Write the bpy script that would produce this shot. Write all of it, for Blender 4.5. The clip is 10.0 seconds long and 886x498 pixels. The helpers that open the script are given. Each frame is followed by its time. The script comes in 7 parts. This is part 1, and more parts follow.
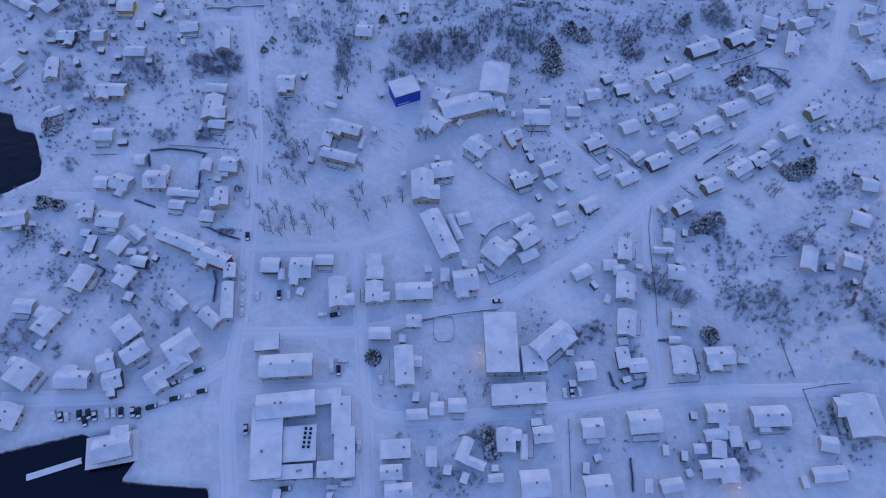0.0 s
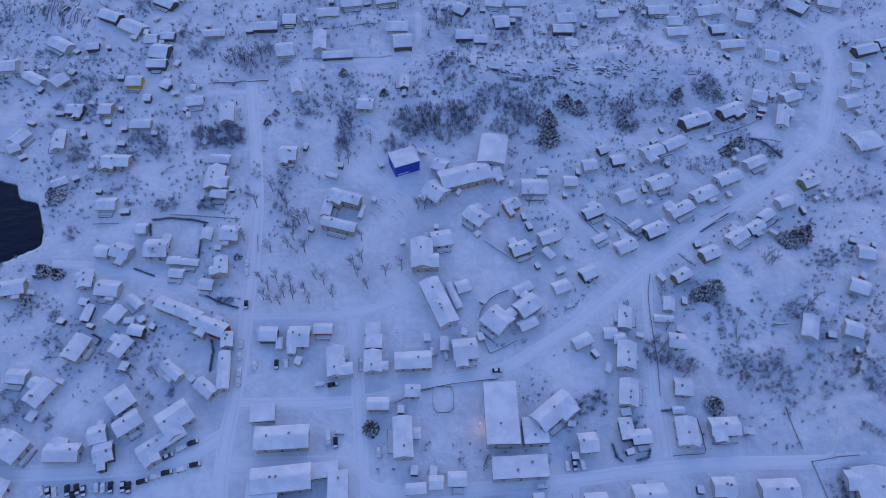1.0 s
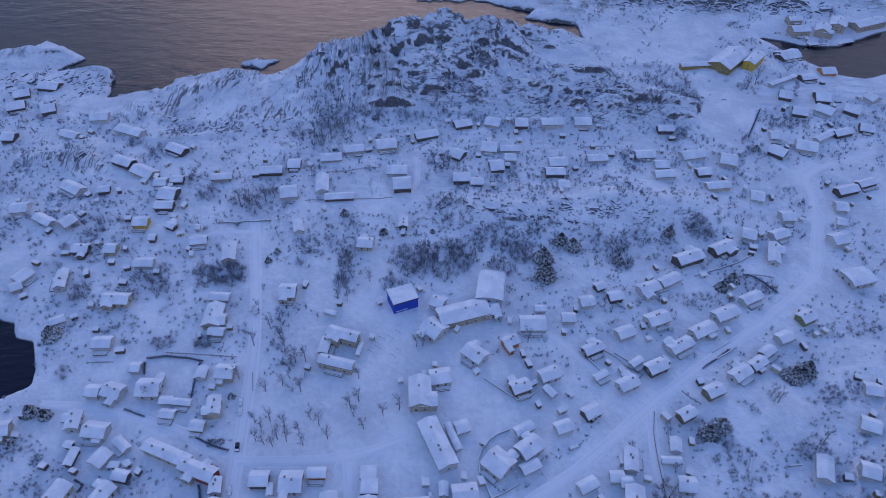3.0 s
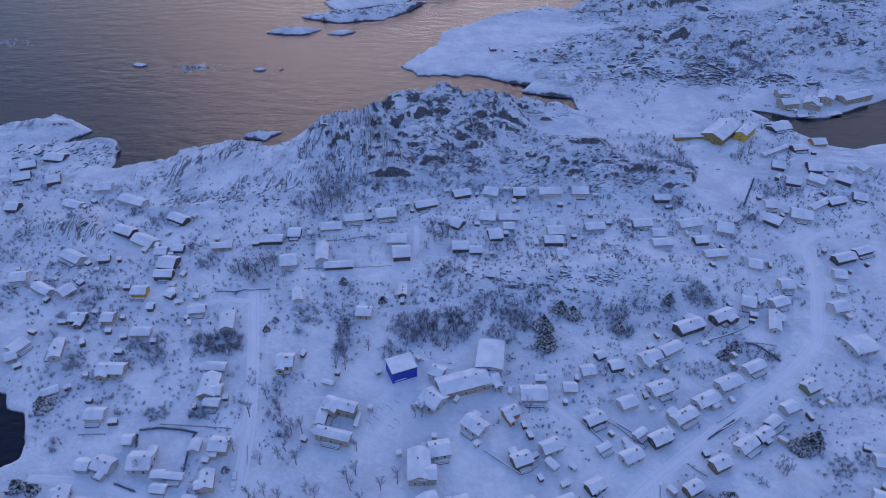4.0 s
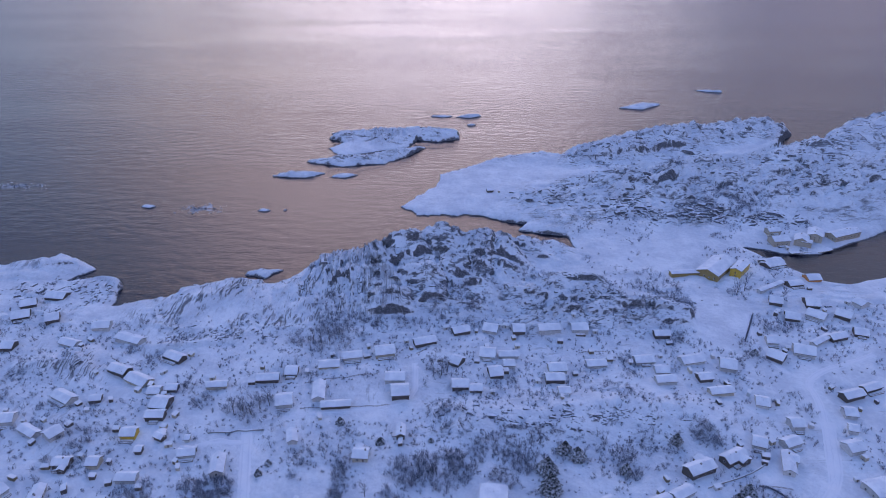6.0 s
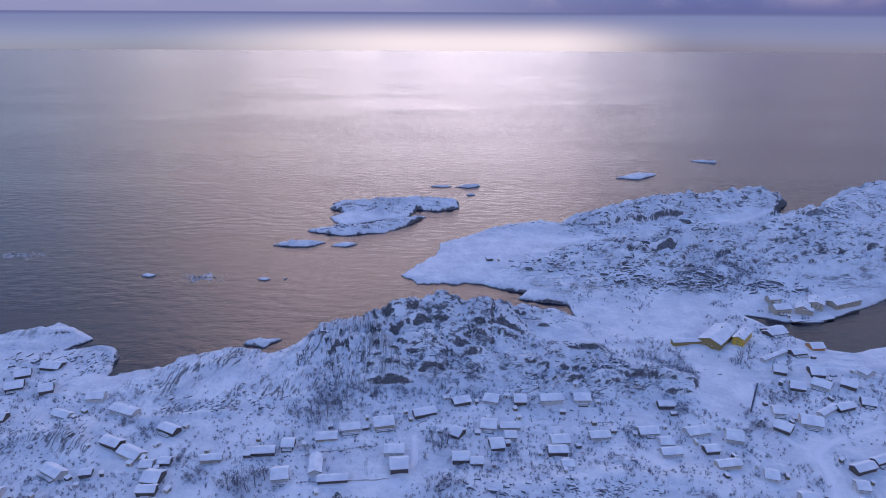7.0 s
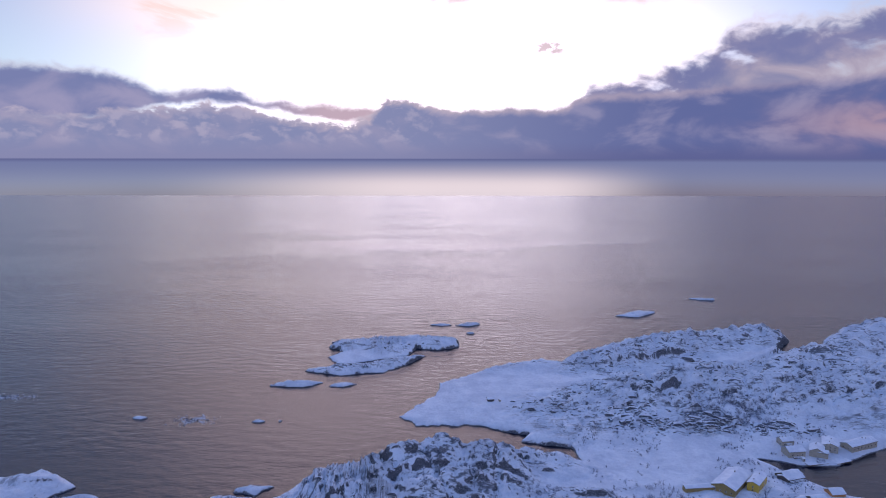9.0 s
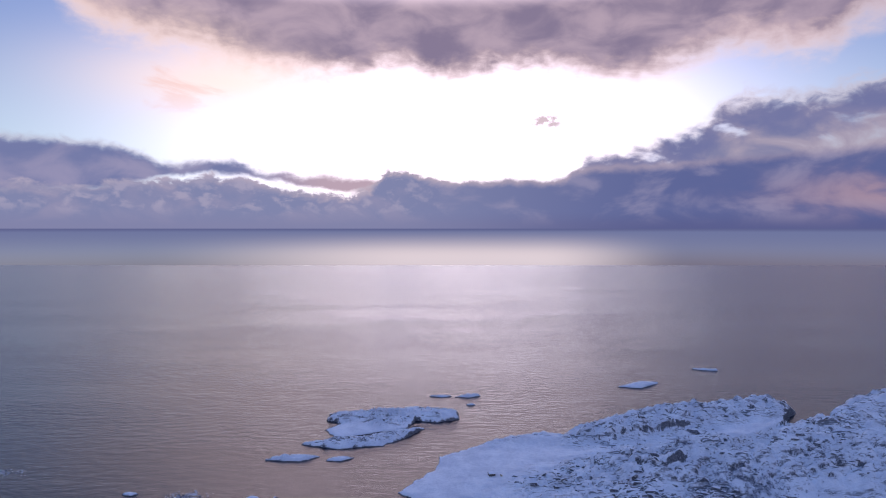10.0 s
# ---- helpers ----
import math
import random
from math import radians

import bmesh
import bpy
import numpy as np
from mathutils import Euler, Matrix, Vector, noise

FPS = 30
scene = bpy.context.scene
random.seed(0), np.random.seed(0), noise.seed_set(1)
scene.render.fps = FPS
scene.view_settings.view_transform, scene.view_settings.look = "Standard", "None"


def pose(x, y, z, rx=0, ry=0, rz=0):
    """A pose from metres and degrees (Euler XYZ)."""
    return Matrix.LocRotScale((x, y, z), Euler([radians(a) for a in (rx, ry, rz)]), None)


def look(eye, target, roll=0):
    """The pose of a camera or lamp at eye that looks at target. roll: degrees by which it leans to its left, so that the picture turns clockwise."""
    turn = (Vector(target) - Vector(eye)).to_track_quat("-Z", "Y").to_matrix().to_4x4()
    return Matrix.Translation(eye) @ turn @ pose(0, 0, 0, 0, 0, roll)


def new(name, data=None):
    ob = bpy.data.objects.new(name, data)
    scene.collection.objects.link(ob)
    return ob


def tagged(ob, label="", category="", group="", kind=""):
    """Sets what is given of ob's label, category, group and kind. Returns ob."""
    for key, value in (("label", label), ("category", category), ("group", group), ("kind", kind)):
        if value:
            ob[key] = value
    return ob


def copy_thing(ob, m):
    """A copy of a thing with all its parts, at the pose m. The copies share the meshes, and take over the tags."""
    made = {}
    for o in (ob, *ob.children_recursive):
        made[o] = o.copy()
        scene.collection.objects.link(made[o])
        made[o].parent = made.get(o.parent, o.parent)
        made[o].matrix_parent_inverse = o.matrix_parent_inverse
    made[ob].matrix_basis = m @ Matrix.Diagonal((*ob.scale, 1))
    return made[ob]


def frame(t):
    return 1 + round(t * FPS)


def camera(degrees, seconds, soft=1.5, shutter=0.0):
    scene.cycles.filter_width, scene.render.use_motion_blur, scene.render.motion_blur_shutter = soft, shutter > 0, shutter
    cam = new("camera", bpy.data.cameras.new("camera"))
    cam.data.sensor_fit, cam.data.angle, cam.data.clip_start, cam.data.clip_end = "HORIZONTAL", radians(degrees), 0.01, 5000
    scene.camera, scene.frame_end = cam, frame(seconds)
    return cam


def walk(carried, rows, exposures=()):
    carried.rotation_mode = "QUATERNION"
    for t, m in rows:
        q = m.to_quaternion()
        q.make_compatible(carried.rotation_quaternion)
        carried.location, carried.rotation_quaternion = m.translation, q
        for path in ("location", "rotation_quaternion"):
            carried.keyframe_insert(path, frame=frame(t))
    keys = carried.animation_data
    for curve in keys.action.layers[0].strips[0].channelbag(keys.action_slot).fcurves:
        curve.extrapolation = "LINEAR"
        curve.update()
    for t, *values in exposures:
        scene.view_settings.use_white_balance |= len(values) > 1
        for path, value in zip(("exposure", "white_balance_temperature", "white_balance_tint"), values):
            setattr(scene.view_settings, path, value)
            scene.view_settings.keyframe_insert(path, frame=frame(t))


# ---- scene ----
EYE = 270.0   # metres above the sea: the drone hovers and tilts up
TURNS = [     # seconds, pitch, roll, yaw
    (0.0, -59.667, -0.534, 0.799),
    (0.5, -56.788, -0.534, 0.719),
    (1.0, -53.898, -0.541, 0.682),
    (1.5, -51.015, -0.528, 0.629),
    (2.0, -48.133, -0.516, 0.552),
    (2.5, -45.249, -0.512, 0.493),
    (4.0, -36.598, -0.479, 0.326),
    (4.5, -33.722, -0.448, 0.275),
    (5.0, -30.839, -0.410, 0.229),
    (5.5, -27.963, -0.370, 0.187),
    (7.0, -19.284, -0.253, 0.116),
    (7.5, -16.389, -0.227, 0.087),
    (8.0, -13.458, -0.185, 0.059),
    (8.5, -10.524, -0.116, 0.042),
    (9.0, -7.591, -0.056, 0.031),
    (9.5, -4.653, -0.003, 0.011),
    (10.0, -1.720, -0.000, 0.000),
]
cam = camera(66.4, 10.0, 1.0)
walk(cam, [(t, pose(0, 0, EYE, 90 + pitch, roll, yaw)) for t, pitch, roll, yaw in TURNS],
     [(0.0, -0.02, 6200, 5), (2.5, -0.02, 6270, 5), (4.5, 0.05, 6470, 6), (5.5, 0.15, 6650, 9), (7.5, 0.18, 6680, 9), (10.0, -0.18, 6660, 10)])


# ---- world: a winter sky, with a bank of cloud on the horizon and a bright opening above it ----
class Nodes:
    """Short hand for building node trees."""

    def __init__(self, tree):
        self.tree = tree

    def add(self, kind, **sets):
        n = self.tree.nodes.new(kind)
        for key, value in sets.items():
            if key in n.inputs:
                n.inputs[key].default_value = value
        return n

    def link(self, a, b):
        self.tree.links.new(a, b)

    def put(self, socket, value):
        if isinstance(value, bpy.types.NodeSocket):
            self.link(value, socket)
        else:
            socket.default_value = value

    def math(self, op, a, b=0.0, c=0.0):
        n = self.tree.nodes.new("ShaderNodeMath")
        n.operation = op
        for k, v in enumerate((a, b, c)):
            self.put(n.inputs[k], v)
        return n.outputs[0]

    def step(self, v, lo, hi, out_lo=0.0, out_hi=1.0):
        n = self.tree.nodes.new("ShaderNodeMapRange")
        n.interpolation_type = "SMOOTHSTEP"
        for k, x in enumerate((v, lo, hi, out_lo, out_hi)):
            self.put(n.inputs[k], x)
        return n.outputs[0]

    def mix(self, fac, a, b, blend="MIX"):
        n = self.tree.nodes.new("ShaderNodeMix")
        n.data_type, n.blend_type = "RGBA", blend
        self.put(n.inputs[0], fac)
        for k, v in ((6, a), (7, b)):
            self.put(n.inputs[k], (*v, 1.0) if isinstance(v, tuple) else v)
        return n.outputs[2]

    def noise(self, vec, scale, detail=4.0, rough=0.55, distort=0.0):
        n = self.tree.nodes.new("ShaderNodeTexNoise")
        if vec is not None:
            self.link(vec, n.inputs["Vector"])
        for key, v in (("Scale", scale), ("Detail", detail), ("Roughness", rough), ("Distortion", distort)):
            n.inputs[key].default_value = v
        return n.outputs["Fac"]

    def scaled(self, vec, sx, sy, sz, rz=0.0):
        n = self.tree.nodes.new("ShaderNodeMapping")
        self.link(vec, n.inputs["Vector"])
        n.inputs["Scale"].default_value = (sx, sy, sz)
        n.inputs["Rotation"].default_value = (0, 0, rz)
        return n.outputs[0]


SUN_ELEVATION, SUN_AZIMUTH = 11.0, 0.0     # degrees; azimuth to the right of straight ahead (+y)

world = bpy.data.worlds.new("winter_sky")
world.use_nodes = True
scene.world = world
wt = Nodes(world.node_tree)
wt.tree.nodes.clear()
coords = wt.add("ShaderNodeTexCoord").outputs["Generated"]
split = wt.add("ShaderNodeSeparateXYZ")
wt.link(coords, split.inputs[0])
DEG = 180 / math.pi
azim = wt.math("MULTIPLY", wt.math("ARCTAN2", split.outputs[0], split.outputs[1]), DEG)
# height from the horizon, up or down; the far sea is painted over the lower half
elev = wt.math("MULTIPLY", wt.math("ARCSINE", wt.math("ABSOLUTE", split.outputs[2])), DEG)
plane = wt.add("ShaderNodeCombineXYZ")
wt.put(plane.inputs[0], wt.math("MULTIPLY", azim, 0.1))
wt.put(plane.inputs[1], wt.math("MULTIPLY", elev, 0.1))
plane = plane.outputs[0]       # one unit is ten degrees


def profile(points):
    """Degrees of height along the horizon, through points of azimuth and height."""
    c = wt.tree.nodes.new("ShaderNodeFloatCurve")
    wt.put(c.inputs["Value"], wt.math("DIVIDE", wt.math("ADD", azim, 60.0), 120.0))
    line = c.mapping.curves[0]
    line.points[0].location, line.points[1].location = (0.0, points[0][1] / 40), (1.0, points[-1][1] / 40)
    for az, el in points:
        line.points.new((az + 60) / 120, el / 40)
    c.mapping.update()
    return wt.math("MULTIPLY", c.outputs[0], 40.0)


def over(base, colour, mask, share=1.0):
    return wt.mix(wt.math("MULTIPLY", mask, share) if share != 1.0 else mask, base, colour)


def bell(centre_az, wide, centre_el, high):
    u = wt.math("POWER", wt.math("DIVIDE", wt.math("SUBTRACT", azim, centre_az), wide), 2.0)
    v = wt.math("POWER", wt.math("DIVIDE", wt.math("SUBTRACT", elev, centre_el), high), 2.0)
    return wt.math("EXPONENT", wt.math("MULTIPLY", wt.math("ADD", u, v), -1.0))


sky = wt.add("ShaderNodeTexSky")
sky.sky_type, sky.sun_disc = "NISHITA", False
sky.sun_elevation, sky.sun_rotation = radians(SUN_ELEVATION), radians(SUN_AZIMUTH)
sky.air_density, sky.dust_density, sky.ozone_density = 1.0, 0.4, 3.0
clear = wt.mix(1.0, sky.outputs[0], (0.10, 0.10, 0.10), "MULTIPLY")
broad = wt.noise(wt.scaled(plane, 0.45, 1.0, 1.0), 1.0, 5.0, 0.55)
fine = wt.noise(wt.scaled(plane, 0.6, 1.1, 1.0), 3.4, 5.0, 0.5, 0.4)
billow = wt.noise(wt.scaled(plane, 1.0, 1.5, 1.0), 6.5, 6.0, 0.55, 0.3)
puff = wt.math("SUBTRACT", billow, 0.5)
sweep = wt.math("SUBTRACT", wt.noise(wt.scaled(plane, 0.35, 1.0, 1.0, radians(-9)), 3.0, 6.0, 0.58, 0.5), 0.5)
# clear evening sky: pale blue to the sides, the white glare of the hidden sun in the middle
clear = wt.mix(0.8, clear, wt.mix(wt.step(elev, 3.0, 17.0), (0.62, 0.80, 1.02), (0.26, 0.38, 0.80)))
glow = bell(0.5, 19.0, 8.0, 8.5)
clear = wt.mix(1.0, clear, wt.mix(glow, (0.0, 0.0, 0.0), (2.15, 1.70, 2.05)), "ADD")
clear = over(clear, (1.40, 1.00, 0.80), bell(-17.0, 10.0, 11.6, 2.6), 0.7)
clear = over(clear, (1.05, 0.72, 0.70), wt.math("MULTIPLY", wt.step(sweep, 0.05, 0.16), bell(-24.0, 9.0, 12.0, 3.0)), 0.8)
wisps = wt.math("MULTIPLY", wt.step(billow, 0.30, 0.62), bell(8.6, 1.7, 8.9, 0.75))
clear = over(clear, (0.60, 0.45, 0.50), wt.step(wisps, 0.12, 0.7), 0.9)
# the roof of cloud overhead that lights the snow: slate blue, mauve where it ends over the sea
roof_tone = wt.mix(wt.step(broad, 0.35, 0.65), (0.112, 0.220, 0.59), (0.178, 0.305, 0.70))
low_tone = wt.mix(wt.step(fine, 0.32, 0.68), (0.27, 0.220, 0.35), (0.52, 0.405, 0.52))
side_tone = wt.mix(wt.step(azim, -10.0, 20.0), (0.62, 0.82, 1.32), wt.mix(wt.step(elev, 32.0, 48.0), (0.85, 0.96, 1.40), (0.11, 0.15, 0.30)))
low_tone = wt.mix(wt.math("MULTIPLY", wt.step(wt.math("ABSOLUTE", azim), 9.0, 27.0), wt.step(elev, 18.0, 24.0)), low_tone, side_tone)
roof_tone = wt.mix(wt.step(elev, 18.0, 42.0), low_tone, roof_tone)
# thinner cloud over the hidden sun, sharp on its eastern side
thin = wt.math("MULTIPLY", wt.step(azim, -31.0, -11.0), wt.step(azim, 18.0, 9.5))
thin = wt.math("MULTIPLY", thin, wt.math("MULTIPLY", wt.step(elev, 17.6, 22.0), wt.step(elev, 40.0, 22.0)))
roof_tone = wt.mix(wt.math("MULTIPLY", thin, 0.92), roof_tone, (3.7, 2.95, 3.4))
# its ragged lower edge, lit from below
upper = profile([(-36, 24.0), (-31, 21.0), (-29, 17.2), (-26, 15.6), (-20, 14.9), (-13, 13.4), (-7, 13.3), (-4, 14.0), (0, 12.9), (4, 13.6), (10, 13.4), (15, 13.0), (20, 14.2), (24, 14.8), (29, 13.8), (31, 15.2), (36, 16.8)])
upper = wt.math("ADD", wt.math("SUBTRACT", upper, 1.5), wt.math("ADD", wt.math("MULTIPLY", puff, 2.2), wt.math("MULTIPLY", sweep, 3.4)))
under = wt.math("SUBTRACT", elev, upper)
roof_tone = over(roof_tone, (0.95, 0.72, 0.70), wt.math("MULTIPLY", wt.step(azim, -6.0, -20.0), wt.step(under, 4.4, 0.4)), 0.85)
roof_tone = over(roof_tone, (1.35, 0.98, 0.86), wt.step(under, 2.8, 0.1), 0.75)
heaven = wt.mix(wt.step(under, -0.9, 2.3), clear, roof_tone)
# tall broken cloud to the east, grey-pink with bright gaps
tower = profile([(-60, 0.0), (9, 0.0), (11.3, 5.4), (12, 6.1), (15, 6.5), (18, 7.3), (21, 8.2), (22.2, 9.6), (24, 10.1), (28, 9.9), (33, 10.6), (60, 12.0)])
rise = wt.math("SUBTRACT", wt.math("ADD", tower, wt.math("MULTIPLY", puff, 3.0)), elev)
tower_tone = wt.mix(wt.step(fine, 0.33, 0.66), (0.235, 0.245, 0.44), (0.47, 0.405, 0.53))
tower_tone = over(tower_tone, (0.175, 0.195, 0.42), wt.math("MULTIPLY", wt.step(rise, 0.4, 1.4), wt.step(rise, 3.6, 1.6)), 0.75)
tower_tone = over(tower_tone, (1.0, 0.78, 0.72), wt.step(rise, 0.7, 0.0), 0.55)
gaps = wt.math("MULTIPLY", wt.step(fine, 0.56, 0.70), wt.step(rise, 5.5, 2.0))
heaven = wt.mix(wt.math("MULTIPLY", wt.step(rise, -0.9, 1.2), wt.math("SUBTRACT", 1.0, wt.math("MULTIPLY", gaps, 0.6))), heaven, tower_tone)
# long dark lens of cloud to the west
lens_top = profile([(-60, 7.4), (-33, 6.7), (-26.5, 6.5), (-24, 5.9), (-22, 5.2), (-20, 5.5), (-17, 5.6), (-15, 4.9), (-9, 4.5), (-5, 4.2), (-3, 3.0), (-1, 0.0), (60, 0.0)])
lens_foot = profile([(-60, 2.6), (-33, 2.8), (-26, 3.2), (-22, 4.1), (-17, 4.3), (-12, 3.5), (-8, 3.0), (-3, 2.8), (60, 2.0)])
rise = wt.math("SUBTRACT", wt.math("ADD", lens_top, wt.math("MULTIPLY", puff, 1.3)), elev)
lens_mask = wt.math("MULTIPLY", wt.step(rise, -0.35, 0.65), wt.step(wt.math("SUBTRACT", elev, wt.math("ADD", lens_foot, puff)), -0.25, 0.35))
lens_tone = wt.mix(wt.step(fine, 0.36, 0.64), (0.195, 0.225, 0.45), (0.34, 0.325, 0.53))
lens_tone = wt.mix(wt.step(azim, -17.0, -9.0), lens_tone, (0.56, 0.42, 0.53))
heaven = wt.mix(lens_mask, heaven, over(lens_tone, (0.90, 0.70, 0.68), wt.step(rise, 0.45, 0.0), 0.4))
# bank of cloud along the horizon: heaped to the west, a smooth dark wall to the east
top = profile([(-60, 3.6), (-33, 3.4), (-29, 3.2), (-25, 3.7), (-21, 3.9), (-17.5, 4.2), (-14, 3.5), (-10, 3.0), (-7, 3.0), (-5.5, 4.1), (-4.7, 4.9), (-2.5, 4.8), (-0.5, 4.2), (5, 4.2), (10, 4.3), (11, 4.9), (18, 5.2), (24, 5.6), (33, 5.9), (60, 6.5)])
west = wt.step(azim, 4.0, -6.0)
gap = wt.math("SUBTRACT", elev, wt.math("ADD", top, wt.math("MULTIPLY", puff, wt.math("ADD", 0.9, wt.math("MULTIPLY", west, 1.5)))))
bank = wt.mix(wt.step(azim, -8.0, 22.0), (0.245, 0.270, 0.48), (0.122, 0.150, 0.36))
bank = over(bank, (0.36, 0.335, 0.52), wt.step(fine, 0.46, 0.66), 0.6)
lit = wt.math("MULTIPLY", wt.step(billow, 0.48, 0.66), wt.math("MULTIPLY", west, wt.step(elev, 0.6, 2.2)))
bank = over(bank, (0.47, 0.43, 0.60), lit, 0.65)
bank = wt.mix(wt.step(elev, 1.6, 0.0), bank, wt.mix(wt.step(azim, -8.0, 20.0), (0.25, 0.26, 0.46), (0.115, 0.130, 0.315)))
blush = wt.math("MULTIPLY", bell(34.0, 7.0, 2.6, 1.5), wt.step(fine, 0.35, 0.55))
bank = over(bank, (0.50, 0.335, 0.42), blush, 0.75)
edge = wt.math("MULTIPLY", wt.step(gap, -0.8, 0.0), wt.math("ADD", 0.12, wt.math("MULTIPLY", glow, 0.4)))
bank = over(bank, (0.95, 0.72, 0.72), edge)
heaven = wt.mix(wt.step(gap, 0.28, -0.28), heaven, bank)
# the far sea, below the horizon, past the end of the water: reflections painted as colour
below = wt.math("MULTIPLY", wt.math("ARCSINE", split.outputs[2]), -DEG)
# bright lane of reflected glare, painted by azimuth to match the water's edge
lane_shine = wt.math("MULTIPLY", wt.step(azim, -25.0, -2.0), wt.step(azim, 20.0, 8.0))
far_sea = wt.mix(lane_shine, wt.mix(wt.step(azim, -10.0, 25.0), (0.29, 0.32, 0.46), (0.24, 0.255, 0.40)), (0.86, 0.74, 0.80))
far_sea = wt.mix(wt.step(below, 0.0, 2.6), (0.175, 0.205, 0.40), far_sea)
near_sea = wt.mix(lane_shine, wt.mix(wt.step(azim, -12.0, 25.0), (0.255, 0.25, 0.325), (0.205, 0.185, 0.26)), (0.80, 0.70, 0.78))
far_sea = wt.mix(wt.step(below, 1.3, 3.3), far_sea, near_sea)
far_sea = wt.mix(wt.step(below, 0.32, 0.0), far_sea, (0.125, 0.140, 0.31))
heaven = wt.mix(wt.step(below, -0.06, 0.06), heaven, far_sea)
back = wt.add("ShaderNodeBackground")
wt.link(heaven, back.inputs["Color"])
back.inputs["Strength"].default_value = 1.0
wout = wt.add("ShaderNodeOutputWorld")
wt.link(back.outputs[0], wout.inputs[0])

sun = new("sun", bpy.data.lights.new("sun", "SUN"))
sun.data.energy, sun.data.angle, sun.data.color = 0.10, radians(110), (1.0, 0.82, 0.76)
a, e = radians(SUN_AZIMUTH), radians(SUN_ELEVATION)
sun.matrix_world = look((math.sin(a) * math.cos(e) * 400, math.cos(a) * math.cos(e) * 400, math.sin(e) * 400 + 200), (0, 0, 200))


# ---- materials ----
def material(name, rough=0.7, metal=0.0):
    m = bpy.data.materials.new(name)
    m.use_nodes = True
    n = Nodes(m.node_tree)
    b = m.node_tree.nodes["Principled BSDF"]
    b.inputs["Roughness"].default_value, b.inputs["Metallic"].default_value = rough, metal
    return m, n, b


def bumped(n, b, height, strength=0.5, distance=0.2):
    k = n.tree.nodes.new("ShaderNodeBump")
    k.inputs["Strength"].default_value, k.inputs["Distance"].default_value = strength, distance
    n.link(height, k.inputs["Height"])
    n.link(k.outputs[0], b.inputs["Normal"])


def painted(name, colour, rough=0.7, grain=3.0, spread=0.25, metal=0.0, bump=0.0):
    """A paint or board with grain, stains and a shift from piece to piece."""
    m, n, b = material(name, rough, metal)
    obj = n.add("ShaderNodeTexCoord").outputs["Object"]
    info = n.add("ShaderNodeObjectInfo").outputs["Random"]
    low = tuple(c * (1 - spread) for c in colour)
    high = tuple(min(1.0, c * (1 + spread * 0.6)) for c in colour)
    big, small = n.noise(obj, grain * 0.25), n.noise(obj, grain * 3, 3)
    f = n.math("ADD", n.math("MULTIPLY", big, 0.6), n.math("MULTIPLY", small, 0.4))
    f = n.math("ADD", n.step(f, 0.3, 0.7), n.math("MULTIPLY", n.math("SUBTRACT", info, 0.5), 0.5))
    n.link(n.mix(f, low, high), b.inputs["Base Color"])
    if bump:
        bumped(n, b, small, 0.4, bump)
    return m


def snow_material(name, tone=(0.86, 0.88, 0.93), lumps=0.12):
    m, n, b = material(name, 0.75)
    b.inputs["Specular IOR Level"].default_value = 0.25
    obj = n.add("ShaderNodeNewGeometry").outputs["Position"]
    big, mid, small = n.noise(obj, 0.05, 4), n.noise(obj, 0.45, 4), n.noise(obj, 2.6, 3)
    f = n.math("ADD", n.math("MULTIPLY", big, 0.6), n.math("MULTIPLY", mid, 0.4))
    n.link(n.mix(n.step(f, 0.3, 0.7), tuple(c * 0.9 for c in tone), tone), b.inputs["Base Color"])
    bumped(n, b, n.math("ADD", mid, n.math("MULTIPLY", small, 0.35)), 0.5, lumps)
    return m


SNOW = snow_material("fresh_snow")
ROOF_SNOW, n, b = material("settled_roof_snow", 0.75)
b.inputs["Specular IOR Level"].default_value = 0.25
pos = n.add("ShaderNodeNewGeometry").outputs["Position"]
shift = n.add("ShaderNodeObjectInfo").outputs["Random"]
drift = n.noise(pos, 0.16, 4)
spot = n.step(n.math("ADD", n.noise(pos, 0.75, 4, 0.65), n.math("MULTIPLY", shift, 0.05)), 0.69, 0.73)
spot = n.math("MULTIPLY", spot, n.step(n.noise(pos, 0.11, 2), 0.48, 0.60))
tone = n.mix(n.step(drift, 0.35, 0.65), (0.74, 0.77, 0.84), (0.88, 0.90, 0.95))
n.link(n.mix(n.math("MULTIPLY", spot, 0.85), tone, (0.13, 0.12, 0.12)), b.inputs["Base Color"])
bumped(n, b, n.math("SUBTRACT", n.noise(pos, 0.5, 4), n.math("MULTIPLY", spot, 0.5)), 0.6, 0.25)

# ground: snow that does not hold on steep rock, with grass tufts breaking through
GROUND, n, b = material("snowy_ground", 0.8)
b.inputs["Specular IOR Level"].default_value = 0.25
geo = n.add("ShaderNodeNewGeometry")
pos = geo.outputs["Position"]
nz = n.add("ShaderNodeSeparateXYZ")
n.link(geo.outputs["Normal"], nz.inputs[0])
big, mid, small = n.noise(pos, 0.04, 5), n.noise(pos, 0.35, 5, 0.6), n.noise(pos, 1.6, 4, 0.6)
steep = n.math("ADD", nz.outputs[2], n.math("ADD", n.math("MULTIPLY", n.math("SUBTRACT", mid, 0.5), 0.40), n.math("MULTIPLY", n.math("SUBTRACT", small, 0.5), 0.30)))
rocky = n.step(steep, 0.69, 0.55)
height = n.add("ShaderNodeSeparateXYZ")
n.link(pos, height.inputs[0])
wet = n.step(n.math("SUBTRACT", n.math("ADD", height.outputs[2], n.math("MULTIPLY", mid, 0.9)), n.step(height.outputs[1], 440.0, 500.0, 0.0, 0.2)), 1.3, 0.8)
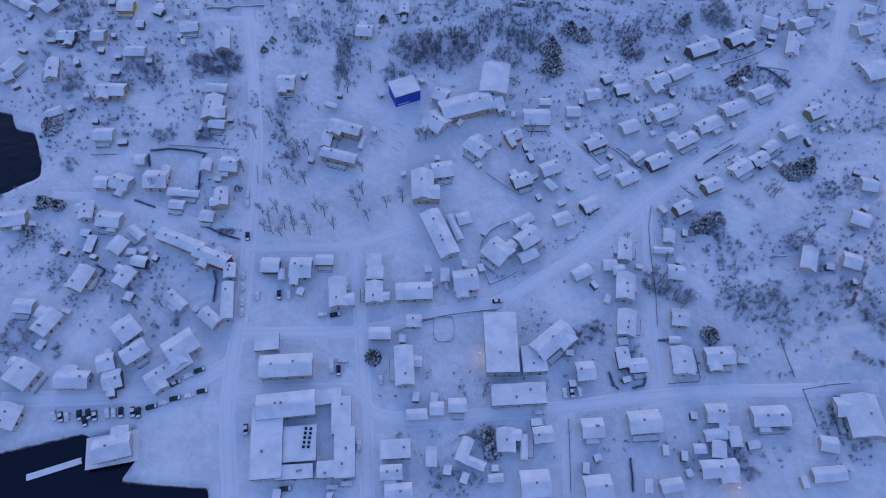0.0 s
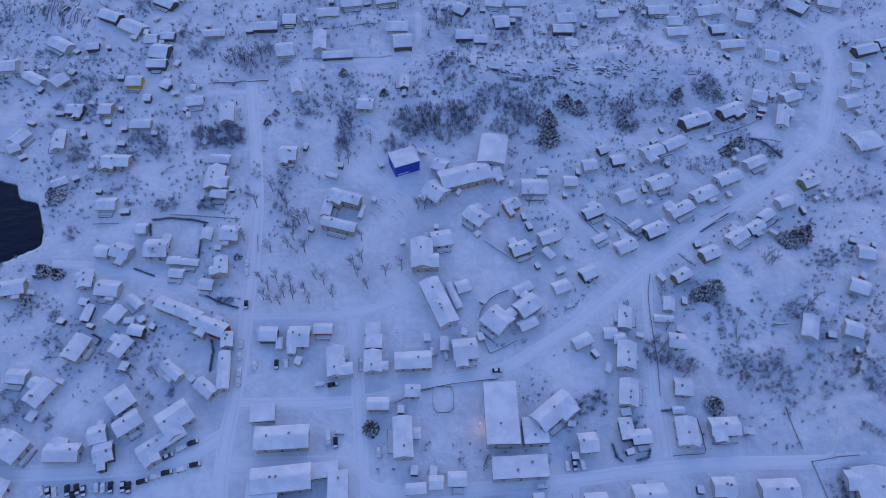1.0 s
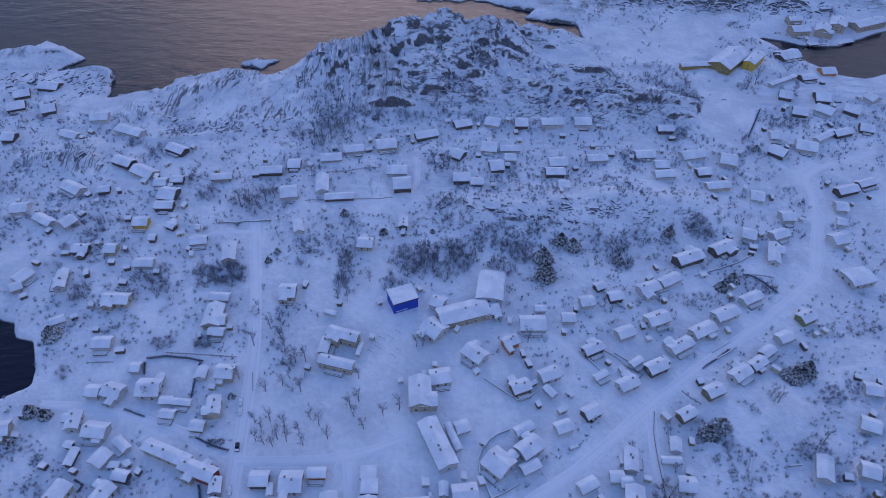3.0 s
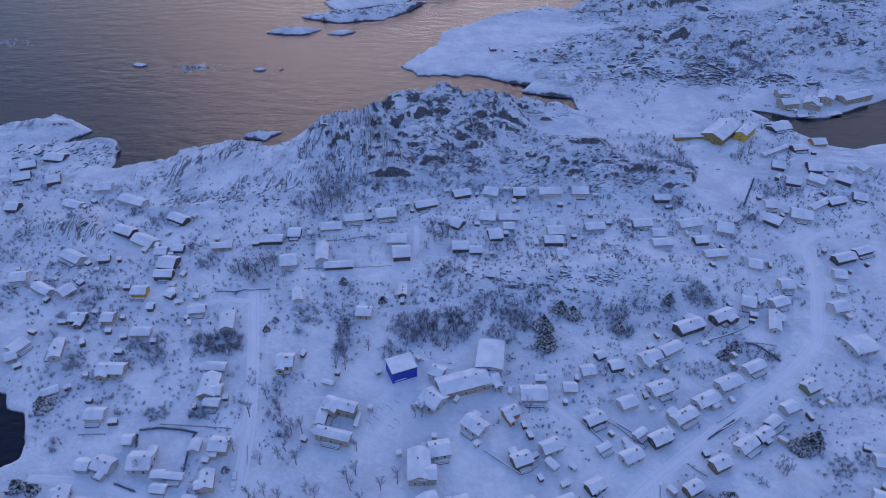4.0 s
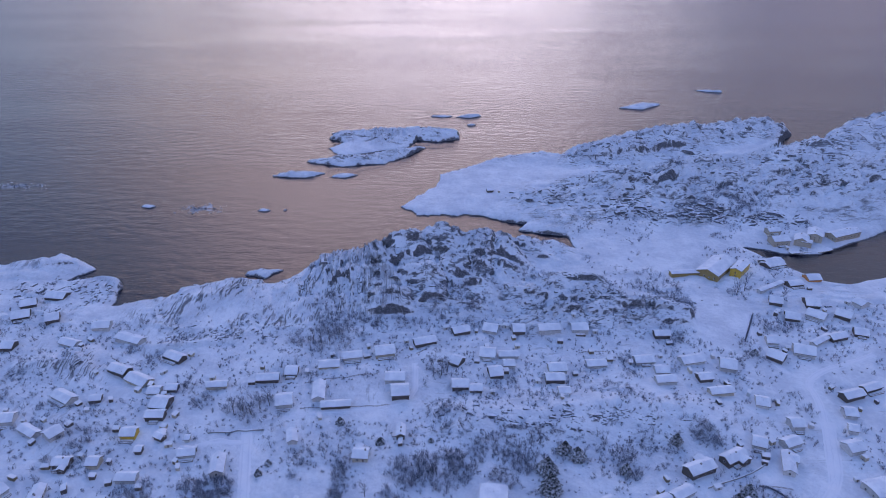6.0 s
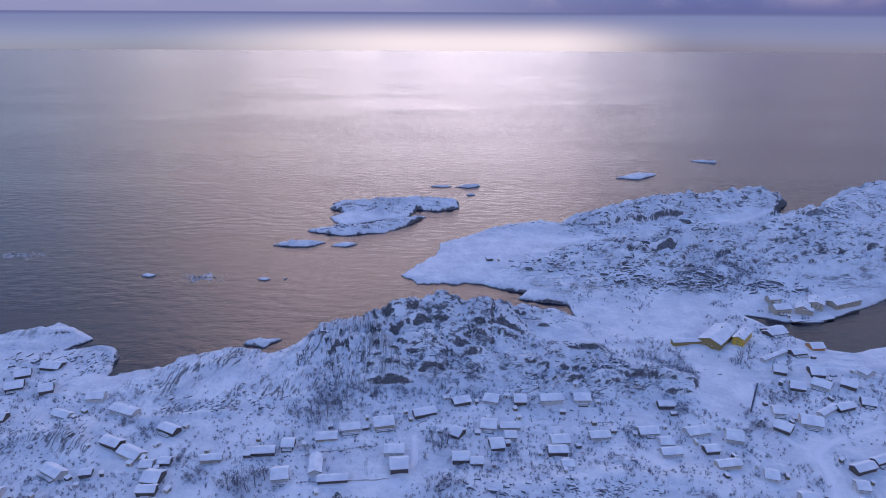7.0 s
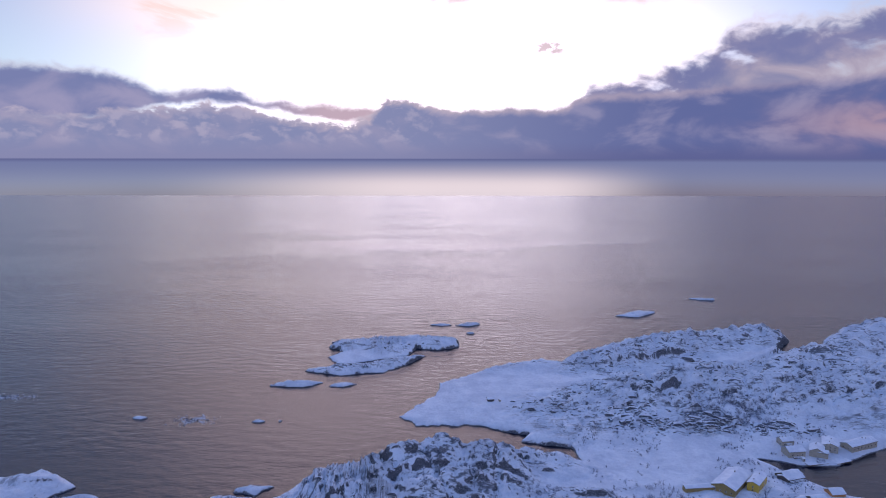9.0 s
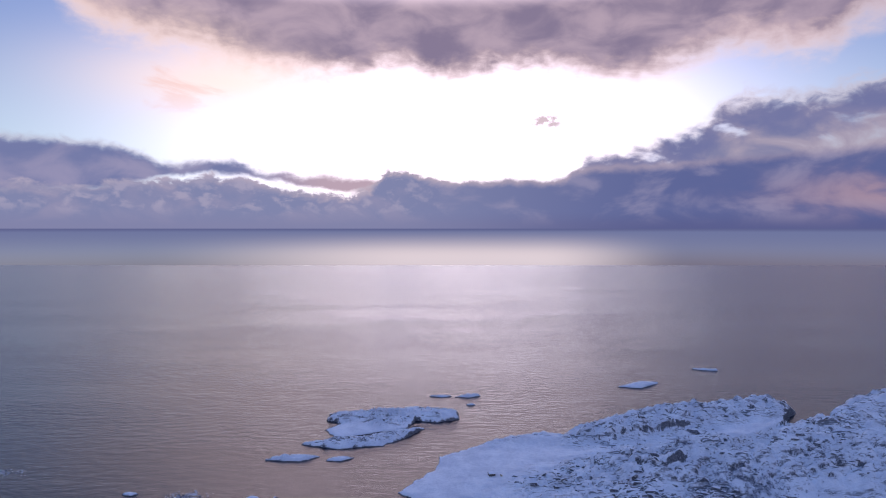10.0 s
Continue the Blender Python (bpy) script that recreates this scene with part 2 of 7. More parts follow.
rocky = n.math("MAXIMUM", rocky, wet)
wild = n.add("ShaderNodeAttribute")
wild.attribute_name = "wild"
strata = n.noise(n.scaled(pos, 0.22, 1.0, 0.6, radians(-9)), 0.42, 5, 0.62, 0.6)
gully = n.noise(n.scaled(pos, 1.0, 0.25, 0.4, radians(12)), 0.32, 5, 0.62, 0.5)
side = n.add("ShaderNodeSeparateXYZ")
n.link(pos, side.inputs[0])
vein = n.math("ADD", n.math("MULTIPLY", strata, n.step(side.outputs[0], -60.0, 20.0)), n.math("MULTIPLY", gully, n.step(side.outputs[0], 20.0, -60.0)))
bare = n.math("MULTIPLY", n.step(n.math("ADD", vein, n.math("MULTIPLY", nz.outputs[2], 0.16)), 0.590, 0.558), n.step(wild.outputs["Fac"], 0.4, 0.8))
patchy = n.step(n.noise(pos, 0.035, 3), 0.44, 0.60)
rocky = n.math("MAXIMUM", rocky, n.math("MULTIPLY", n.math("MULTIPLY", bare, patchy), 0.6))
# joints in the rock: thin dark clefts that wander across the snow, level in the east, upright in the west
west_side = n.step(side.outputs[0], -30.0, -70.0)
lay = n.mix(west_side, n.scaled(pos, 0.30, 1.0, 0.5, radians(-9)), n.scaled(pos, 1.0, 0.13, 0.3, radians(18)))
lay = n.mix(n.step(height.outputs[1], 590.0, 660.0), lay, n.scaled(pos, 0.10, 0.75, 0.4, radians(14)))
clefts = 0.0
for scale, lo, hi, patch, seed in ((0.070, 0.030, 0.008, 0.040, 3.0), (0.22, 0.040, 0.010, 0.055, 17.0)):
    away = n.math("ABSOLUTE", n.math("SUBTRACT", n.noise(lay, scale, 3, 0.55, 0.3), 0.5))
    cleft = n.math("MULTIPLY", n.step(away, lo, hi), n.step(n.noise(n.scaled(pos, 1.0, 1.0, 1.0, radians(seed)), patch, 4), 0.51, 0.57))
    clefts = n.math("MAXIMUM", clefts, cleft)
clefts = n.math("MULTIPLY", clefts, n.step(wild.outputs["Fac"], 0.58, 0.85))
rocky = n.math("MAXIMUM", rocky, n.math("MULTIPLY", clefts, 0.9))
tuft = n.math("MULTIPLY", n.step(small, 0.60, 0.70), n.math("MULTIPLY", wild.outputs["Fac"], 0.75))
snow = n.mix(n.step(n.math("ADD", big, n.math("MULTIPLY", mid, 0.5)), 0.55, 0.95), (0.62, 0.66, 0.74), (0.81, 0.84, 0.90))
dust = n.step(n.noise(n.scaled(pos, 1.0, 1.0, 2.5), 0.9, 4, 0.65), 0.53, 0.66)
stone = n.mix(n.step(small, 0.35, 0.65), (0.050, 0.053, 0.066), (0.15, 0.155, 0.175))
stone = n.mix(n.math("MULTIPLY", dust, 0.6), stone, (0.60, 0.64, 0.72))
n.link(n.mix(rocky, n.mix(tuft, snow, (0.10, 0.085, 0.075)), stone), b.inputs["Base Color"])
bumped(n, b, n.math("SUBTRACT", n.math("ADD", n.noise(pos, 0.16, 4), n.math("MULTIPLY", mid, 0.4)), n.math("MULTIPLY", clefts, 0.35)), 0.9, 1.3)

# sea: dark, clean water with wind ripples
SEA, n, b = material("sea_water", 0.2)
b.inputs["Base Color"].default_value = (0.004, 0.006, 0.020, 1)
b.inputs["IOR"].default_value = 1.35
pos = n.add("ShaderNodeNewGeometry").outputs["Position"]
swell = n.noise(n.scaled(pos, 0.5, 1.0, 1.0, radians(12)), 0.09, 3, 0.5)
chop = n.noise(n.scaled(pos, 0.45, 1.0, 1.0, radians(-8)), 0.30, 4, 0.6)
calm = n.step(n.noise(n.scaled(pos, 0.3, 1.0, 1.0), 0.004, 3), 0.35, 0.62, 0.45, 1.0)
wave = n.math("MULTIPLY", n.math("ADD", n.math("MULTIPLY", swell, 2.2), n.math("MULTIPLY", chop, 0.8)), calm)
bumped(n, b, wave, 0.52, 1.0)

WALLS = {
    "w": painted("white_boards", (0.55, 0.55, 0.55), 0.6), "c": painted("cream_boards", (0.50, 0.45, 0.36), 0.6),
    "y": painted("yellow_boards", (0.62, 0.42, 0.06), 0.6), "m": painted("mustard_boards", (0.34, 0.25, 0.09), 0.6), "k": painted("khaki_boards", (0.20, 0.165, 0.10), 0.6), "n": painted("brown_boards", (0.105, 0.090, 0.085), 0.7),
    "r": painted("red_boards", (0.32, 0.045, 0.035), 0.6), "e": painted("green_boards", (0.22, 0.23, 0.10), 0.6),
    "b": painted("blue_cladding", (0.012, 0.05, 0.42), 0.5), "o": painted("ochre_boards", (0.55, 0.25, 0.09), 0.6),
}
DECK = painted("roof_tiles", (0.045, 0.042, 0.045), 0.8)
TRIM = painted("white_trim", (0.72, 0.72, 0.70), 0.5)
BRICK = painted("chimney_brick", (0.16, 0.09, 0.07), 0.9, 8)
CONCRETE = painted("concrete", (0.30, 0.30, 0.30), 0.9, 2)
TIMBER = painted("weathered_timber", (0.16, 0.13, 0.11), 0.9, 4)
BARK = painted("bark", (0.075, 0.065, 0.06), 0.95, 6)
STEEL = painted("galvanised_steel", (0.35, 0.36, 0.37), 0.4, 3, 0.15, 0.8)
RUBBER = painted("rubber", (0.02, 0.02, 0.02), 0.9)
GLASS, n, b = material("window_glass", 0.08)
b.inputs["Base Color"].default_value = (0.015, 0.018, 0.025, 1)
b.inputs["IOR"].default_value = 1.5


def snowed(name, dark, light, lo, hi, scale):
    """Twigs or needles that carry snow on what faces up."""
    m, n, b = material(name, 0.9)
    g = n.add("ShaderNodeNewGeometry")
    s = n.add("ShaderNodeSeparateXYZ")
    n.link(g.outputs["Normal"], s.inputs[0])
    v = n.noise(g.outputs["Position"], scale, 3)
    up = n.step(n.math("ADD", s.outputs[2], n.math("MULTIPLY", n.math("SUBTRACT", v, 0.5), 1.0)), lo, hi)
    tone = n.mix(n.add("ShaderNodeNewGeometry").outputs["Random Per Island"], tuple(c * 0.6 for c in dark), tuple(c * 1.4 for c in dark))
    n.link(n.mix(up, tone, light), b.inputs["Base Color"])
    return m


TWIGS = snowed("snowy_twigs", (0.165, 0.18, 0.24), (0.72, 0.75, 0.82), 0.20, 0.85, 1.2)
NEEDLES = snowed("snowy_needles", (0.020, 0.028, 0.030), (0.70, 0.73, 0.80), 0.66, 1.05, 0.9)


# ---- building blocks ----
def part(name, bm, mat, parent=None, label=""):
    """Links a bmesh as one mesh object under a thing."""
    me = bpy.data.meshes.new(name)
    bm.to_mesh(me)
    bm.free()
    return mesh_part(name, me, mat, parent, label)


def mesh_part(name, me, mat, parent=None, label="", at=None):
    if not me.materials:
        for m in (mat if isinstance(mat, (list, tuple)) else (mat,)):
            me.materials.append(m)
    ob = new(name, me)
    if parent is not None:
        ob.parent = parent
    if at is not None:
        ob.matrix_basis = at
    if label:
        ob["label"] = label
    return ob


def solid(bm, pts, faces, mat_index=0):
    vs = [bm.verts.new(p) for p in pts]
    made = []
    for f in faces:
        made.append(bm.faces.new([vs[i] for i in f]))
        made[-1].material_index = mat_index
    return made


BOX = [(0, 3, 2, 1), (4, 5, 6, 7), (0, 1, 5, 4), (1, 2, 6, 5), (2, 3, 7, 6), (3, 0, 4, 7)]


def box(bm, x0, x1, y0, y1, z0, z1, mat_index=0, taper=0.0):
    """A block; taper draws its top in, as on a settled layer of snow."""
    t = taper
    return solid(bm, [(x0, y0, z0), (x1, y0, z0), (x1, y1, z0), (x0, y1, z0),
                      (x0 + t, y0 + t, z1), (x1 - t, y0 + t, z1), (x1 - t, y1 - t, z1), (x0 + t, y1 - t, z1)], BOX, mat_index)


def tube(bm, a, b, r0, r1, sides=3, mat_index=0):
    """A tapered stick from a to b."""
    a, b = Vector(a), Vector(b)
    d = (b - a).normalized()
    u = d.orthogonal().normalized()
    v = d.cross(u)
    rings = []
    for p, r in ((a, r0), (b, r1)):
        rings.append([bm.verts.new(p + (u * math.cos(k * 2 * math.pi / sides) + v * math.sin(k * 2 * math.pi / sides)) * r) for k in range(sides)])
    for k in range(sides):
        bm.faces.new((rings[0][k], rings[0][(k + 1) % sides], rings[1][(k + 1) % sides], rings[1][k])).material_index = mat_index
    if r1 > 0.03:
        bm.faces.new(rings[1]).material_index = mat_index


# ---- the lie of the land ----
def value_noise(x, y, seed):
    xi, yi = np.floor(x), np.floor(y)
    fx, fy = x - xi, y - yi
    fx, fy = fx * fx * (3 - 2 * fx), fy * fy * (3 - 2 * fy)

    def h(i, j):
        v = np.sin(i * 127.1 + j * 311.7 + seed * 74.7) * 43758.5453
        return v - np.floor(v)
    return (h(xi, yi) * (1 - fx) + h(xi + 1, yi) * fx) * (1 - fy) + (h(xi, yi + 1) * (1 - fx) + h(xi + 1, yi + 1) * fx) * fy


def fbm(x, y, size, octaves, seed, ridged=False):
    total, amp, norm = 0.0, 1.0, 0.0
    for k in range(octaves):
        v = value_noise(x / size + 13.1 * k, y / size - 7.7 * k, seed + k)
        total, norm = total + amp * ((1 - np.abs(2 * v - 1)) if ridged else v), norm + amp
        amp, size = amp * 0.5, size * 0.5
    return total / norm


def domes(x, y, size, seed):
    """Rounded cells with creases between them: 0 in the creases, 1 on the domes."""
    x, y = x / size, y / size
    xi, yi = np.floor(x), np.floor(y)
    first, second = np.full(x.shape, 9.0), np.full(x.shape, 9.0)
    for i in (-1, 0, 1):
        for j in (-1, 0, 1):
            u = np.sin((xi + i) * 127.1 + (yi + j) * 311.7 + seed) * 43758.5453
            v = np.sin((xi + i) * 269.5 + (yi + j) * 183.3 + seed) * 43758.5453
            d = np.hypot(xi + i + u - np.floor(u) - x, yi + j + v - np.floor(v) - y)
            second = np.where(d < first, first, np.minimum(second, d))
            first = np.minimum(first, d)
    gap = np.clip((second - first) / 0.75, 0, 1)
    return 1 - (1 - gap) ** 2.4


def smooth(v, lo, hi):
    v = np.clip((v - lo) / (hi - lo), 0, 1)
    return v * v * (3 - 2 * v)


def inside_distance(poly, x, y):
    """Distance to the outline of a polygon: positive inside."""
    best, inside = np.full(x.shape, 1e9), np.zeros(x.shape, bool)
    for (x0, y0), (x1, y1) in zip(poly, poly[1:] + poly[:1]):
        dx, dy = x1 - x0, y1 - y0
        s = np.clip(((x - x0) * dx + (y - y0) * dy) / (dx * dx + dy * dy), 0, 1)
        best = np.minimum(best, np.hypot(x - x0 - s * dx, y - y0 - s * dy))
        cross = ((y0 > y) != (y1 > y)) & (x < dx * (y - y0) / (dy if dy else 1e-9) + x0)
        inside ^= cross
    return np.where(inside, best, -best)


MAINLAND = [(-900, 470), (-600, 500), (-450, 512), (-387, 527), (-366, 542), (-341, 552), (-305, 529), (-319, 508), (-304, 508),
            (-284, 514), (-267, 500), (-262, 466), (-221, 478), (-199, 502), (-173, 512), (-145, 500), (-122, 520), (-108, 545), (-60, 565),
            (-14, 580), (37, 580), (55, 585), (98, 586), (126, 575), (120, 609), (73, 619), (86, 636), (39, 659), (-26, 658)]
HEADLAND = [(-26, 658), (-49, 685), (-10, 744), (-4, 793), (86, 865), (132, 880), (160, 868), (235, 930), (306, 975), (480, 1015), (514, 982),
            (482, 946), (454, 892), (516, 901), (590, 985), (722, 1060), (1000, 1150), (1000, -400), (-900, -400)]
HARBOUR_EAST = [(1000, 700), (443, 623), (393, 591), (350, 569), (318, 568), (287, 583), (306, 547), (325, 518), (345, 510), (387, 526), (1000, 600)]
HARBOUR_WEST = [(-900, 260), (-231, 236), (-223, 234), (-219, 224), (-209, 221), (-198, 203), (-197, 193), (-213, 183), (-900, 150)]
HARBOUR_SOUTH = [(-900, 40), (-171, 62), (-141, 70), (-137, 68), (-121, 72), (-118, 60), (-122, 52), (-88, 50), (-87, 47), (-87, -400), (-900, -400)]
ISLANDS = [
    [(-178, 840), (-150, 850), (-128, 862), (-100, 860), (-70, 884), (-48, 890), (-22, 905), (-45, 872), (-75, 832), (-131, 820)],
    [(-140, 868), (-160, 900), (-138, 925), (-166, 948), (-150, 985), (-112, 975), (-90, 996), (-60, 982), (-40, 1008), (-5, 985), (22, 985), (24, 950), (-8, 935), (-38, 945), (-50, 902), (-85, 890), (-112, 874)],
    [(-26, 1081), (0, 1089), (17, 1081), (-5, 1074)],
    [(-209, 781), (-180, 797), (-143, 795), (-166, 775)], [(-140, 780), (-122, 792), (-103, 788), (-119, 776)],
    [(-172, 520), (-160, 535), (-141, 530), (-153, 513)], [(-329, 678), (-322, 684), (-308, 682), (-315, 673)],
    [(-199, 671), (-192, 676), (-181, 671), (-189, 666)], [(297, 1145), (342, 1180), (380, 1176), (335, 1135)], [(474, 1298), (500, 1294), (530, 1274), (494, 1280)], [(20, 1078), (40, 1092), (62, 1086), (40, 1071)], [(30, 1029), (45, 1035), (54, 1028), (40, 1023)],
    [(-173, 670), (-170, 674), (-166, 672), (-170, 668)],
]
# crests: points with heights, reach of the slope, roughness of the rock
CRESTS = [
    ([(-215, 455, 6), (-197, 478, 7), (-162, 484, 9), (-139, 483, 8), (-104, 497, 11), (-88, 516, 18)], 26, 1.0),
    ([(-88, 516, 18), (-64, 519, 22), (-45, 527, 30), (-22, 536, 34), (7, 536, 34), (33, 538, 34)], 36, 1.2),
    ([(-78, 492, 18), (-48, 488, 24), (-14, 492, 27), (18, 502, 26), (44, 512, 20)], 25, 1.0),
    ([(44, 545, 23), (60, 556, 20), (98, 562, 12)], 22, 1.0),
    ([(-98, 457, 9), (-40, 470, 14), (7, 470, 15), (52, 474, 14), (99, 485, 14), (124, 472, 13)], 24, 1.0),
    ([(-52, 468, 15), (-30, 474, 18), (2, 476, 17)], 9, 1.0),
    ([(66, 433, 10), (114, 443, 12), (159, 451, 13), (185, 444, 11)], 17, 1.0),
    ([(22, 324, 9), (61, 328, 11), (103, 334, 11), (152, 331, 10)], 20, 0.45),
    ([(-269, 376, 9), (-251, 380, 11), (-239, 375, 8)], 16, 1.0),
    ([(-384, 522, 8), (-358, 529, 8), (-332, 540, 7)], 16, 0.8),
    ([(-296, 494, 6), (-269, 502, 6), (-265, 480, 5)], 12, 0.7),
    ([(191, 841, 10), (260, 905, 18), (371, 935, 22), (462, 965, 22)], 38, 1.2),
    ([(495, 870, 20), (600, 950, 25), (651, 980, 28)], 50, 1.2),
    ([(136, 683, 10), (195, 710, 22), (258, 716, 30), (320, 719, 36), (400, 731, 36), (492, 731, 40), (700, 740, 40)], 62, 1.1),
    ([(60, 835, 6), (128, 855, 9)], 18, 0.7),
    ([(-140, 950, 8), (-60, 965, 10), (5, 965, 8)], 26, 1.0), ([(-160, 838, 5), (-100, 848, 7), (-40, 890, 6)], 16, 1.0), ([(28, 1082, 3), (54, 1082, 3)], 8, 1.0),
    ([(505, 1283, 2), (515, 1285, 2)], 8, 1.0),
    ([(-190, 786, 5), (-160, 786, 5)], 9, 0.4), ([(-128, 784, 4), (-112, 784, 4)], 7, 0.4), ([(-163, 525, 6.0), (-150, 524, 6.0)], 15, 0.1),
    ([(145, 184, 8), (162, 175, 9)], 22, 0.3), ([(145, 125, 5), (174, 165, 7), (221, 215, 6)], 14, 0.5),
    ([(170, 105, 9), (190, 145, 10), (215, 175, 10)], 18, 0.5), ([(340, 1155, 5), (350, 1160, 5)], 18, 0.6),
]


# broken ground: centre, reach and roughness of stretches of rock and rubble
BROKEN = [
    (245, 642, 120, 30, 0.9), (330, 700, 190, 95, 0.9), (330, 860, 190, 90, 1.0), (560, 900, 160, 140, 1.0), (60, 850, 60, 22, 0.6), (165, 690, 60, 50, 0.7),
    (-300, 500, 90, 34, 0.8), (-340, 450, 90, 40, 0.7), (-250, 400, 60, 30, 0.55), (-150, 440, 70, 34, 0.9), (150, 500, 66, 44, 0.9), (90, 470, 90, 40, 0.9), (300, 500, 70, 60, 0.45),
    (330, 440, 90, 60, 0.55), (-60, 955, 120, 60, 1.0), (-100, 850, 90, 40, 1.0), (-180, 786, 40, 16, 0.7), (-120, 784, 26, 12, 0.7),
]


# scarps: lines along which the land to their left stands up in a sheer face; height and how far the raised ground reaches back
SCARPS = [
    ([(200, 174), (191, 157), (182, 140), (174, 128), (164, 110)], 4.5, 26), ([(196, 835), (222, 838), (241, 848), (262, 852), (284, 868), (332, 888)], 9.0, 60),
    ([(362, 838), (390, 850), (419, 866), (472, 905)], 6.0, 40), ([(206, 690), (226, 695), (262, 704), (296, 718), (356, 738), (420, 744)], 5.0, 40),
    ([(236, 762), (268, 769), (330, 790), (390, 800)], 4.0, 34), ([(-206, 393), (-190, 398), (-178, 403), (-160, 405), (-138, 411)], 2.6, 14),
    ([(66, 441), (80, 437), (92, 438), (104, 444), (117, 450)], 3.2, 14), ([(126, 446), (150, 450), (176, 448), (190, 440)], 3.5, 16), ([(-70, 505), (-48, 500), (-28, 507), (-8, 512)], 5.0, 18),
    ([(-352, 519), (-338, 524), (-322, 529), (-306, 522)], 3.4, 12), ([(-302, 499), (-288, 503), (-272, 494), (-264, 482)], 3.4, 12), ([(-390, 500), (-360, 505), (-330, 503)], 2.6, 14),
    ([(-100, 478), (-82, 484), (-66, 492)], 4.0, 14), ([(44, 486), (70, 492), (96, 500)], 4.0, 16), ([(-2, 478), (14, 470), (32, 474), (50, 484)], 4.0, 14),
]
FIELD = [(200, 486), (250, 486), (236, 440), (214, 398), (180, 398), (186, 440)]   # level sports field under snow


def shelves(u, along, band, seed):
    """Slanting shelves of rock: each breaks off in a short face on its near side and sinks slowly away behind it."""
    t = u / band + fbm(along * 0.35, u, band * 2.6, 3, seed) * 0.9
    cell = np.floor(t)
    part_way = t - cell
    strong = smooth(value_noise(cell * 7.31, along / (band * 3.6) + cell * 0.37, seed + 3), 0.25, 0.85)
    return strong * (smooth(part_way, 0.0, 0.10) * (1 - part_way) ** 1.15)


def ground(x, y):
    """Height of the land and how wild it is (0 trodden, 1 rock and heather)."""
    x, y = np.asarray(x, float), np.asarray(y, float)
    wx, wy = (fbm(x, y, 14, 3, 5) - 0.5) * 9, (fbm(x, y, 14, 3, 9) - 0.5) * 9
    land = inside_distance(MAINLAND + HEADLAND[1:], x + wx * smooth(y, 380, 460), y + wy * smooth(y, 380, 460))
    for harbour in (HARBOUR_EAST, HARBOUR_WEST, HARBOUR_SOUTH):
        loose = 0.0 if harbour is HARBOUR_SOUTH else 0.45
        land = np.minimum(land, -inside_distance(harbour, x + wx * loose, y + wy * loose))
    nick = (fbm(x, y, 12, 4, 15, True) - 0.5) * 8 * smooth(y, 600, 700)
    land = land + nick * smooth(land, 14, 4)
    skerry = np.full(x.shape, -99.0)
    for isle in ISLANDS[2:5] + ISLANDS[6:]:
        skerry = np.maximum(skerry, inside_distance(isle, x + wx * 0.3, y + wy * 0.3))
    for isle in ISLANDS:
        land = np.maximum(land, inside_distance(isle, x + wx * 0.8, y + wy * 0.8) + nick * 0.6)
    wilds = smooth(y, 430, 480)
    rim = 5.4 - wilds * (0.7 + 1.3 * fbm(x, y, 16, 2, 47))
    z = -3.0 + rim * smooth(land, -2.2, 1.6 + 1.4 * wilds) + wilds * 1.4 * smooth(land, 1.0, 9.0) + 1.6 * smooth(land, 1.0, 40.0) + (fbm(x, y, 60, 3, 2) - 0.5) * 1.2 * smooth(land, 5, 30)
    land = np.maximum(land, skerry)
    z = np.maximum(z, -3.0 + 5.2 * smooth(skerry, -2.4, 3.0))
    rise, rough = np.zeros_like(x), np.zeros_like(x)
    for pts, reach, rock in CRESTS:
        near, top = np.full(x.shape, 1e9), np.zeros_like(x)
        for (x0, y0, h0), (x1, y1, h1) in zip(pts, pts[1:]):
            dx, dy = x1 - x0, y1 - y0
            s = np.clip(((x - x0) * dx + (y - y0) * dy) / (dx * dx + dy * dy), 0, 1)
            dist = np.hypot(x - x0 - s * dx, y - y0 - s * dy)
            closer = dist < near
            near, top = np.where(closer, dist, near), np.where(closer, h0 + s * (h1 - h0), top)
        bell = np.exp(-(near / reach) ** 2)
        rise = np.maximum(rise, (top - 3.5) * bell)
        rough = np.maximum(rough, rock * np.exp(-(near / (reach * 1.55)) ** 2))
    outcrop = 0.15 + 0.85 * smooth(fbm(x * 0.6, y - x * 0.2, 38, 3, 153), 0.40, 0.60)
    for bx, by, rx, ry, rock in BROKEN:
        rough = np.maximum(rough, rock * outcrop * np.exp(-((x - bx) / rx) ** 4 - ((y - by) / ry) ** 4))
    shore = smooth(land, -1.0, 9.0)
    cliff = np.clip(rough, 0, 1) * smooth(y, 430, 470)
    shore = shore + (smooth(land, -1.5, 3.0) - shore) * cliff
    isle = np.exp(-((x + 157) / 26) ** 4 - ((y - 524) / 18) ** 4)
    cliff = cliff * (1 - isle)
    rough = rough * (1 - isle)
    z = z + 1.8 * cliff * smooth(land, -1.2, 1.2)
    rough = np.maximum(rough, 0.6 * smooth(y, 215, 310) * smooth(fbm(x, y, 42, 3, 91), 0.45, 0.60) * smooth(y, 640, 520))
    warp = fbm(x, y, 30, 3, 21) * 14
    # slabs and gullies run down the western ridge, ledges run along the eastern rock
    east = smooth(x, -105, -55)
    slabs = fbm(x + warp * 0.5 + y * 0.2, y * 0.28, 9.0, 2, 31, True) - 0.5
    ledges = fbm(x * 0.25 + y * 0.06, y + warp * 0.4 - x * 0.12, 10.0, 3, 35, True) - 0.5
    crags = fbm(x + warp * 0.3, y * 1.2, 7.0, 3, 41, True) - 0.5
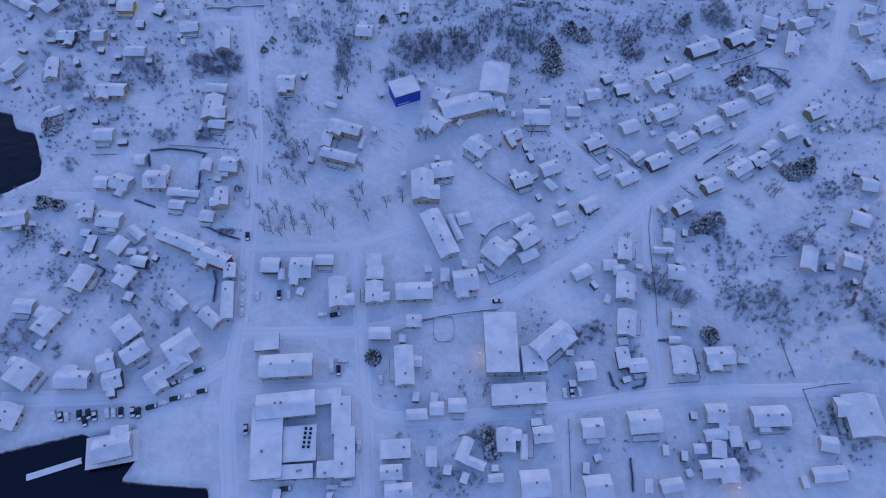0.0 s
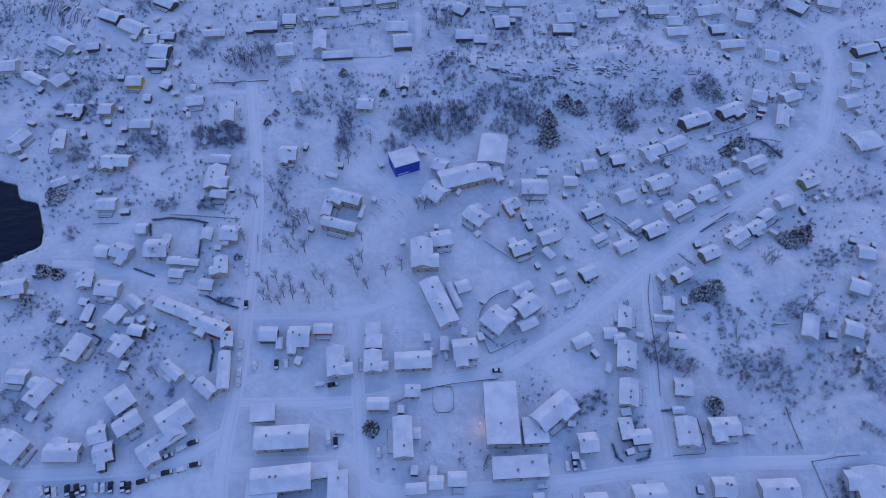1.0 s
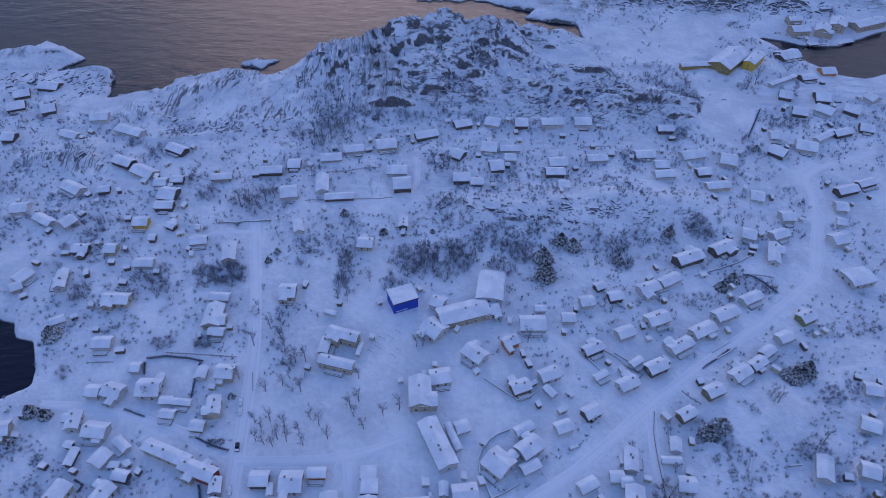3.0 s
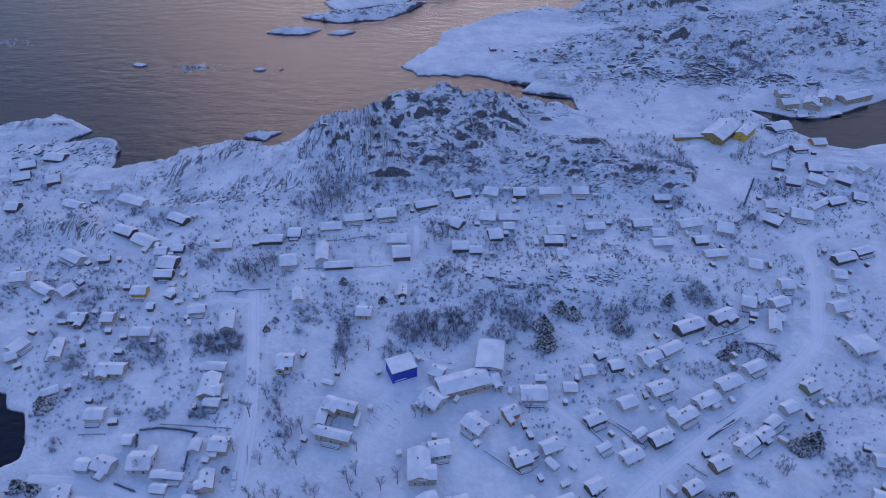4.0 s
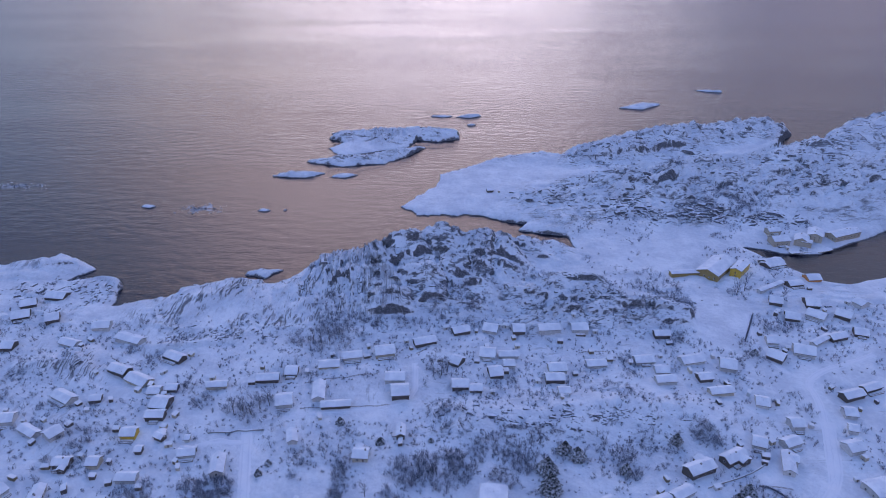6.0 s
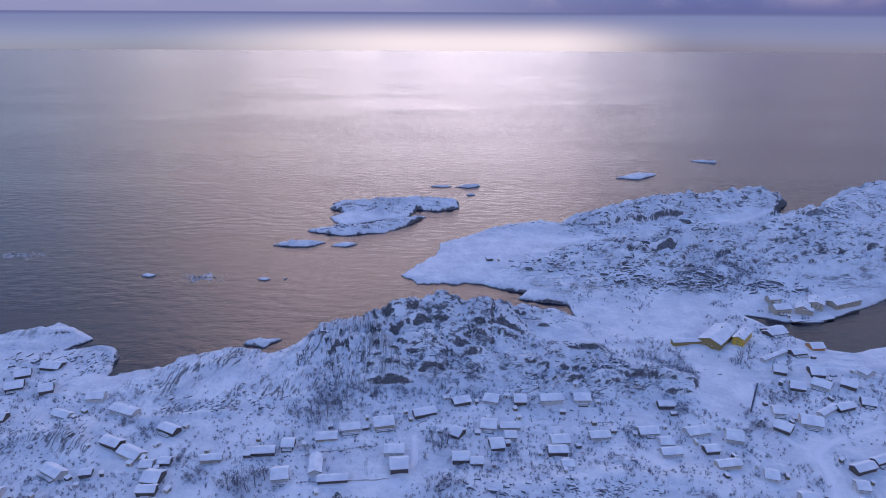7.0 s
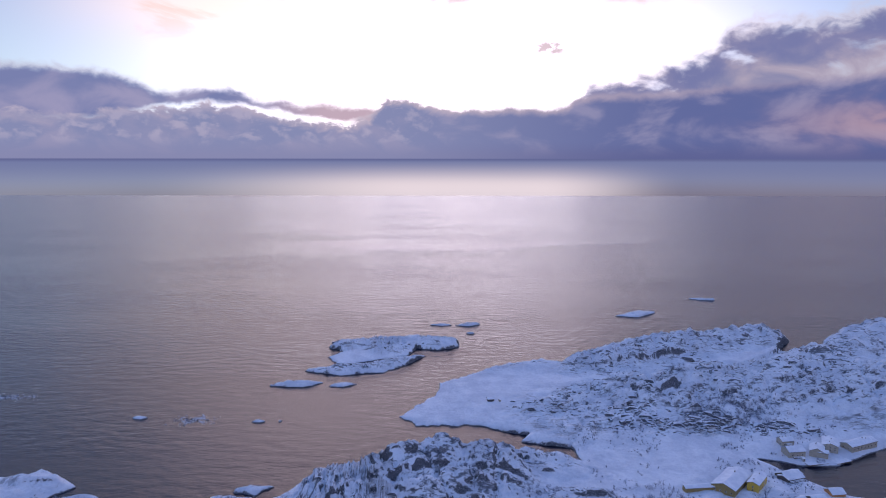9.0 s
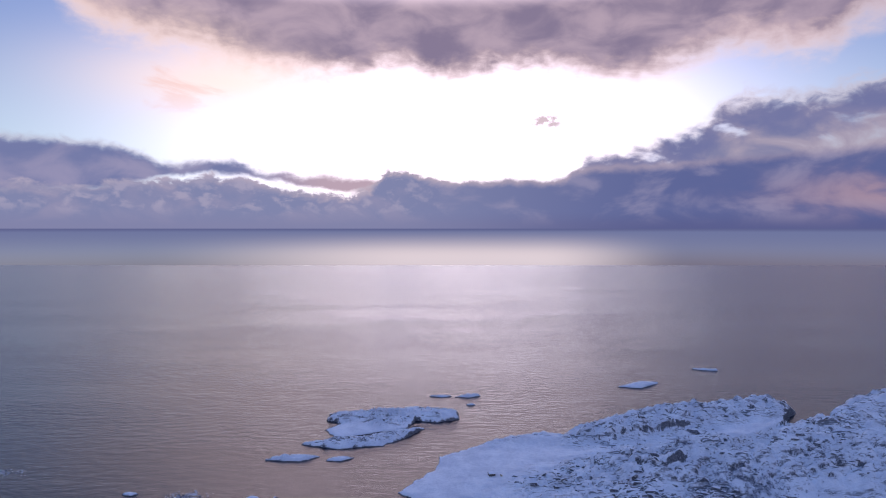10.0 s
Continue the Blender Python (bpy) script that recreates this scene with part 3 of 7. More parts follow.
    strength = np.minimum(1.0, 0.35 + rise * 0.05)
    # rounded backs of rock parted by creases: long and upright in the west, broad and slanting in the east
    bx, by = x + warp * 0.9 + y * 0.35, y * (0.42 + 0.58 * east) + warp * 0.5 - x * 0.22 * east
    backs = 0.7 * domes(bx, by, 30, 3.1) + 0.3 * domes(bx + 7, by - 3, 14, 8.7) - 0.62
    body = rise * (0.90 + 0.16 * fbm(x, y, 28, 3, 17)) + rough * (backs * np.minimum(8.5, rise * 0.35 + 2.2) + strength * (slabs * (1 - east) * 3.0 + ledges * (1.0 + 3.5 * east) + crags * 1.2))
    # the rock steps down in large walls and smaller ledges
    for band, seed, share in ((7.5, 51, 0.2), (2.6, 55, 0.5)):
        shift = fbm(x, y, 22, 3, seed) * 2.2
        tread = body / band + shift
        stepped = (np.floor(tread) + smooth(tread - np.floor(tread), 0.74, 1.0) - shift) * band
        body = body + (stepped - body) * np.clip(rough, 0, 1) * share
    # shelves: slanting across the eastern rock and the headland, upright slabs on the western ridge
    far = smooth(y, 590, 680) * smooth(x, 20, 90)
    west = (1 - smooth(x, -75, -35)) * smooth(x, -260, -225) * smooth(y, 425, 445) * (1 - far)
    tilt = y + x * (0.10 - 0.34 * far)
    cross = shelves(tilt, x, 12.0, 105) * 4.0 + shelves(tilt + x * 0.16, x, 5.0, 111) * 1.7
    distant = shelves(tilt, x, 24.0, 123) * 6.0 + shelves(tilt - x * 0.12, x, 10.0, 131) * 3.0
    upright = shelves(-x + y * 0.45, y, 9.0, 141) * 2.8 + shelves(-x + y * 0.30, y, 4.4, 147) * 1.5
    ledge = (cross * (1 - west) + upright * west) * (1 - far) + distant * far
    body = body + ledge * smooth(rough, 0.25, 0.9) * (0.5 + 0.5 * smooth(rise, 0.0, 6.0)) * smooth(y, 250, 420)
    body = np.maximum(body, -1.0)
    # overhung dark walls at the foot of the hill
    for x0, y0, wide, high in ((-40, 445, 17, 7.0), (-8, 455, 11, 5.0), (120, 486, 16, 5.0)):
        face = y0 + (fbm(x, y, 8, 2, 71) - 0.5) * 5
        body = body + high * np.exp(-((x - x0) / wide) ** 4) * smooth(y, face - 0.8, face + 0.8) * smooth(y, face + 34, face + 6)
    z = z + shore * body + (fbm(x, y, 9, 2, 61) - 0.5) * (0.5 + 0.9 * smooth(y, 190, 300)) * smooth(land, 4, 12)
    ragged = (fbm(x, y, 7, 3, 171) - 0.5) * 5
    for pts, high, reach in SCARPS:
        near, side = np.full(x.shape, 1e9), np.zeros_like(x)
        for (x0, y0), (x1, y1) in zip(pts, pts[1:]):
            dx, dy = x1 - x0, y1 - y0
            s = ((x - x0) * dx + (y - y0) * dy) / (dx * dx + dy * dy)
            c = np.clip(s, 0, 1)
            dist = np.hypot(x - x0 - c * dx, y - y0 - c * dy)
            closer = dist < near
            along_side = (dx * (y - y0) - dy * (x - x0)) / math.hypot(dx, dy)
            near, side = np.where(closer, dist, near), np.where(closer, np.where(np.abs(c - s) < 0.02, along_side, np.sign(along_side) * dist), side)
        side = side + ragged
        ends = np.minimum(np.hypot(x - pts[0][0], y - pts[0][1]), np.hypot(x - pts[-1][0], y - pts[-1][1]))
        tall = high * (0.55 + 0.9 * (fbm(x, y, 18, 2, 175) - 0.2)) * smooth(ends, 0, 14)
        z = z + tall * smooth(side, -0.6, 0.8) * smooth(side, reach, reach * 0.25) * (near < reach * 1.2)
    level = smooth(inside_distance(FIELD, x, y), -1.0, 7.0)
    return z + (4.2 - z) * level, np.clip(rough, 0, 1) * smooth(land, 1, 6) * (1 - level)


def spaced(*runs):
    out = []
    for lo, hi, step in runs:
        out += list(np.arange(lo, hi, step))
    return np.array(out)


GRID_X = spaced((-900, -430, 18), (-430, -240, 1.9), (-240, 210, 1.05), (210, 540, 1.7), (540, 1000.1, 9))
GRID_Y = spaced((-400, 20, 16), (20, 425, 2.1), (425, 595, 1.05), (595, 700, 1.7), (700, 1020, 2.4), (1020, 1320, 3.6))
GRID_Z, GRID_WILD = ground(*np.meshgrid(GRID_X, GRID_Y))


def ground_z(x, y):
    """Height of the ground sheet under a point."""
    i, j = int(np.searchsorted(GRID_X, x)) - 1, int(np.searchsorted(GRID_Y, y)) - 1
    u, v = (x - GRID_X[i]) / (GRID_X[i + 1] - GRID_X[i]), (y - GRID_Y[j]) / (GRID_Y[j + 1] - GRID_Y[j])
    g = GRID_Z
    return float((g[j, i] * (1 - u) + g[j, i + 1] * u) * (1 - v) + (g[j + 1, i] * (1 - u) + g[j + 1, i + 1] * u) * v)


def build_ground():
    gx, gy = np.meshgrid(GRID_X, GRID_Y)
    z, w, h = GRID_Z, len(GRID_X), len(GRID_Y)
    # no sheet is laid under the open sea
    deep = np.maximum(np.maximum(z[:-1, :-1], z[1:, :-1]), np.maximum(z[:-1, 1:], z[1:, 1:])) < -2.5
    i = (np.arange(h - 1)[:, None] * w + np.arange(w - 1)[None, :])[~deep]
    quads = np.stack([i, i + 1, i + w + 1, i + w], -1)
    used = np.zeros(w * h, bool)
    used[quads.ravel()] = True
    number = np.cumsum(used) - 1
    me = bpy.data.meshes.new("ground")
    me.from_pydata(np.stack([gx.ravel(), gy.ravel(), z.ravel()], -1)[used], [], number[quads])
    me.attributes.new("wild", "FLOAT", "POINT").data.foreach_set("value", GRID_WILD.ravel()[used].astype(np.float32))
    me.shade_smooth()
    me.materials.append(GROUND)
    return tagged(new("ground", me), "snow-covered rocky coastal ground with bare dark rock faces", "ground", kind="structure")


def build_sea():
    bm = bmesh.new()
    bmesh.ops.create_grid(bm, x_segments=8, y_segments=8, size=24000)
    return tagged(part("water", bm, SEA), "dark rippled winter sea reflecting the pink sky", "sea", kind="structure")


build_ground()
build_sea()


# ---- sticks: twigs by the thousand in one mesh ----
def sticks_mesh(name, a, b, r0, r1):
    """A mesh of three-sided tapered sticks from points a to points b (arrays n x 3)."""
    d = b - a
    d /= np.linalg.norm(d, axis=1, keepdims=True) + 1e-9
    ref = np.where(np.abs(d[:, 2:3]) < 0.9, np.array([[0, 0, 1.0]]), np.array([[1.0, 0, 0]]))
    u = np.cross(d, ref)
    u /= np.linalg.norm(u, axis=1, keepdims=True) + 1e-9
    v = np.cross(d, u)
    rings = []
    for p, r in ((a, r0), (b, r1)):
        for k in range(3):
            rings.append(p + (u * math.cos(k * 2.0944) + v * math.sin(k * 2.0944)) * np.asarray(r).reshape(-1, 1))
    verts = np.stack(rings, 1).reshape(-1, 3)
    base = np.arange(len(a))[:, None, None] * 6
    quad = np.array([[0, 1, 4, 3], [1, 2, 5, 4], [2, 0, 3, 5]])[None]
    me = bpy.data.meshes.new(name)
    me.from_pydata(verts, [], (base + quad).reshape(-1, 4))
    return me


def birch_twigs(rng, height, spread):
    """Ends and radii of the limbs and twigs of one bare tree."""
    a, b, r0, r1 = [], [], [], []

    def grow(p, d, length, r, depth):
        q = p + d * length
        a.append(p), b.append(q), r0.append(r), r1.append(r * 0.55)
        if depth == 0:
            return
        for _ in range(5 if depth > 1 else 4):
            s = rng.uniform(0.35, 1.0)
            turn = rng.normal(0, 0.55, 3)
            nd = d + turn + np.array([0, 0, 0.25])
            nd /= np.linalg.norm(nd)
            grow(p + d * length * s, nd, length * rng.uniform(0.45, 0.7), r * 0.5, depth - 1)
    for k in range(9):
        z = height * rng.uniform(0.25, 0.8)
        ang = rng.uniform(0, 6.283)
        d = np.array([math.cos(ang) * 0.5, math.sin(ang) * 0.5, rng.uniform(0.6, 1.1)])
        grow(np.array([0, 0, z]), d / np.linalg.norm(d), spread * rng.uniform(0.6, 1.0), 0.08, 3)
    return np.array(a), np.array(b), np.array(r0), np.array(r1)


def make_birch(seed, height, spread, label):
    rng = np.random.RandomState(seed)
    tree = new("birch_tree")
    bm = bmesh.new()
    p = Vector((0, 0, -0.4))
    for k in range(5):
        q = p + Vector((rng.normal(0, 0.12), rng.normal(0, 0.12), height * 0.2))
        tube(bm, p, q, 0.2 * (1 - k * 0.17), 0.2 * (1 - (k + 1) * 0.17), 6)
        p = q
    part("trunk", bm, BARK, tree)
    mesh_part("crown", sticks_mesh("crown", *birch_twigs(rng, height, spread)), TWIGS, tree)
    return tagged(tree, label, "tree", "bare trees of the town")


def make_conifer(seed, label):
    """A spruce of radius 1 and height 2.1: whorls of drooping boughs."""
    rng = np.random.RandomState(seed)
    tree = new("spruce_tree")
    bm = bmesh.new()
    tube(bm, (0, 0, -0.1), (0, 0, 2.0), 0.05, 0.01, 6)
    part("trunk", bm, BARK, tree)
    bm = bmesh.new()
    levels = 13
    for k in range(levels):
        f = k / (levels - 1)
        reach = (1 - f) ** 0.75 * (0.97 if k else 0.85) + 0.05
        count = 15 - k // 2
        for j in range(count):
            ang = 6.283 * (j + rng.uniform(-0.3, 0.3)) / count + k
            ln = reach * rng.uniform(0.72, 1.12)
            z = 0.18 + f * 1.8 + rng.uniform(-0.05, 0.05)
            d, s = Vector((math.cos(ang), math.sin(ang), 0)), Vector((-math.sin(ang), math.cos(ang), 0))
            root, mid, tip = Vector((0, 0, z)) + d * 0.04, Vector((0, 0, z + 0.02)) + d * ln * 0.55, Vector((0, 0, z - ln * 0.24)) + d * ln
            w = ln * 0.16 + 0.03
            up = Vector((0, 0, 0.05))
            vs = [bm.verts.new(q) for q in (root, mid + s * w, mid + up, mid - s * w, tip, mid - up * 1.3, tip + s * w * 0.9 - d * ln * 0.17, tip - s * w * 0.9 - d * ln * 0.17)]
            for t in ((0, 1, 2), (0, 2, 3), (2, 1, 6), (2, 6, 4), (2, 4, 7), (2, 7, 3), (0, 5, 1), (0, 3, 5), (5, 6, 1), (5, 4, 6), (5, 7, 4), (5, 3, 7)):
                bm.faces.new([vs[i] for i in t])
    part("crown", bm, NEEDLES, tree)
    return tagged(tree, label, "tree", "dark evergreen trees")


# ---- houses ----
def window_mesh():
    bm = bmesh.new()
    box(bm, -0.62, 0.62, -0.05, 0.10, -0.72, 0.72, 0)
    box(bm, -0.50, -0.04, -0.09, 0.0, -0.60, 0.60, 1)
    box(bm, 0.04, 0.50, -0.09, 0.0, -0.60, 0.60, 1)
    me = bpy.data.meshes.new("window")
    bm.to_mesh(me)
    bm.free()
    me.materials.append(TRIM)
    me.materials.append(GLASS)
    return me


def door_mesh():
    bm = bmesh.new()
    box(bm, -0.62, 0.62, -0.05, 0.10, 0.0, 2.25, 0)
    box(bm, -0.50, 0.50, -0.09, 0.0, 0.05, 2.12, 1)
    box(bm, 0.34, 0.42, -0.14, -0.08, 0.95, 1.1, 0)
    me = bpy.data.meshes.new("door")
    bm.to_mesh(me)
    bm.free()
    me.materials.append(TRIM)
    me.materials.append(TIMBER)
    return me


def chimney_meshes():
    out = []
    for name, z0, z1, w, mat in (("chimney", -0.8, 1.1, 0.36, BRICK), ("chimney_cap", 1.1, 1.25, 0.44, CONCRETE)):
        bm = bmesh.new()
        box(bm, -w, w, -w, w, z0, z1, 0, 0.02)
        me = bpy.data.meshes.new(name)
        bm.to_mesh(me)
        bm.free()
        out.append((name, me, mat))
    return out


WINDOW, DOOR, CHIMNEY = window_mesh(), door_mesh(), chimney_meshes()
COLOUR_WORDS = {"w": "white timber", "c": "cream timber", "y": "yellow timber", "n": "brown timber", "r": "red timber", "e": "green timber", "k": "khaki timber", "m": "mustard timber",
                "b": "blue clad", "o": "ochre timber"}


def snow_layer(bm, corners, thick, drop=0.0):
    """A layer of snow on a four-cornered slope, its edges rounded by an inner ring."""
    c = [Vector(p) for p in corners]
    mid = sum(c, Vector()) / 4
    nrm = (c[1] - c[0]).cross(c[3] - c[0]).normalized()
    if nrm.z < 0:
        nrm = -nrm
    rings = [c, [p + nrm * thick * 0.7 for p in c], [p + (mid - p).normalized() * min(0.5, (mid - p).length * 0.3) + nrm * thick for p in c]]
    vs = [[bm.verts.new(p) for p in ring] for ring in rings]
    for lo, hi in zip(vs, vs[1:]):
        for k in range(4):
            bm.faces.new((lo[k], lo[(k + 1) % 4], hi[(k + 1) % 4], hi[k]))
    bm.faces.new(vs[2])
    bm.faces.new(vs[0][::-1])


def gable_roof(deck, white, L2, W2, eave, top, slope, thick, rng):
    """Roof deck and the snow on it, ridge along x."""
    prof = [(-W2, eave), (0, top), (W2, eave), (W2, eave + 0.24), (0, top + 0.24), (-W2, eave + 0.24)]
    a = [deck.verts.new((-L2, p, q)) for p, q in prof]
    b2 = [deck.verts.new((L2, p, q)) for p, q in prof]
    for k in range(6):
        deck.faces.new((a[k], a[(k + 1) % 6], b2[(k + 1) % 6], b2[k]))
    for r in (a, b2):
        deck.faces.new((r[0], r[1], r[4], r[5])), deck.faces.new((r[1], r[2], r[3], r[4]))
    rows = []
    base = 0.25
    for xs, full in ((-L2, 0.55), (-L2 + 0.45, 1.0), (0.0, 1.05), (L2 - 0.45, 1.0), (L2, 0.55)):
        up = thick * full
        sec = [(-W2, eave + base), (-W2 - 0.03, eave + base + up * 0.6), (-W2 + 0.4, eave + base + 0.4 * slope + up), (-0.7, top + base - 0.7 * slope + up),
               (0, top + base + up - 0.12), (0.7, top + base - 0.7 * slope + up), (W2 - 0.4, eave + base + 0.4 * slope + up), (W2 + 0.03, eave + base + up * 0.6), (W2, eave + base), (0, top + base)]
        jag = [rng.uniform(-0.07, 0.07) for _ in sec]
        rows.append([white.verts.new((xs, p, q + (d if 0 < k < 8 else 0))) for k, ((p, q), d) in enumerate(zip(sec, jag))])
    for r0, r1 in zip(rows, rows[1:]):
        for k in range(10):
            white.faces.new((r0[k], r0[(k + 1) % 10], r1[(k + 1) % 10], r1[k]))
    for r in (rows[0], rows[-1]):
        white.faces.new(r[:5] + [r[9]]), white.faces.new(r[4:10])
    bmesh.ops.recalc_face_normals(white, faces=white.faces)
    bmesh.ops.recalc_face_normals(deck, faces=deck.faces)


def wing(thing, rng, L, W, h, colour, thick):
    """A lower cross wing with its own gable, standing out from one long wall."""
    side = -1 if rng.random() < 0.65 else 1
    ww = min(L * rng.uniform(0.38, 0.5), W)
    out = rng.uniform(1.8, 3.4)
    length = W / 2 + out
    px = rng.choice((-1, 1)) * (L / 2 - ww / 2 - rng.uniform(0.2, 1.2))
    wh = h - 0.35
    m = pose(px, side * length / 2, 0, 0, 0, 90)
    l, w = length / 2 - 0.4, ww / 2 - 0.4
    rise = w * 0.5
    bm = bmesh.new()
    prof = [(-w, -2.2), (w, -2.2), (w, wh), (0, wh + rise), (-w, wh)]
    a = [bm.verts.new((-l, p, q)) for p, q in prof]
    b2 = [bm.verts.new((l, p, q)) for p, q in prof]
    bm.faces.new(a[::-1]), bm.faces.new(b2)
    for k in range(5):
        bm.faces.new((a[k], a[(k + 1) % 5], b2[(k + 1) % 5], b2[k]))
    body = part("wing", bm, WALLS[colour], thing)
    body.matrix_basis = m
    deck, white = bmesh.new(), bmesh.new()
    gable_roof(deck, white, length / 2, ww / 2, wh - 0.2, wh + rise, rise / w, thick * 0.9, rng)
    part("wing_roof", deck, DECK, body)
    part("wing_snow", white, ROOF_SNOW, body)
    mesh_part("window", WINDOW, None, body, at=pose(0, 0, 0, 0, 0, -90 if side < 0 else 90) @ pose(0, -l, 1.7))


def openings(thing, rng, L, W, h, flatroof, base):
    """Windows on all four walls and a door on one long side."""
    storeys = 1 if h < 4.8 else 2
    big = L > 22
    for side, (length, offset, turn) in enumerate(((L, W / 2, 0), (L, W / 2, 180), (W, L / 2, 90), (W, L / 2, -90))):
        n = max(1, int((length - 1.5) / (4.2 if big else 3.4)))
        n = min(n, 7 if big else 3)
        for s in range(storeys):
            z = base + 1.55 + s * 2.6
            if z + 0.8 > h:
                continue
            if side > 1 and s == 0 and not big and rng.random() < 0.35:
                continue
            for k in range(n):
                x = (k - (n - 1) / 2) * (length - 1.6) / n
                if side == 0 and s == 0 and k == n // 2:
                    mesh_part("door", DOOR, None, thing, at=pose(0, 0, base, 0, 0, turn) @ pose(x, -offset, 0))
                    continue
                mesh_part("window", WINDOW, None, thing, at=pose(0, 0, 0, 0, 0, turn) @ pose(x, -offset, z))


def house(x, y, turn, L, W, h, code, rng, group, place):
    colour, form = code[0], code[1]
    big = max(L, W) > 20
    shed = h < 3.3 or L < 6.5
    name = "shed" if shed else "hall" if big else "house"
    thing = new(name)
    z = max(2.3, min(ground_z(x, y), ground_z(x + 2, y), ground_z(x, y - 2)))
    thing.matrix_basis = pose(x, y, z, 0, 0, turn)
    extra = ""
    over = 0.25 if form == "f" else 0.55
    l, w = L / 2 - over, W / 2 - over
    depth = -2.2
    thick = 0.42 + rng.random() * 0.2
    bm = bmesh.new()
    if form == "f":
        box(bm, -l, l, -w, w, depth, h)
    elif form == "v":
        rise, n = W * 0.12, 8
        prof = [(-w, depth), (w, depth)] + [(w * math.cos(k * math.pi / n), h + rise * math.sin(k * math.pi / n)) for k in range(n + 1)]
        a = [bm.verts.new((-l, p, q)) for p, q in prof]
        b2 = [bm.verts.new((l, p, q)) for p, q in prof]
        bm.faces.new(a[::-1]), bm.faces.new(b2)
        for k in range(len(prof)):
            bm.faces.new((a[k], a[(k + 1) % len(prof)], b2[(k + 1) % len(prof)], b2[k]))
    else:
        rise = w * (0.36 if big else 0.5)
        prof = [(-w, depth), (w, depth), (w, h), (0, h + rise), (-w, h)]
        a = [bm.verts.new((-l, p, q)) for p, q in prof]
        b2 = [bm.verts.new((l, p, q)) for p, q in prof]
        bm.faces.new(a[::-1]), bm.faces.new(b2)
        for k in range(5):
            bm.faces.new((a[k], a[(k + 1) % 5], b2[(k + 1) % 5], b2[k]))
    part("wall", bm, WALLS[colour], thing)
    deck, white = bmesh.new(), bmesh.new()
    L2, W2 = L / 2, W / 2
    if form == "f":
        box(deck, -L2, L2, -W2, W2, h - 0.25, h + 0.12)
        for x0, x1, y0, y1 in ((-L2, L2, -W2, -W2 + 0.3), (-L2, L2, W2 - 0.3, W2), (-L2, -L2 + 0.3, -W2 + 0.3, W2 - 0.3), (L2 - 0.3, L2, -W2 + 0.3, W2 - 0.3)):
            box(deck, x0, x1, y0, y1, h + 0.12, h + 0.38)
        snow_layer(white, [(-L2, -W2, h + 0.39), (L2, -W2, h + 0.39), (L2, W2, h + 0.39), (-L2, W2, h + 0.39)], thick)
    elif form == "v":
        n = 8
        pts = [(W2 * math.cos(k * math.pi / n), h + W * 0.12 * math.sin(k * math.pi / n)) for k in range(n + 1)]
        for bmx, lo, hi, inset in ((deck, 0.0, 0.2, 0.0), (white, 0.21, 0.6, 0.12)):
            ends = []
            for xs in (-L2, L2):
                shift = -inset if xs > 0 else inset
                ends.append(([bmx.verts.new((xs, p, q + lo)) for p, q in pts], [bmx.verts.new((xs + shift, p, q + hi)) for p, q in pts]))
            (a0, a1), (c0, c1) = ends
            for k in range(n):
                for f in ((a0[k], c0[k], c0[k + 1], a0[k + 1]), (a1[k], a1[k + 1], c1[k + 1], c1[k]), (a0[k], a0[k + 1], a1[k + 1], a1[k]), (c0[k], c1[k], c1[k + 1], c0[k + 1])):
                    bmx.faces.new(f)
            bmx.faces.new((a0[0], a1[0], c1[0], c0[0])), bmx.faces.new((a0[n], c0[n], c1[n], a1[n]))
            bmesh.ops.recalc_face_normals(bmx, faces=bmx.faces)
    else:
        slope = rise / w
        eave, top = h - over * slope, h + rise
        gable_roof(deck, white, L2, W2, eave, top, slope, thick, rng)
    part("roof", deck, DECK, thing, "dark roof under the snow")
    part("roof_snow", white, ROOF_SNOW, thing, "thick layer of fresh snow")
    if colour == "b":
        bm = bmesh.new()
        box(bm, -l + 1.0, -l + 7.5, -w - 0.06, -w - 0.003, 1.0, 1.6)
        part("sign_band", bm, TRIM, thing, "white band on the blue cladding")
    elif not shed:
        openings(thing, rng, L - 2 * over, W - 2 * over, h, form == "f", 0.35)
        if form != "v":
            for _ in range(1 + (rng.random() < 0.25) + (1 if big and form != "f" else 0)):
                cx = (rng.random() - 0.5) * L * 0.6
                cy = (rng.random() - 0.5) * (W * 0.5 if form == "f" else W * 0.18)
                cz = h + 0.3 if form == "f" else h + rise - abs(cy) * rise / w + 0.1
                stack = mesh_part(CHIMNEY[0][0], CHIMNEY[0][1], CHIMNEY[0][2], thing, at=pose(cx, cy, cz))
                mesh_part(CHIMNEY[1][0], CHIMNEY[1][1], CHIMNEY[1][2], stack)
    if colour != "b" and not shed:
        if form == "g" and not big and W > 6 and rng.random() < 0.6:
            wing(thing, rng, L, W, h, colour, thick)
            extra = ", cross wing"
        elif form == "g" and not big and rng.random() < 0.5:   # entrance porch or lean-to
            bm, cap = bmesh.new(), bmesh.new()
            px = (rng.random() - 0.5) * L * 0.4
            pw, pd, ph = 1.4 + rng.random(), 1.6 + rng.random() * 1.2, min(2.6, h - 0.6)
            sgn = -1 if rng.random() < 0.7 else 1
            y0, y1 = sorted((sgn * w, sgn * (w + pd)))
            box(bm, px - pw, px + pw, y0, y1, depth, ph)
            ob = part("porch", bm, WALLS[colour], thing)
            box(cap, px - pw - 0.2, px + pw + 0.2, y0 - 0.2, y1 + 0.2, ph + 0.005, ph + 0.5, 0, 0.12)
            part("porch_snow", cap, SNOW, ob)
            extra = ", porch"
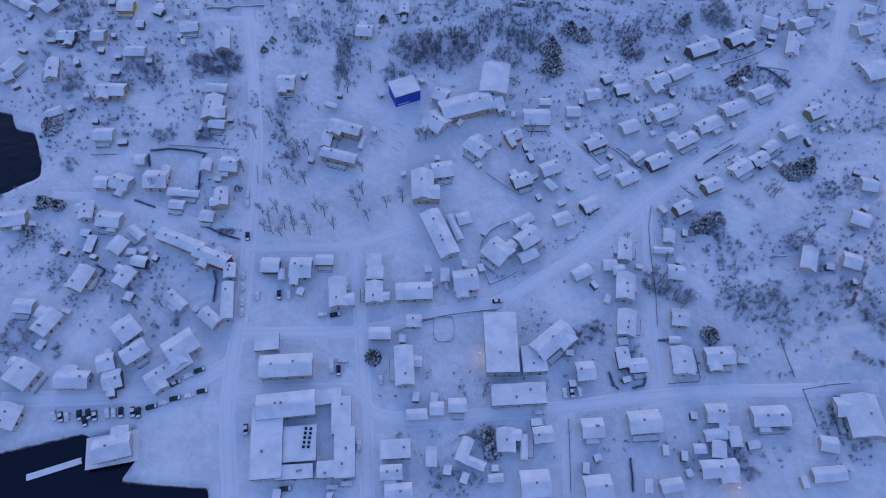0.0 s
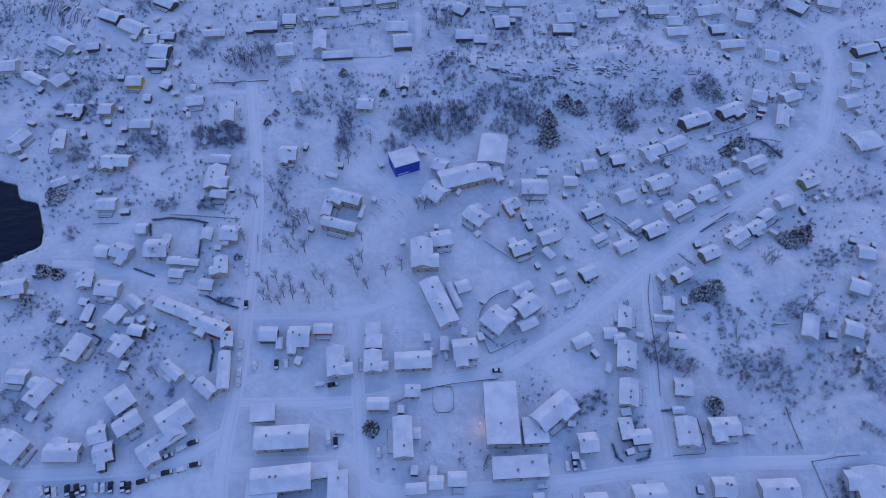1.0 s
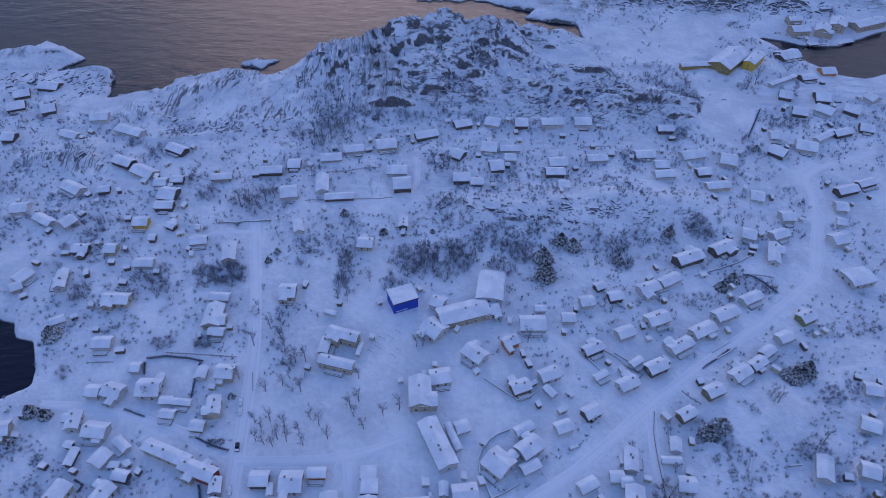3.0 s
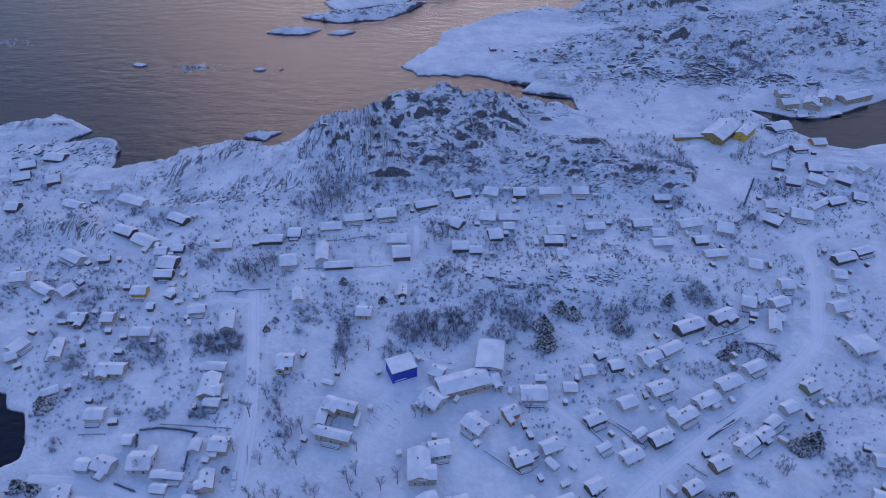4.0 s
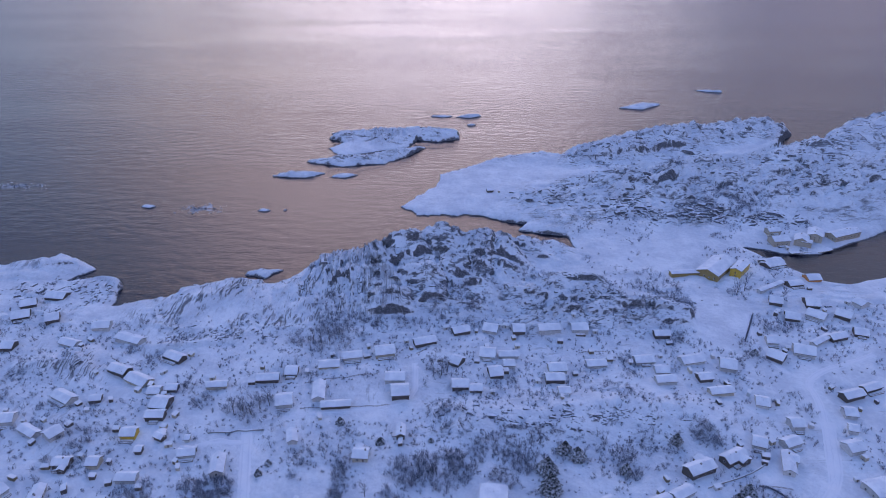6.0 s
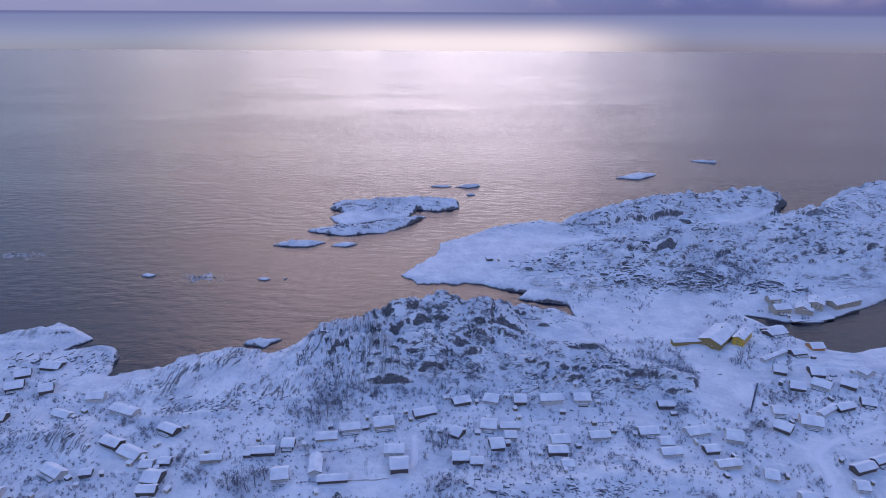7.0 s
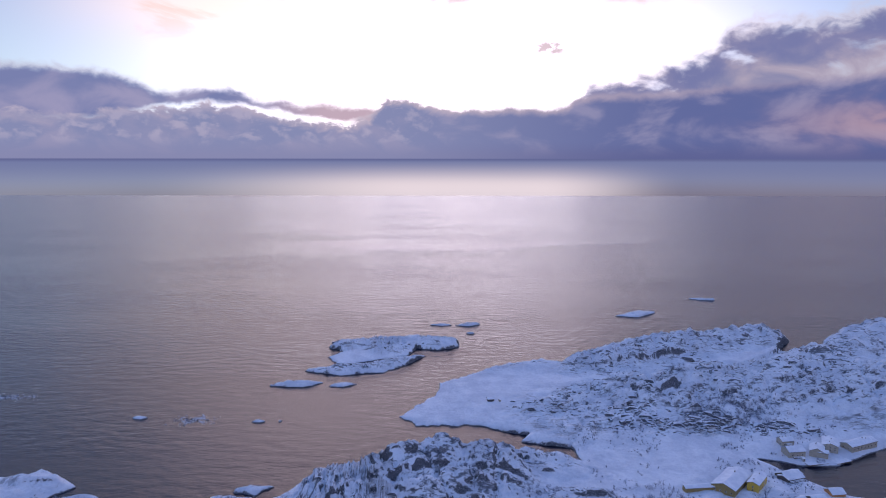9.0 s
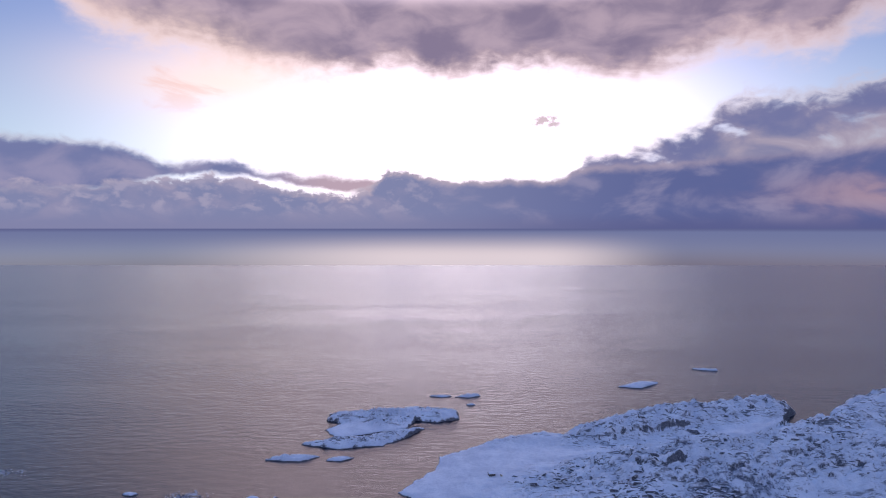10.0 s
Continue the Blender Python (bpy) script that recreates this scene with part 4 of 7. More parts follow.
    words = COLOUR_WORDS[colour]
    roof_word = {"f": "flat", "v": "curved", "g": "gabled"}[form]
    kind = "shed" if shed else "large building" if big else "house"
    return tagged(thing, f"{words} {kind}, snowy {roof_word} roof{extra}, {place}", "shed" if shed else "building" if big else "house", group)


HILLSIDE_WEST = [
    (-181.5, 310.2, 1, 9.5, 8.5, 3, "yg"), (-162.3, 309.3, -77, 7.2, 4.7, 2.6, "ng"), (-146.3, 306.1, 1, 3.8, 4.6, 2.3, "wg"),
    (-142.6, 295.9, -12, 8.6, 6.8, 3, "ng"), (-208, 286.1, 1, 9.8, 7.5, 3.3, "ng"), (-190.4, 285.9, 1, 7.4, 8.4, 3, "cg"),
    (-167.9, 275, 1, 11.5, 7.3, 2.6, "wg"), (-121.7, 283.2, -81, 14.9, 7.9, 3.3, "wg"), (-208.3, 260.7, -78, 14.9, 6.7, 3.3, "wg"),
    (-231.7, 264.1, 63, 10.3, 9, 3, "wg"), (-231.8, 256.5, 32, 6.5, 7.5, 2.6, "cg"), (-172.7, 246, -1, 14.7, 8.5, 3.3, "cg"),
    (-83.2, 253.5, 1, 9.4, 10.4, 3.3, "cg"), (-119, 249.3, -3, 11.3, 6.3, 2.6, "wg"), (-118.3, 234.9, -89, 15.6, 9.4, 3.6, "cg"),
    (-114.3, 224.6, -5, 8.6, 5.8, 2.6, "wg"),
]
HILLSIDE_WEST_B = [
    (-169, 216.6, 1, 10, 7.9, 3, "wg"), (-198.9, 232.2, 30, 8, 5.7, 2.3, "wg"), (-86.6, 307.9, -76, 11.3, 6.3, 2.6, "wg"),
]
WEST_HARBOUR = [
    (-147.5, 201.7, 1, 5.4, 6.2, 2.6, "wg"), (-103.5, 199.1, -3, 9.3, 8.8, 3.6, "cg"), (-115, 199.1, 89, 7.3, 5.6, 2.6, "wg"),
    (-136.8, 189.6, 1, 11.2, 10.6, 3.6, "wg"), (-153, 187.7, -16, 9.9, 8.5, 3.3, "wg"), (-162.4, 187.6, -5, 7.1, 7.1, 3, "wg"),
    (-127.3, 183.5, 1, 6.4, 4.6, 2.3, "wg"), (-119.7, 182.6, -5, 9.2, 3.8, 2.3, "wg"), (-104, 179.8, -81, 10.3, 6.8, 4, "cg"),
    (-109.2, 170.3, -5, 6.9, 6.1, 2.3, "cg"), (-124.5, 176.2, -5, 7.5, 5, 2.3, "wg"), (-164.8, 171.1, -82, 9.9, 6.8, 3.6, "wg"),
    (-153.1, 166.6, -5, 11.1, 8.4, 3.3, "wg"), (-162.5, 159.8, -10, 4.3, 3.7, 2.3, "ng"), (-158.9, 153.8, 86, 8.8, 4.3, 2.3, "ng"),
    (-146, 153.1, 65, 8.5, 7.7, 3, "wg"),
]
WEST_HARBOUR_B = [
    (-139.4, 160.1, -38, 9.2, 4.5, 2.6, "wg"), (-197.8, 166.4, 11, 12.7, 8.4, 3.3, "cg"),
]
WHARF_STREET = [
    (-118, 155.5, -22, 23.4, 6.5, 4, "cg"), (-106.1, 149.2, -20, 9.8, 6.4, 4, "cg"), (-98.4, 146.1, -20, 8.6, 7.4, 4.3, "rg"),
    (-93.3, 140.6, -82, 7.4, 5.4, 4, "wg"), (-91.7, 126.1, -82, 17.8, 5.3, 4, "wg"), (-98, 118.4, -38, 10.2, 6, 3.3, "cg"),
    (-114, 126.2, -37, 11.1, 5.1, 3.3, "wg"), (-157.7, 136, 72, 12.1, 8.4, 3.6, "cg"), (-138.9, 137.1, 64, 9.6, 7.4, 3.3, "wg"),
    (-134.4, 145.2, -10, 7.3, 5.5, 3, "ng"), (-178.3, 122.5, -4, 8.9, 6.7, 2.6, "wg"), (-165.9, 115, 63, 11.7, 8.4, 3.6, "wg"),
    (-168.9, 92, 65, 10.5, 11.7, 4, "wg"), (-148.4, 90.4, 1, 14, 7.6, 3.3, "wg"),
]
QUAY = [
    (-136.6, 97.7, 18, 7.3, 7.8, 3.3, "wg"), (-132.3, 90.7, 18, 7.7, 8.1, 3.3, "ng"), (-131.4, 112.3, 44, 9.5, 10.6, 4, "wg"),
    (-125.8, 102.4, 39, 11, 7.5, 4, "wg"), (-107.2, 105, 39, 13.4, 10.6, 4.6, "wg"), (-110.7, 95.3, 38, 19.4, 6.8, 3.3, "wg"),
    (-170.1, 75.2, 80, 10.1, 10.2, 3.3, "wg"), (-125.6, 63.8, 15, 14.4, 9.6, 3.3, "wg"), (-62.7, 97.1, 4, 21.8, 9.7, 4.6, "cg"),
    (-72.3, 107.7, 6, 10.2, 7.6, 3, "wf"),
]
TOWN_HALL_BLOCK = [
    (-66, 66.2, -84, 27.6, 12, 4.6, "wf"), (-60.4, 80.6, 7, 23.1, 10.1, 5.3, "wg"), (-53.7, 66.2, -85, 13.8, 13, 2.6, "wf"),
    (-54.4, 55.5, 4, 14.3, 5.4, 3.3, "wf"), (-44.7, 84.8, 9, 11.1, 6.1, 3, "wf"), (-38.5, 77.3, -85, 14.9, 7.9, 3.3, "wf"),
    (-35.9, 62.9, -85, 19.1, 8.1, 4, "wf"), (-39.5, 56.6, 4, 12.7, 6.2, 4, "wf"),
]
CENTRE = [
    (-76, 144.4, 1, 8.5, 7.4, 3, "ng"), (-62.3, 143.1, 1, 9.9, 10.2, 3.3, "wg"), (-70.8, 140.1, -82, 5.7, 3, 2.3, "wg"),
    (-52.4, 147.6, 1, 8.5, 5.2, 2.6, "og"), (-44.9, 131.1, -83, 14.2, 7.7, 4, "wg"), (-30.4, 148, 1, 7.1, 6.4, 2.3, "wf"),
    (-29.4, 141.3, 1, 7.5, 6.8, 3, "wf"), (-29.2, 131.5, -86, 10.4, 7.8, 3.6, "wg"), (-11.9, 132.4, 4, 16.1, 8.2, 3.6, "cg"),
    (1.5, 141.1, -89, 6.8, 4.2, 2.3, "wg"), (10.4, 138, 7, 10.9, 10, 3.6, "wg"), (-9.8, 188.1, -87, 17.1, 10.7, 4.6, "cg"),
    (-0.6, 198.3, 11, 10.4, 9.4, 3.3, "wg"), (-1.4, 161.7, -66, 25.7, 9.5, 4.3, "wg"), (5.6, 166.1, -69, 14.9, 3.5, 2.3, "wg"),
    (9.7, 171.1, 19, 6.9, 6.7, 2.3, "wg"),
]
ROUND_GARDEN = [
    (25, 152.5, -42, 11.5, 11.8, 4, "wg"), (38.8, 160.1, 37, 11.7, 8.8, 4, "wg"), (37.4, 170.4, 29, 9.5, 5.2, 2.6, "wg"),
    (38.5, 151.5, 28, 9.1, 5.5, 2.6, "wg"), (37.3, 192.9, 23, 9.6, 7.6, 3.3, "kg"), (51.8, 200.3, 23, 10.4, 7.7, 3.3, "wg"),
    (51.3, 190.9, -53, 7, 4, 2.3, "wg"), (55.1, 171.2, 22, 8.3, 6.5, 3, "wg"), (68.9, 179.4, 29, 8.7, 7, 3, "ng"),
    (61.7, 143, 28, 9.1, 5.8, 3, "wg"), (16.4, 211.9, -41, 12, 9.2, 3.6, "wg"), (34.3, 220.3, 26, 8.4, 6.8, 3.3, "og"),
    (51.9, 243.8, 1, 6.4, 4.7, 2.3, "wg"), (46.9, 233, 1, 13.8, 10.5, 2.6, "wg"), (66, 237.3, 1, 7.5, 6.9, 2.6, "wg"),
]
SCHOOL = [
    (-21.1, 248, 23, 14, 11.5, 6.9, "bf"), (10.9, 238.7, 19, 27.3, 12.6, 4.6, "cg"), (26, 256.1, 83, 20.9, 14.7, 5.3, "wv"),
    (25.5, 242, 19, 9, 8.9, 3.3, "wg"), (-3.9, 228, -41, 11.3, 12.1, 3.6, "wg"), (-2.2, 246.3, -25, 7.9, 8.3, 3.3, "wg"),
    (-49.6, 222.4, -18, 17, 7, 5.3, "cg"), (-58.1, 215.9, 84, 10.5, 5.2, 4, "wg"), (-51.1, 205, -15, 18.1, 6, 4.6, "cg"),
    (-40.9, 214.8, 80, 8.3, 2.3, 2.3, "wg"), (-58.7, 239.5, -18, 7.3, 2.9, 2.3, "wg"), (-24, 312.1, -88, 10.3, 5.8, 3.3, "ng"),
    (-45, 292.6, -3, 9.4, 8.9, 3.3, "cg"),
]
TERRACES_EAST = [
    (140.4, 283.6, 24, 17.4, 9.2, 3.3, "ng"), (162.4, 292.6, 28, 15.5, 8.3, 3.3, "ng"), (181.8, 304.6, -22, 8.5, 10.1, 3, "wg"),
    (200.6, 306, 21, 11.6, 8.1, 3, "wg"), (191.3, 288.6, 70, 17.7, 7.1, 3.3, "wg"), (211, 322.1, 1, 8.5, 9.6, 3, "wg"),
    (112.2, 258.9, 24, 12.5, 8.1, 3.3, "wg"), (125.6, 266.3, 30, 14, 7.1, 3, "wg"), (85.9, 260.8, 26, 6, 5.9, 2.3, "ng"),
    (92.9, 252.9, 14, 8.1, 6.9, 3, "ng"), (77.1, 248.8, 12, 7.9, 7.6, 3, "wg"), (111.9, 236.7, 23, 12.7, 9, 3.3, "wg"),
    (133.6, 229.3, 27, 14.3, 7.8, 3.3, "wg"), (148.9, 241.1, 25, 14.6, 8.1, 3.3, "wg"), (166.1, 252.7, 27, 13.2, 6.8, 3, "wg"),
]
TERRACES_LOW = [
    (93.6, 227.5, 23, 9.9, 7.5, 3, "wg"), (75.3, 216.6, 27, 11.1, 6.5, 3.3, "ng"), (119.5, 218.7, 30, 14.3, 6.9, 3.3, "wg"),
    (190.9, 239.7, 26, 9.6, 7.8, 3.3, "eg"), (174.2, 225.4, 24, 9.2, 7, 3, "wg"), (161.9, 215.6, 35, 8.9, 5.8, 3, "ng"),
    (154, 207.4, 34, 10, 6.3, 3.3, "ng"), (143, 200.5, 35, 11.8, 7.4, 3.3, "wg"), (104.4, 205.4, 26, 11, 7.5, 3.3, "ng"),
    (95.5, 208.8, 36, 7.8, 4.2, 2.3, "wg"), (76.7, 200.6, 30, 7.9, 4, 2.3, "wg"), (88.6, 195.4, 28, 10.8, 7.3, 3.3, "wg"),
    (127.8, 190.6, 25, 9.6, 7, 3.3, "kg"), (112.4, 178.7, 28, 8.9, 6.2, 3.3, "kg"), (234.2, 301.9, 14, 10.5, 9.9, 3, "wg"),
    (231.5, 270, 16, 15.6, 12.7, 3.3, "wv"),
]
TERRACES_LOW_B = [
    (202.7, 192.1, -12, 7.6, 7.7, 2.6, "wg"),
]
EAST_STREET = [
    (82.1, 154.7, 81, 11.3, 6.3, 3.6, "wg"), (74.7, 147.2, 1, 6.5, 5.7, 2.6, "wg"), (78.4, 144.7, 1, 5.5, 5.7, 2.6, "wg"),
    (80, 135.9, 81, 12.9, 8.2, 4, "wg"), (78.5, 118.8, 81, 12.1, 8, 3.3, "wg"), (103.7, 163.1, 80, 7.4, 5.1, 2.3, "wg"),
    (99.9, 155.4, -2, 9.1, 3.6, 2.3, "wg"), (103.5, 143.7, -8, 7.8, 7.6, 3.3, "wg"), (101.7, 121.8, -5, 7.6, 8, 3.3, "cg"),
    (163.8, 151.1, 69, 12.3, 7.1, 3, "wg"), (180.9, 148.9, -18, 7.8, 8.1, 3, "wg"), (192.6, 172.4, -23, 8.6, 8.2, 2.6, "wg"),
    (75.4, 103.1, -85, 9.1, 5.7, 3.3, "ng"), (80.9, 100.1, 6, 8, 6.2, 3, "ng"), (99.3, 101.9, 88, 12.1, 8.9, 4, "wg"),
    (115.1, 104.6, 3, 12.2, 7.8, 3.6, "wg"),
]
EAST_STREET_B = [
    (98, 111.8, 1, 5.2, 3.3, 2.3, "wg"),
]
MARKET = [
    (-14.7, 98, -85, 16.9, 7.8, 4.6, "wg"), (-9.6, 100.6, 1, 4.2, 4.9, 2.3, "wg"), (-25.6, 112.6, 1, 9.4, 5.6, 3, "cg"),
    (-11.6, 118.5, 1, 6.7, 5.7, 3.3, "wg"), (24.9, 108.4, -88, 26.5, 13.6, 5.3, "wf"), (38.3, 101.7, 4, 10.2, 11.2, 4, "wf"),
    (46.2, 109.8, 41, 18.6, 9.3, 5, "wg"), (31.4, 86.8, 4, 22.1, 8.8, 4, "wf"), (-8.9, 78.4, 4, 8.4, 4.5, 2.6, "wg"),
    (-1.1, 80.8, 1, 5.8, 5.5, 2.6, "wg"), (7.1, 82.2, 1, 7.6, 5.9, 3, "wg"), (59.1, 97.2, 6, 7.9, 8.1, 3.3, "wg"),
]
SOUTH_STREET = [
    (-16.6, 64.5, 4, 11.6, 7.3, 3.3, "wf"), (-17.8, 55.9, 4, 8.5, 5.8, 3.3, "wg"), (-14.8, 49.2, 6, 10.4, 5.6, 3.3, "wg"),
    (-2.9, 62, -87, 7.6, 4.3, 2.3, "wg"), (9.7, 64.7, 68, 9.9, 4.7, 3, "wg"), (13.6, 60, -21, 8.5, 3.8, 2.6, "wg"),
    (21.6, 54.6, 4, 6, 3.3, 2.3, "wg"), (25.8, 68.6, -90, 9.5, 7.4, 3.3, "wg"), (32.8, 66.3, 87, 9.9, 2.8, 2.3, "wg"),
    (40.3, 70.9, 6, 7.9, 6.5, 3.3, "wg"), (36.2, 52.5, 4, 11.4, 10.1, 3.6, "wg"), (59.7, 73.7, 4, 8.8, 7.9, 3.6, "wg"),
    (80.1, 76.4, 5, 12.9, 9.2, 4, "wg"), (59.7, 51.6, 6, 10.6, 9.2, 3.3, "wg"),
]
SOUTH_EAST = [
    (109.4, 80.5, 1, 8.9, 7.7, 3.3, "wg"), (107.6, 72.3, 9, 9.1, 4.7, 2.6, "wg"), (115.2, 71.5, -90, 8.1, 4.9, 2.6, "wg"),
    (130.4, 79.8, 3, 14.9, 8.5, 3.3, "wg"), (166.9, 80, -89, 17.1, 14, 4.6, "wg"), (100.6, 66.8, 1, 5.2, 3.9, 2.3, "wg"),
    (107.9, 66.4, 81, 6.9, 5.6, 3, "wg"), (106.4, 59.3, 5, 14.3, 7, 3.3, "wg"), (79.1, 52.5, 87, 5.3, 3.2, 2.3, "wg"),
    (87.4, 52.9, 10, 8.7, 5.1, 3, "wg"), (148.3, 58.1, 6, 13.2, 5.7, 2.6, "wg"), (151.3, 69.4, -9, 7.1, 6.4, 2.6, "wg"),
]
NORTH_WEST = [
    (-306.8, 472, -8, 17, 11.5, 2.6, "ng"), (-321.9, 458.2, 24, 11.9, 11.6, 2.6, "ng"), (-319.1, 442.3, 23, 13, 12.7, 2.6, "ng"),
    (-292.7, 437.6, 23, 10.3, 12.4, 2.9, "ng"), (-251.1, 427.8, 7, 13, 10.6, 2.6, "wg"), (-262.4, 403.2, -21, 15, 8.3, 2.6, "wg"),
    (-303.7, 400.1, 1, 9.3, 10.1, 2.6, "ng"), (-222.6, 409.7, -22, 21.9, 9.7, 2.6, "wg"), (-182.7, 387.8, -28, 15, 8.7, 2.9, "ng"),
    (-213.2, 371.3, -24, 15.3, 9.3, 2.9, "ng"), (-197.1, 362.4, -29, 18.2, 10.5, 2.9, "cg"), (-182.1, 350, 1, 8.6, 8.6, 2.6, "wg"),
    (-173.1, 337.5, -7, 11.5, 12.9, 3.2, "ng"), (-171.9, 352.8, 1, 8, 7.1, 2.3, "ng"), (-236.2, 343.4, -30, 16.9, 9.3, 2.9, "wg"),
    (-215.9, 342, 10, 8.1, 6.6, 2.6, "ng"),
]
NORTH_MIDDLE = [
    (-144.8, 357.2, 6, 13.8, 6.7, 2.6, "cg"), (-114.2, 365.4, 5, 15.5, 8, 2.6, "ng"), (-99.8, 372.6, 1, 8.9, 10.4, 2.6, "ng"),
    (-98.3, 341.7, 9, 10.9, 12.8, 2.9, "wg"), (-76.4, 380.9, 7, 14.5, 9, 2.6, "cg"), (-62.3, 390.9, 10, 14.1, 8.6, 2.6, "wg"),
    (-78.2, 351.1, -84, 18.8, 8.4, 2.6, "wg"), (-65.7, 337.9, 6, 18.8, 6.8, 2.3, "ng"), (-30.8, 365.7, 1, 13.6, 10.2, 2.9, "wg"),
    (-26.7, 350.2, 6, 11.9, 12.9, 3.2, "ng"), (-40.3, 396.7, 12, 14.3, 12.4, 2.9, "cg"), (-12.7, 410.1, 19, 16.6, 8.8, 2.9, "ng"),
    (13.3, 424.1, 19, 13.3, 9, 2.6, "ng"), (35.8, 428.2, -17, 11.4, 11.4, 2.6, "wg"), (55.4, 422.9, 1, 9.6, 11.6, 2.9, "ng"),
]
NORTH_RIDGE = [
    (77.4, 422.1, 5, 16.5, 9.3, 2.6, "wg"), (100.1, 425.6, 1, 12.7, 10.8, 2.6, "wg"), (31.5, 395.2, -8, 11.4, 12.4, 2.9, "wg"),
    (9.7, 385.7, -32, 9.3, 10.9, 2.6, "ng"), (45.8, 394, 1, 14.3, 7.4, 2.6, "wg"), (35.1, 372.7, 10, 9.8, 11.8, 2.9, "ng"),
    (45, 382.1, 1, 8.4, 8.3, 2.6, "wg"), (11.7, 358.8, 1, 11.5, 9.9, 2.9, "ng"), (21.5, 354.1, 1, 8.7, 7.6, 2.3, "ng"),
    (76.9, 378.1, 6, 12.7, 10.4, 2.6, "wg"), (73.5, 364.9, 1, 13, 8.4, 2.9, "ng"), (76.8, 348.3, 1, 7.9, 7.5, 2.3, "wg"),
    (159.2, 420.1, 1, 11.9, 8, 2.9, "ng"),
]
NORTH_EAST = [
    (104.5, 384.5, 6, 14.4, 8.2, 2.6, "wg"), (137.9, 388.9, 6, 13.8, 9.4, 2.6, "wg"), (146.7, 377.1, 1, 9.8, 9.3, 2.6, "wg"),
    (145.7, 364.5, 6, 14, 8.2, 2.6, "wg"), (170.6, 388.9, 14, 17, 10, 2.6, "wg"), (193.5, 382.8, -17, 11.3, 13.5, 2.9, "wg"),
    (172.7, 368.7, 9, 10.1, 8.1, 2.6, "ng"), (177.9, 353.8, 9, 16.2, 7.7, 2.6, "cg"), (199.9, 343.1, -16, 8.6, 10.4, 2.9, "wg"),
    (253.2, 400.4, -18, 14.6, 13.6, 2.9, "wg"), (236, 412.8, -8, 8.4, 10.1, 2.6, "wg"), (231.2, 393.1, -42, 11.5, 11.6, 2.9, "ng"),
    (272.7, 414.4, 33, 22.4, 5.9, 2.3, "wg"), (286.2, 418.8, 19, 15.2, 8.2, 2.6, "ng"),
]
EAST_HARBOUR = [
    (292.9, 542, 20, 18.8, 15.4, 2.6, "ng"), (314.7, 513.3, 7, 12.5, 11.3, 2.6, "og"), (292.7, 499.5, 11, 13.5, 9.1, 2.6, "ng"),
    (271.2, 495, 31, 30.9, 4.7, 2, "wg"), (291.8, 468.3, -9, 11.3, 13.6, 2.6, "ng"), (264.6, 470.8, -20, 10.3, 11.6, 2.3, "ng"),
    (267.5, 448.2, -19, 11.4, 11.7, 2.6, "ng"), (287, 449.9, -42, 13.8, 12.4, 2.6, "wg"), (307.5, 449.4, -39, 11.9, 11.9, 2.6, "ng"),
    (329, 465.2, -65, 9.2, 11, 2.9, "wg"), (307.4, 425.6, -19, 10.1, 11.2, 2.6, "ng"), (260.1, 350.6, 18, 15.8, 8.2, 2.9, "ng"),
    (275.9, 358, 21, 14.3, 7.1, 2.6, "ng"),
]
BOATHOUSES = [
    (319.0, 587.0, 8, 17, 13, 5.0, "cg"), (321.0, 606.0, 8, 13, 10, 5.0, "cg"), (341.0, 588.0, 62, 17, 13, 5.2, "cg"), (359.0, 599.0, 62, 21, 14, 5.6, "cg"),
    (389.0, 604.0, 24, 36, 13, 4.6, "cg"), (293.0, 541.7, 32, 22, 11, 3.2, "ng"),
]
NORTH_SCHOOL = [
    (237.5, 527, 48, 40, 20, 5.0, "mg"), (208, 519, 6, 27, 7, 3.0, "mg"), (256.5, 523, 50, 25, 10, 7.0, "yg"),
]
WEST_GARDENS = [
    (-258.6, 320.6, 9, 10.2, 9.9, 3, "wg"), (-240.3, 311.3, -30, 15.4, 6.9, 3, "wg"), (-224.7, 308.4, 57, 9.3, 9.5, 3, "wg"),
    (-170.2, 296.3, 1, 4.6, 5.5, 2.6, "ng"), (-172.3, 326, 1, 11.8, 7.8, 3, "ng"), (-162.6, 307.4, -25, 6.6, 5.4, 2.6, "ng"),
    (-146.3, 306.6, 1, 3.3, 4, 2.3, "ng"), (-142.7, 294.7, 9, 10.1, 7.6, 3, "wg"), (248.6, 332.6, -8, 8, 9.6, 3, "wg"),
    (243.1, 318.1, -17, 6.1, 7.4, 2.6, "wg"),
]
HEADLAND_HUT = [(52.1, 717.5, 12, 8, 6.4, 2.6, "ng")]
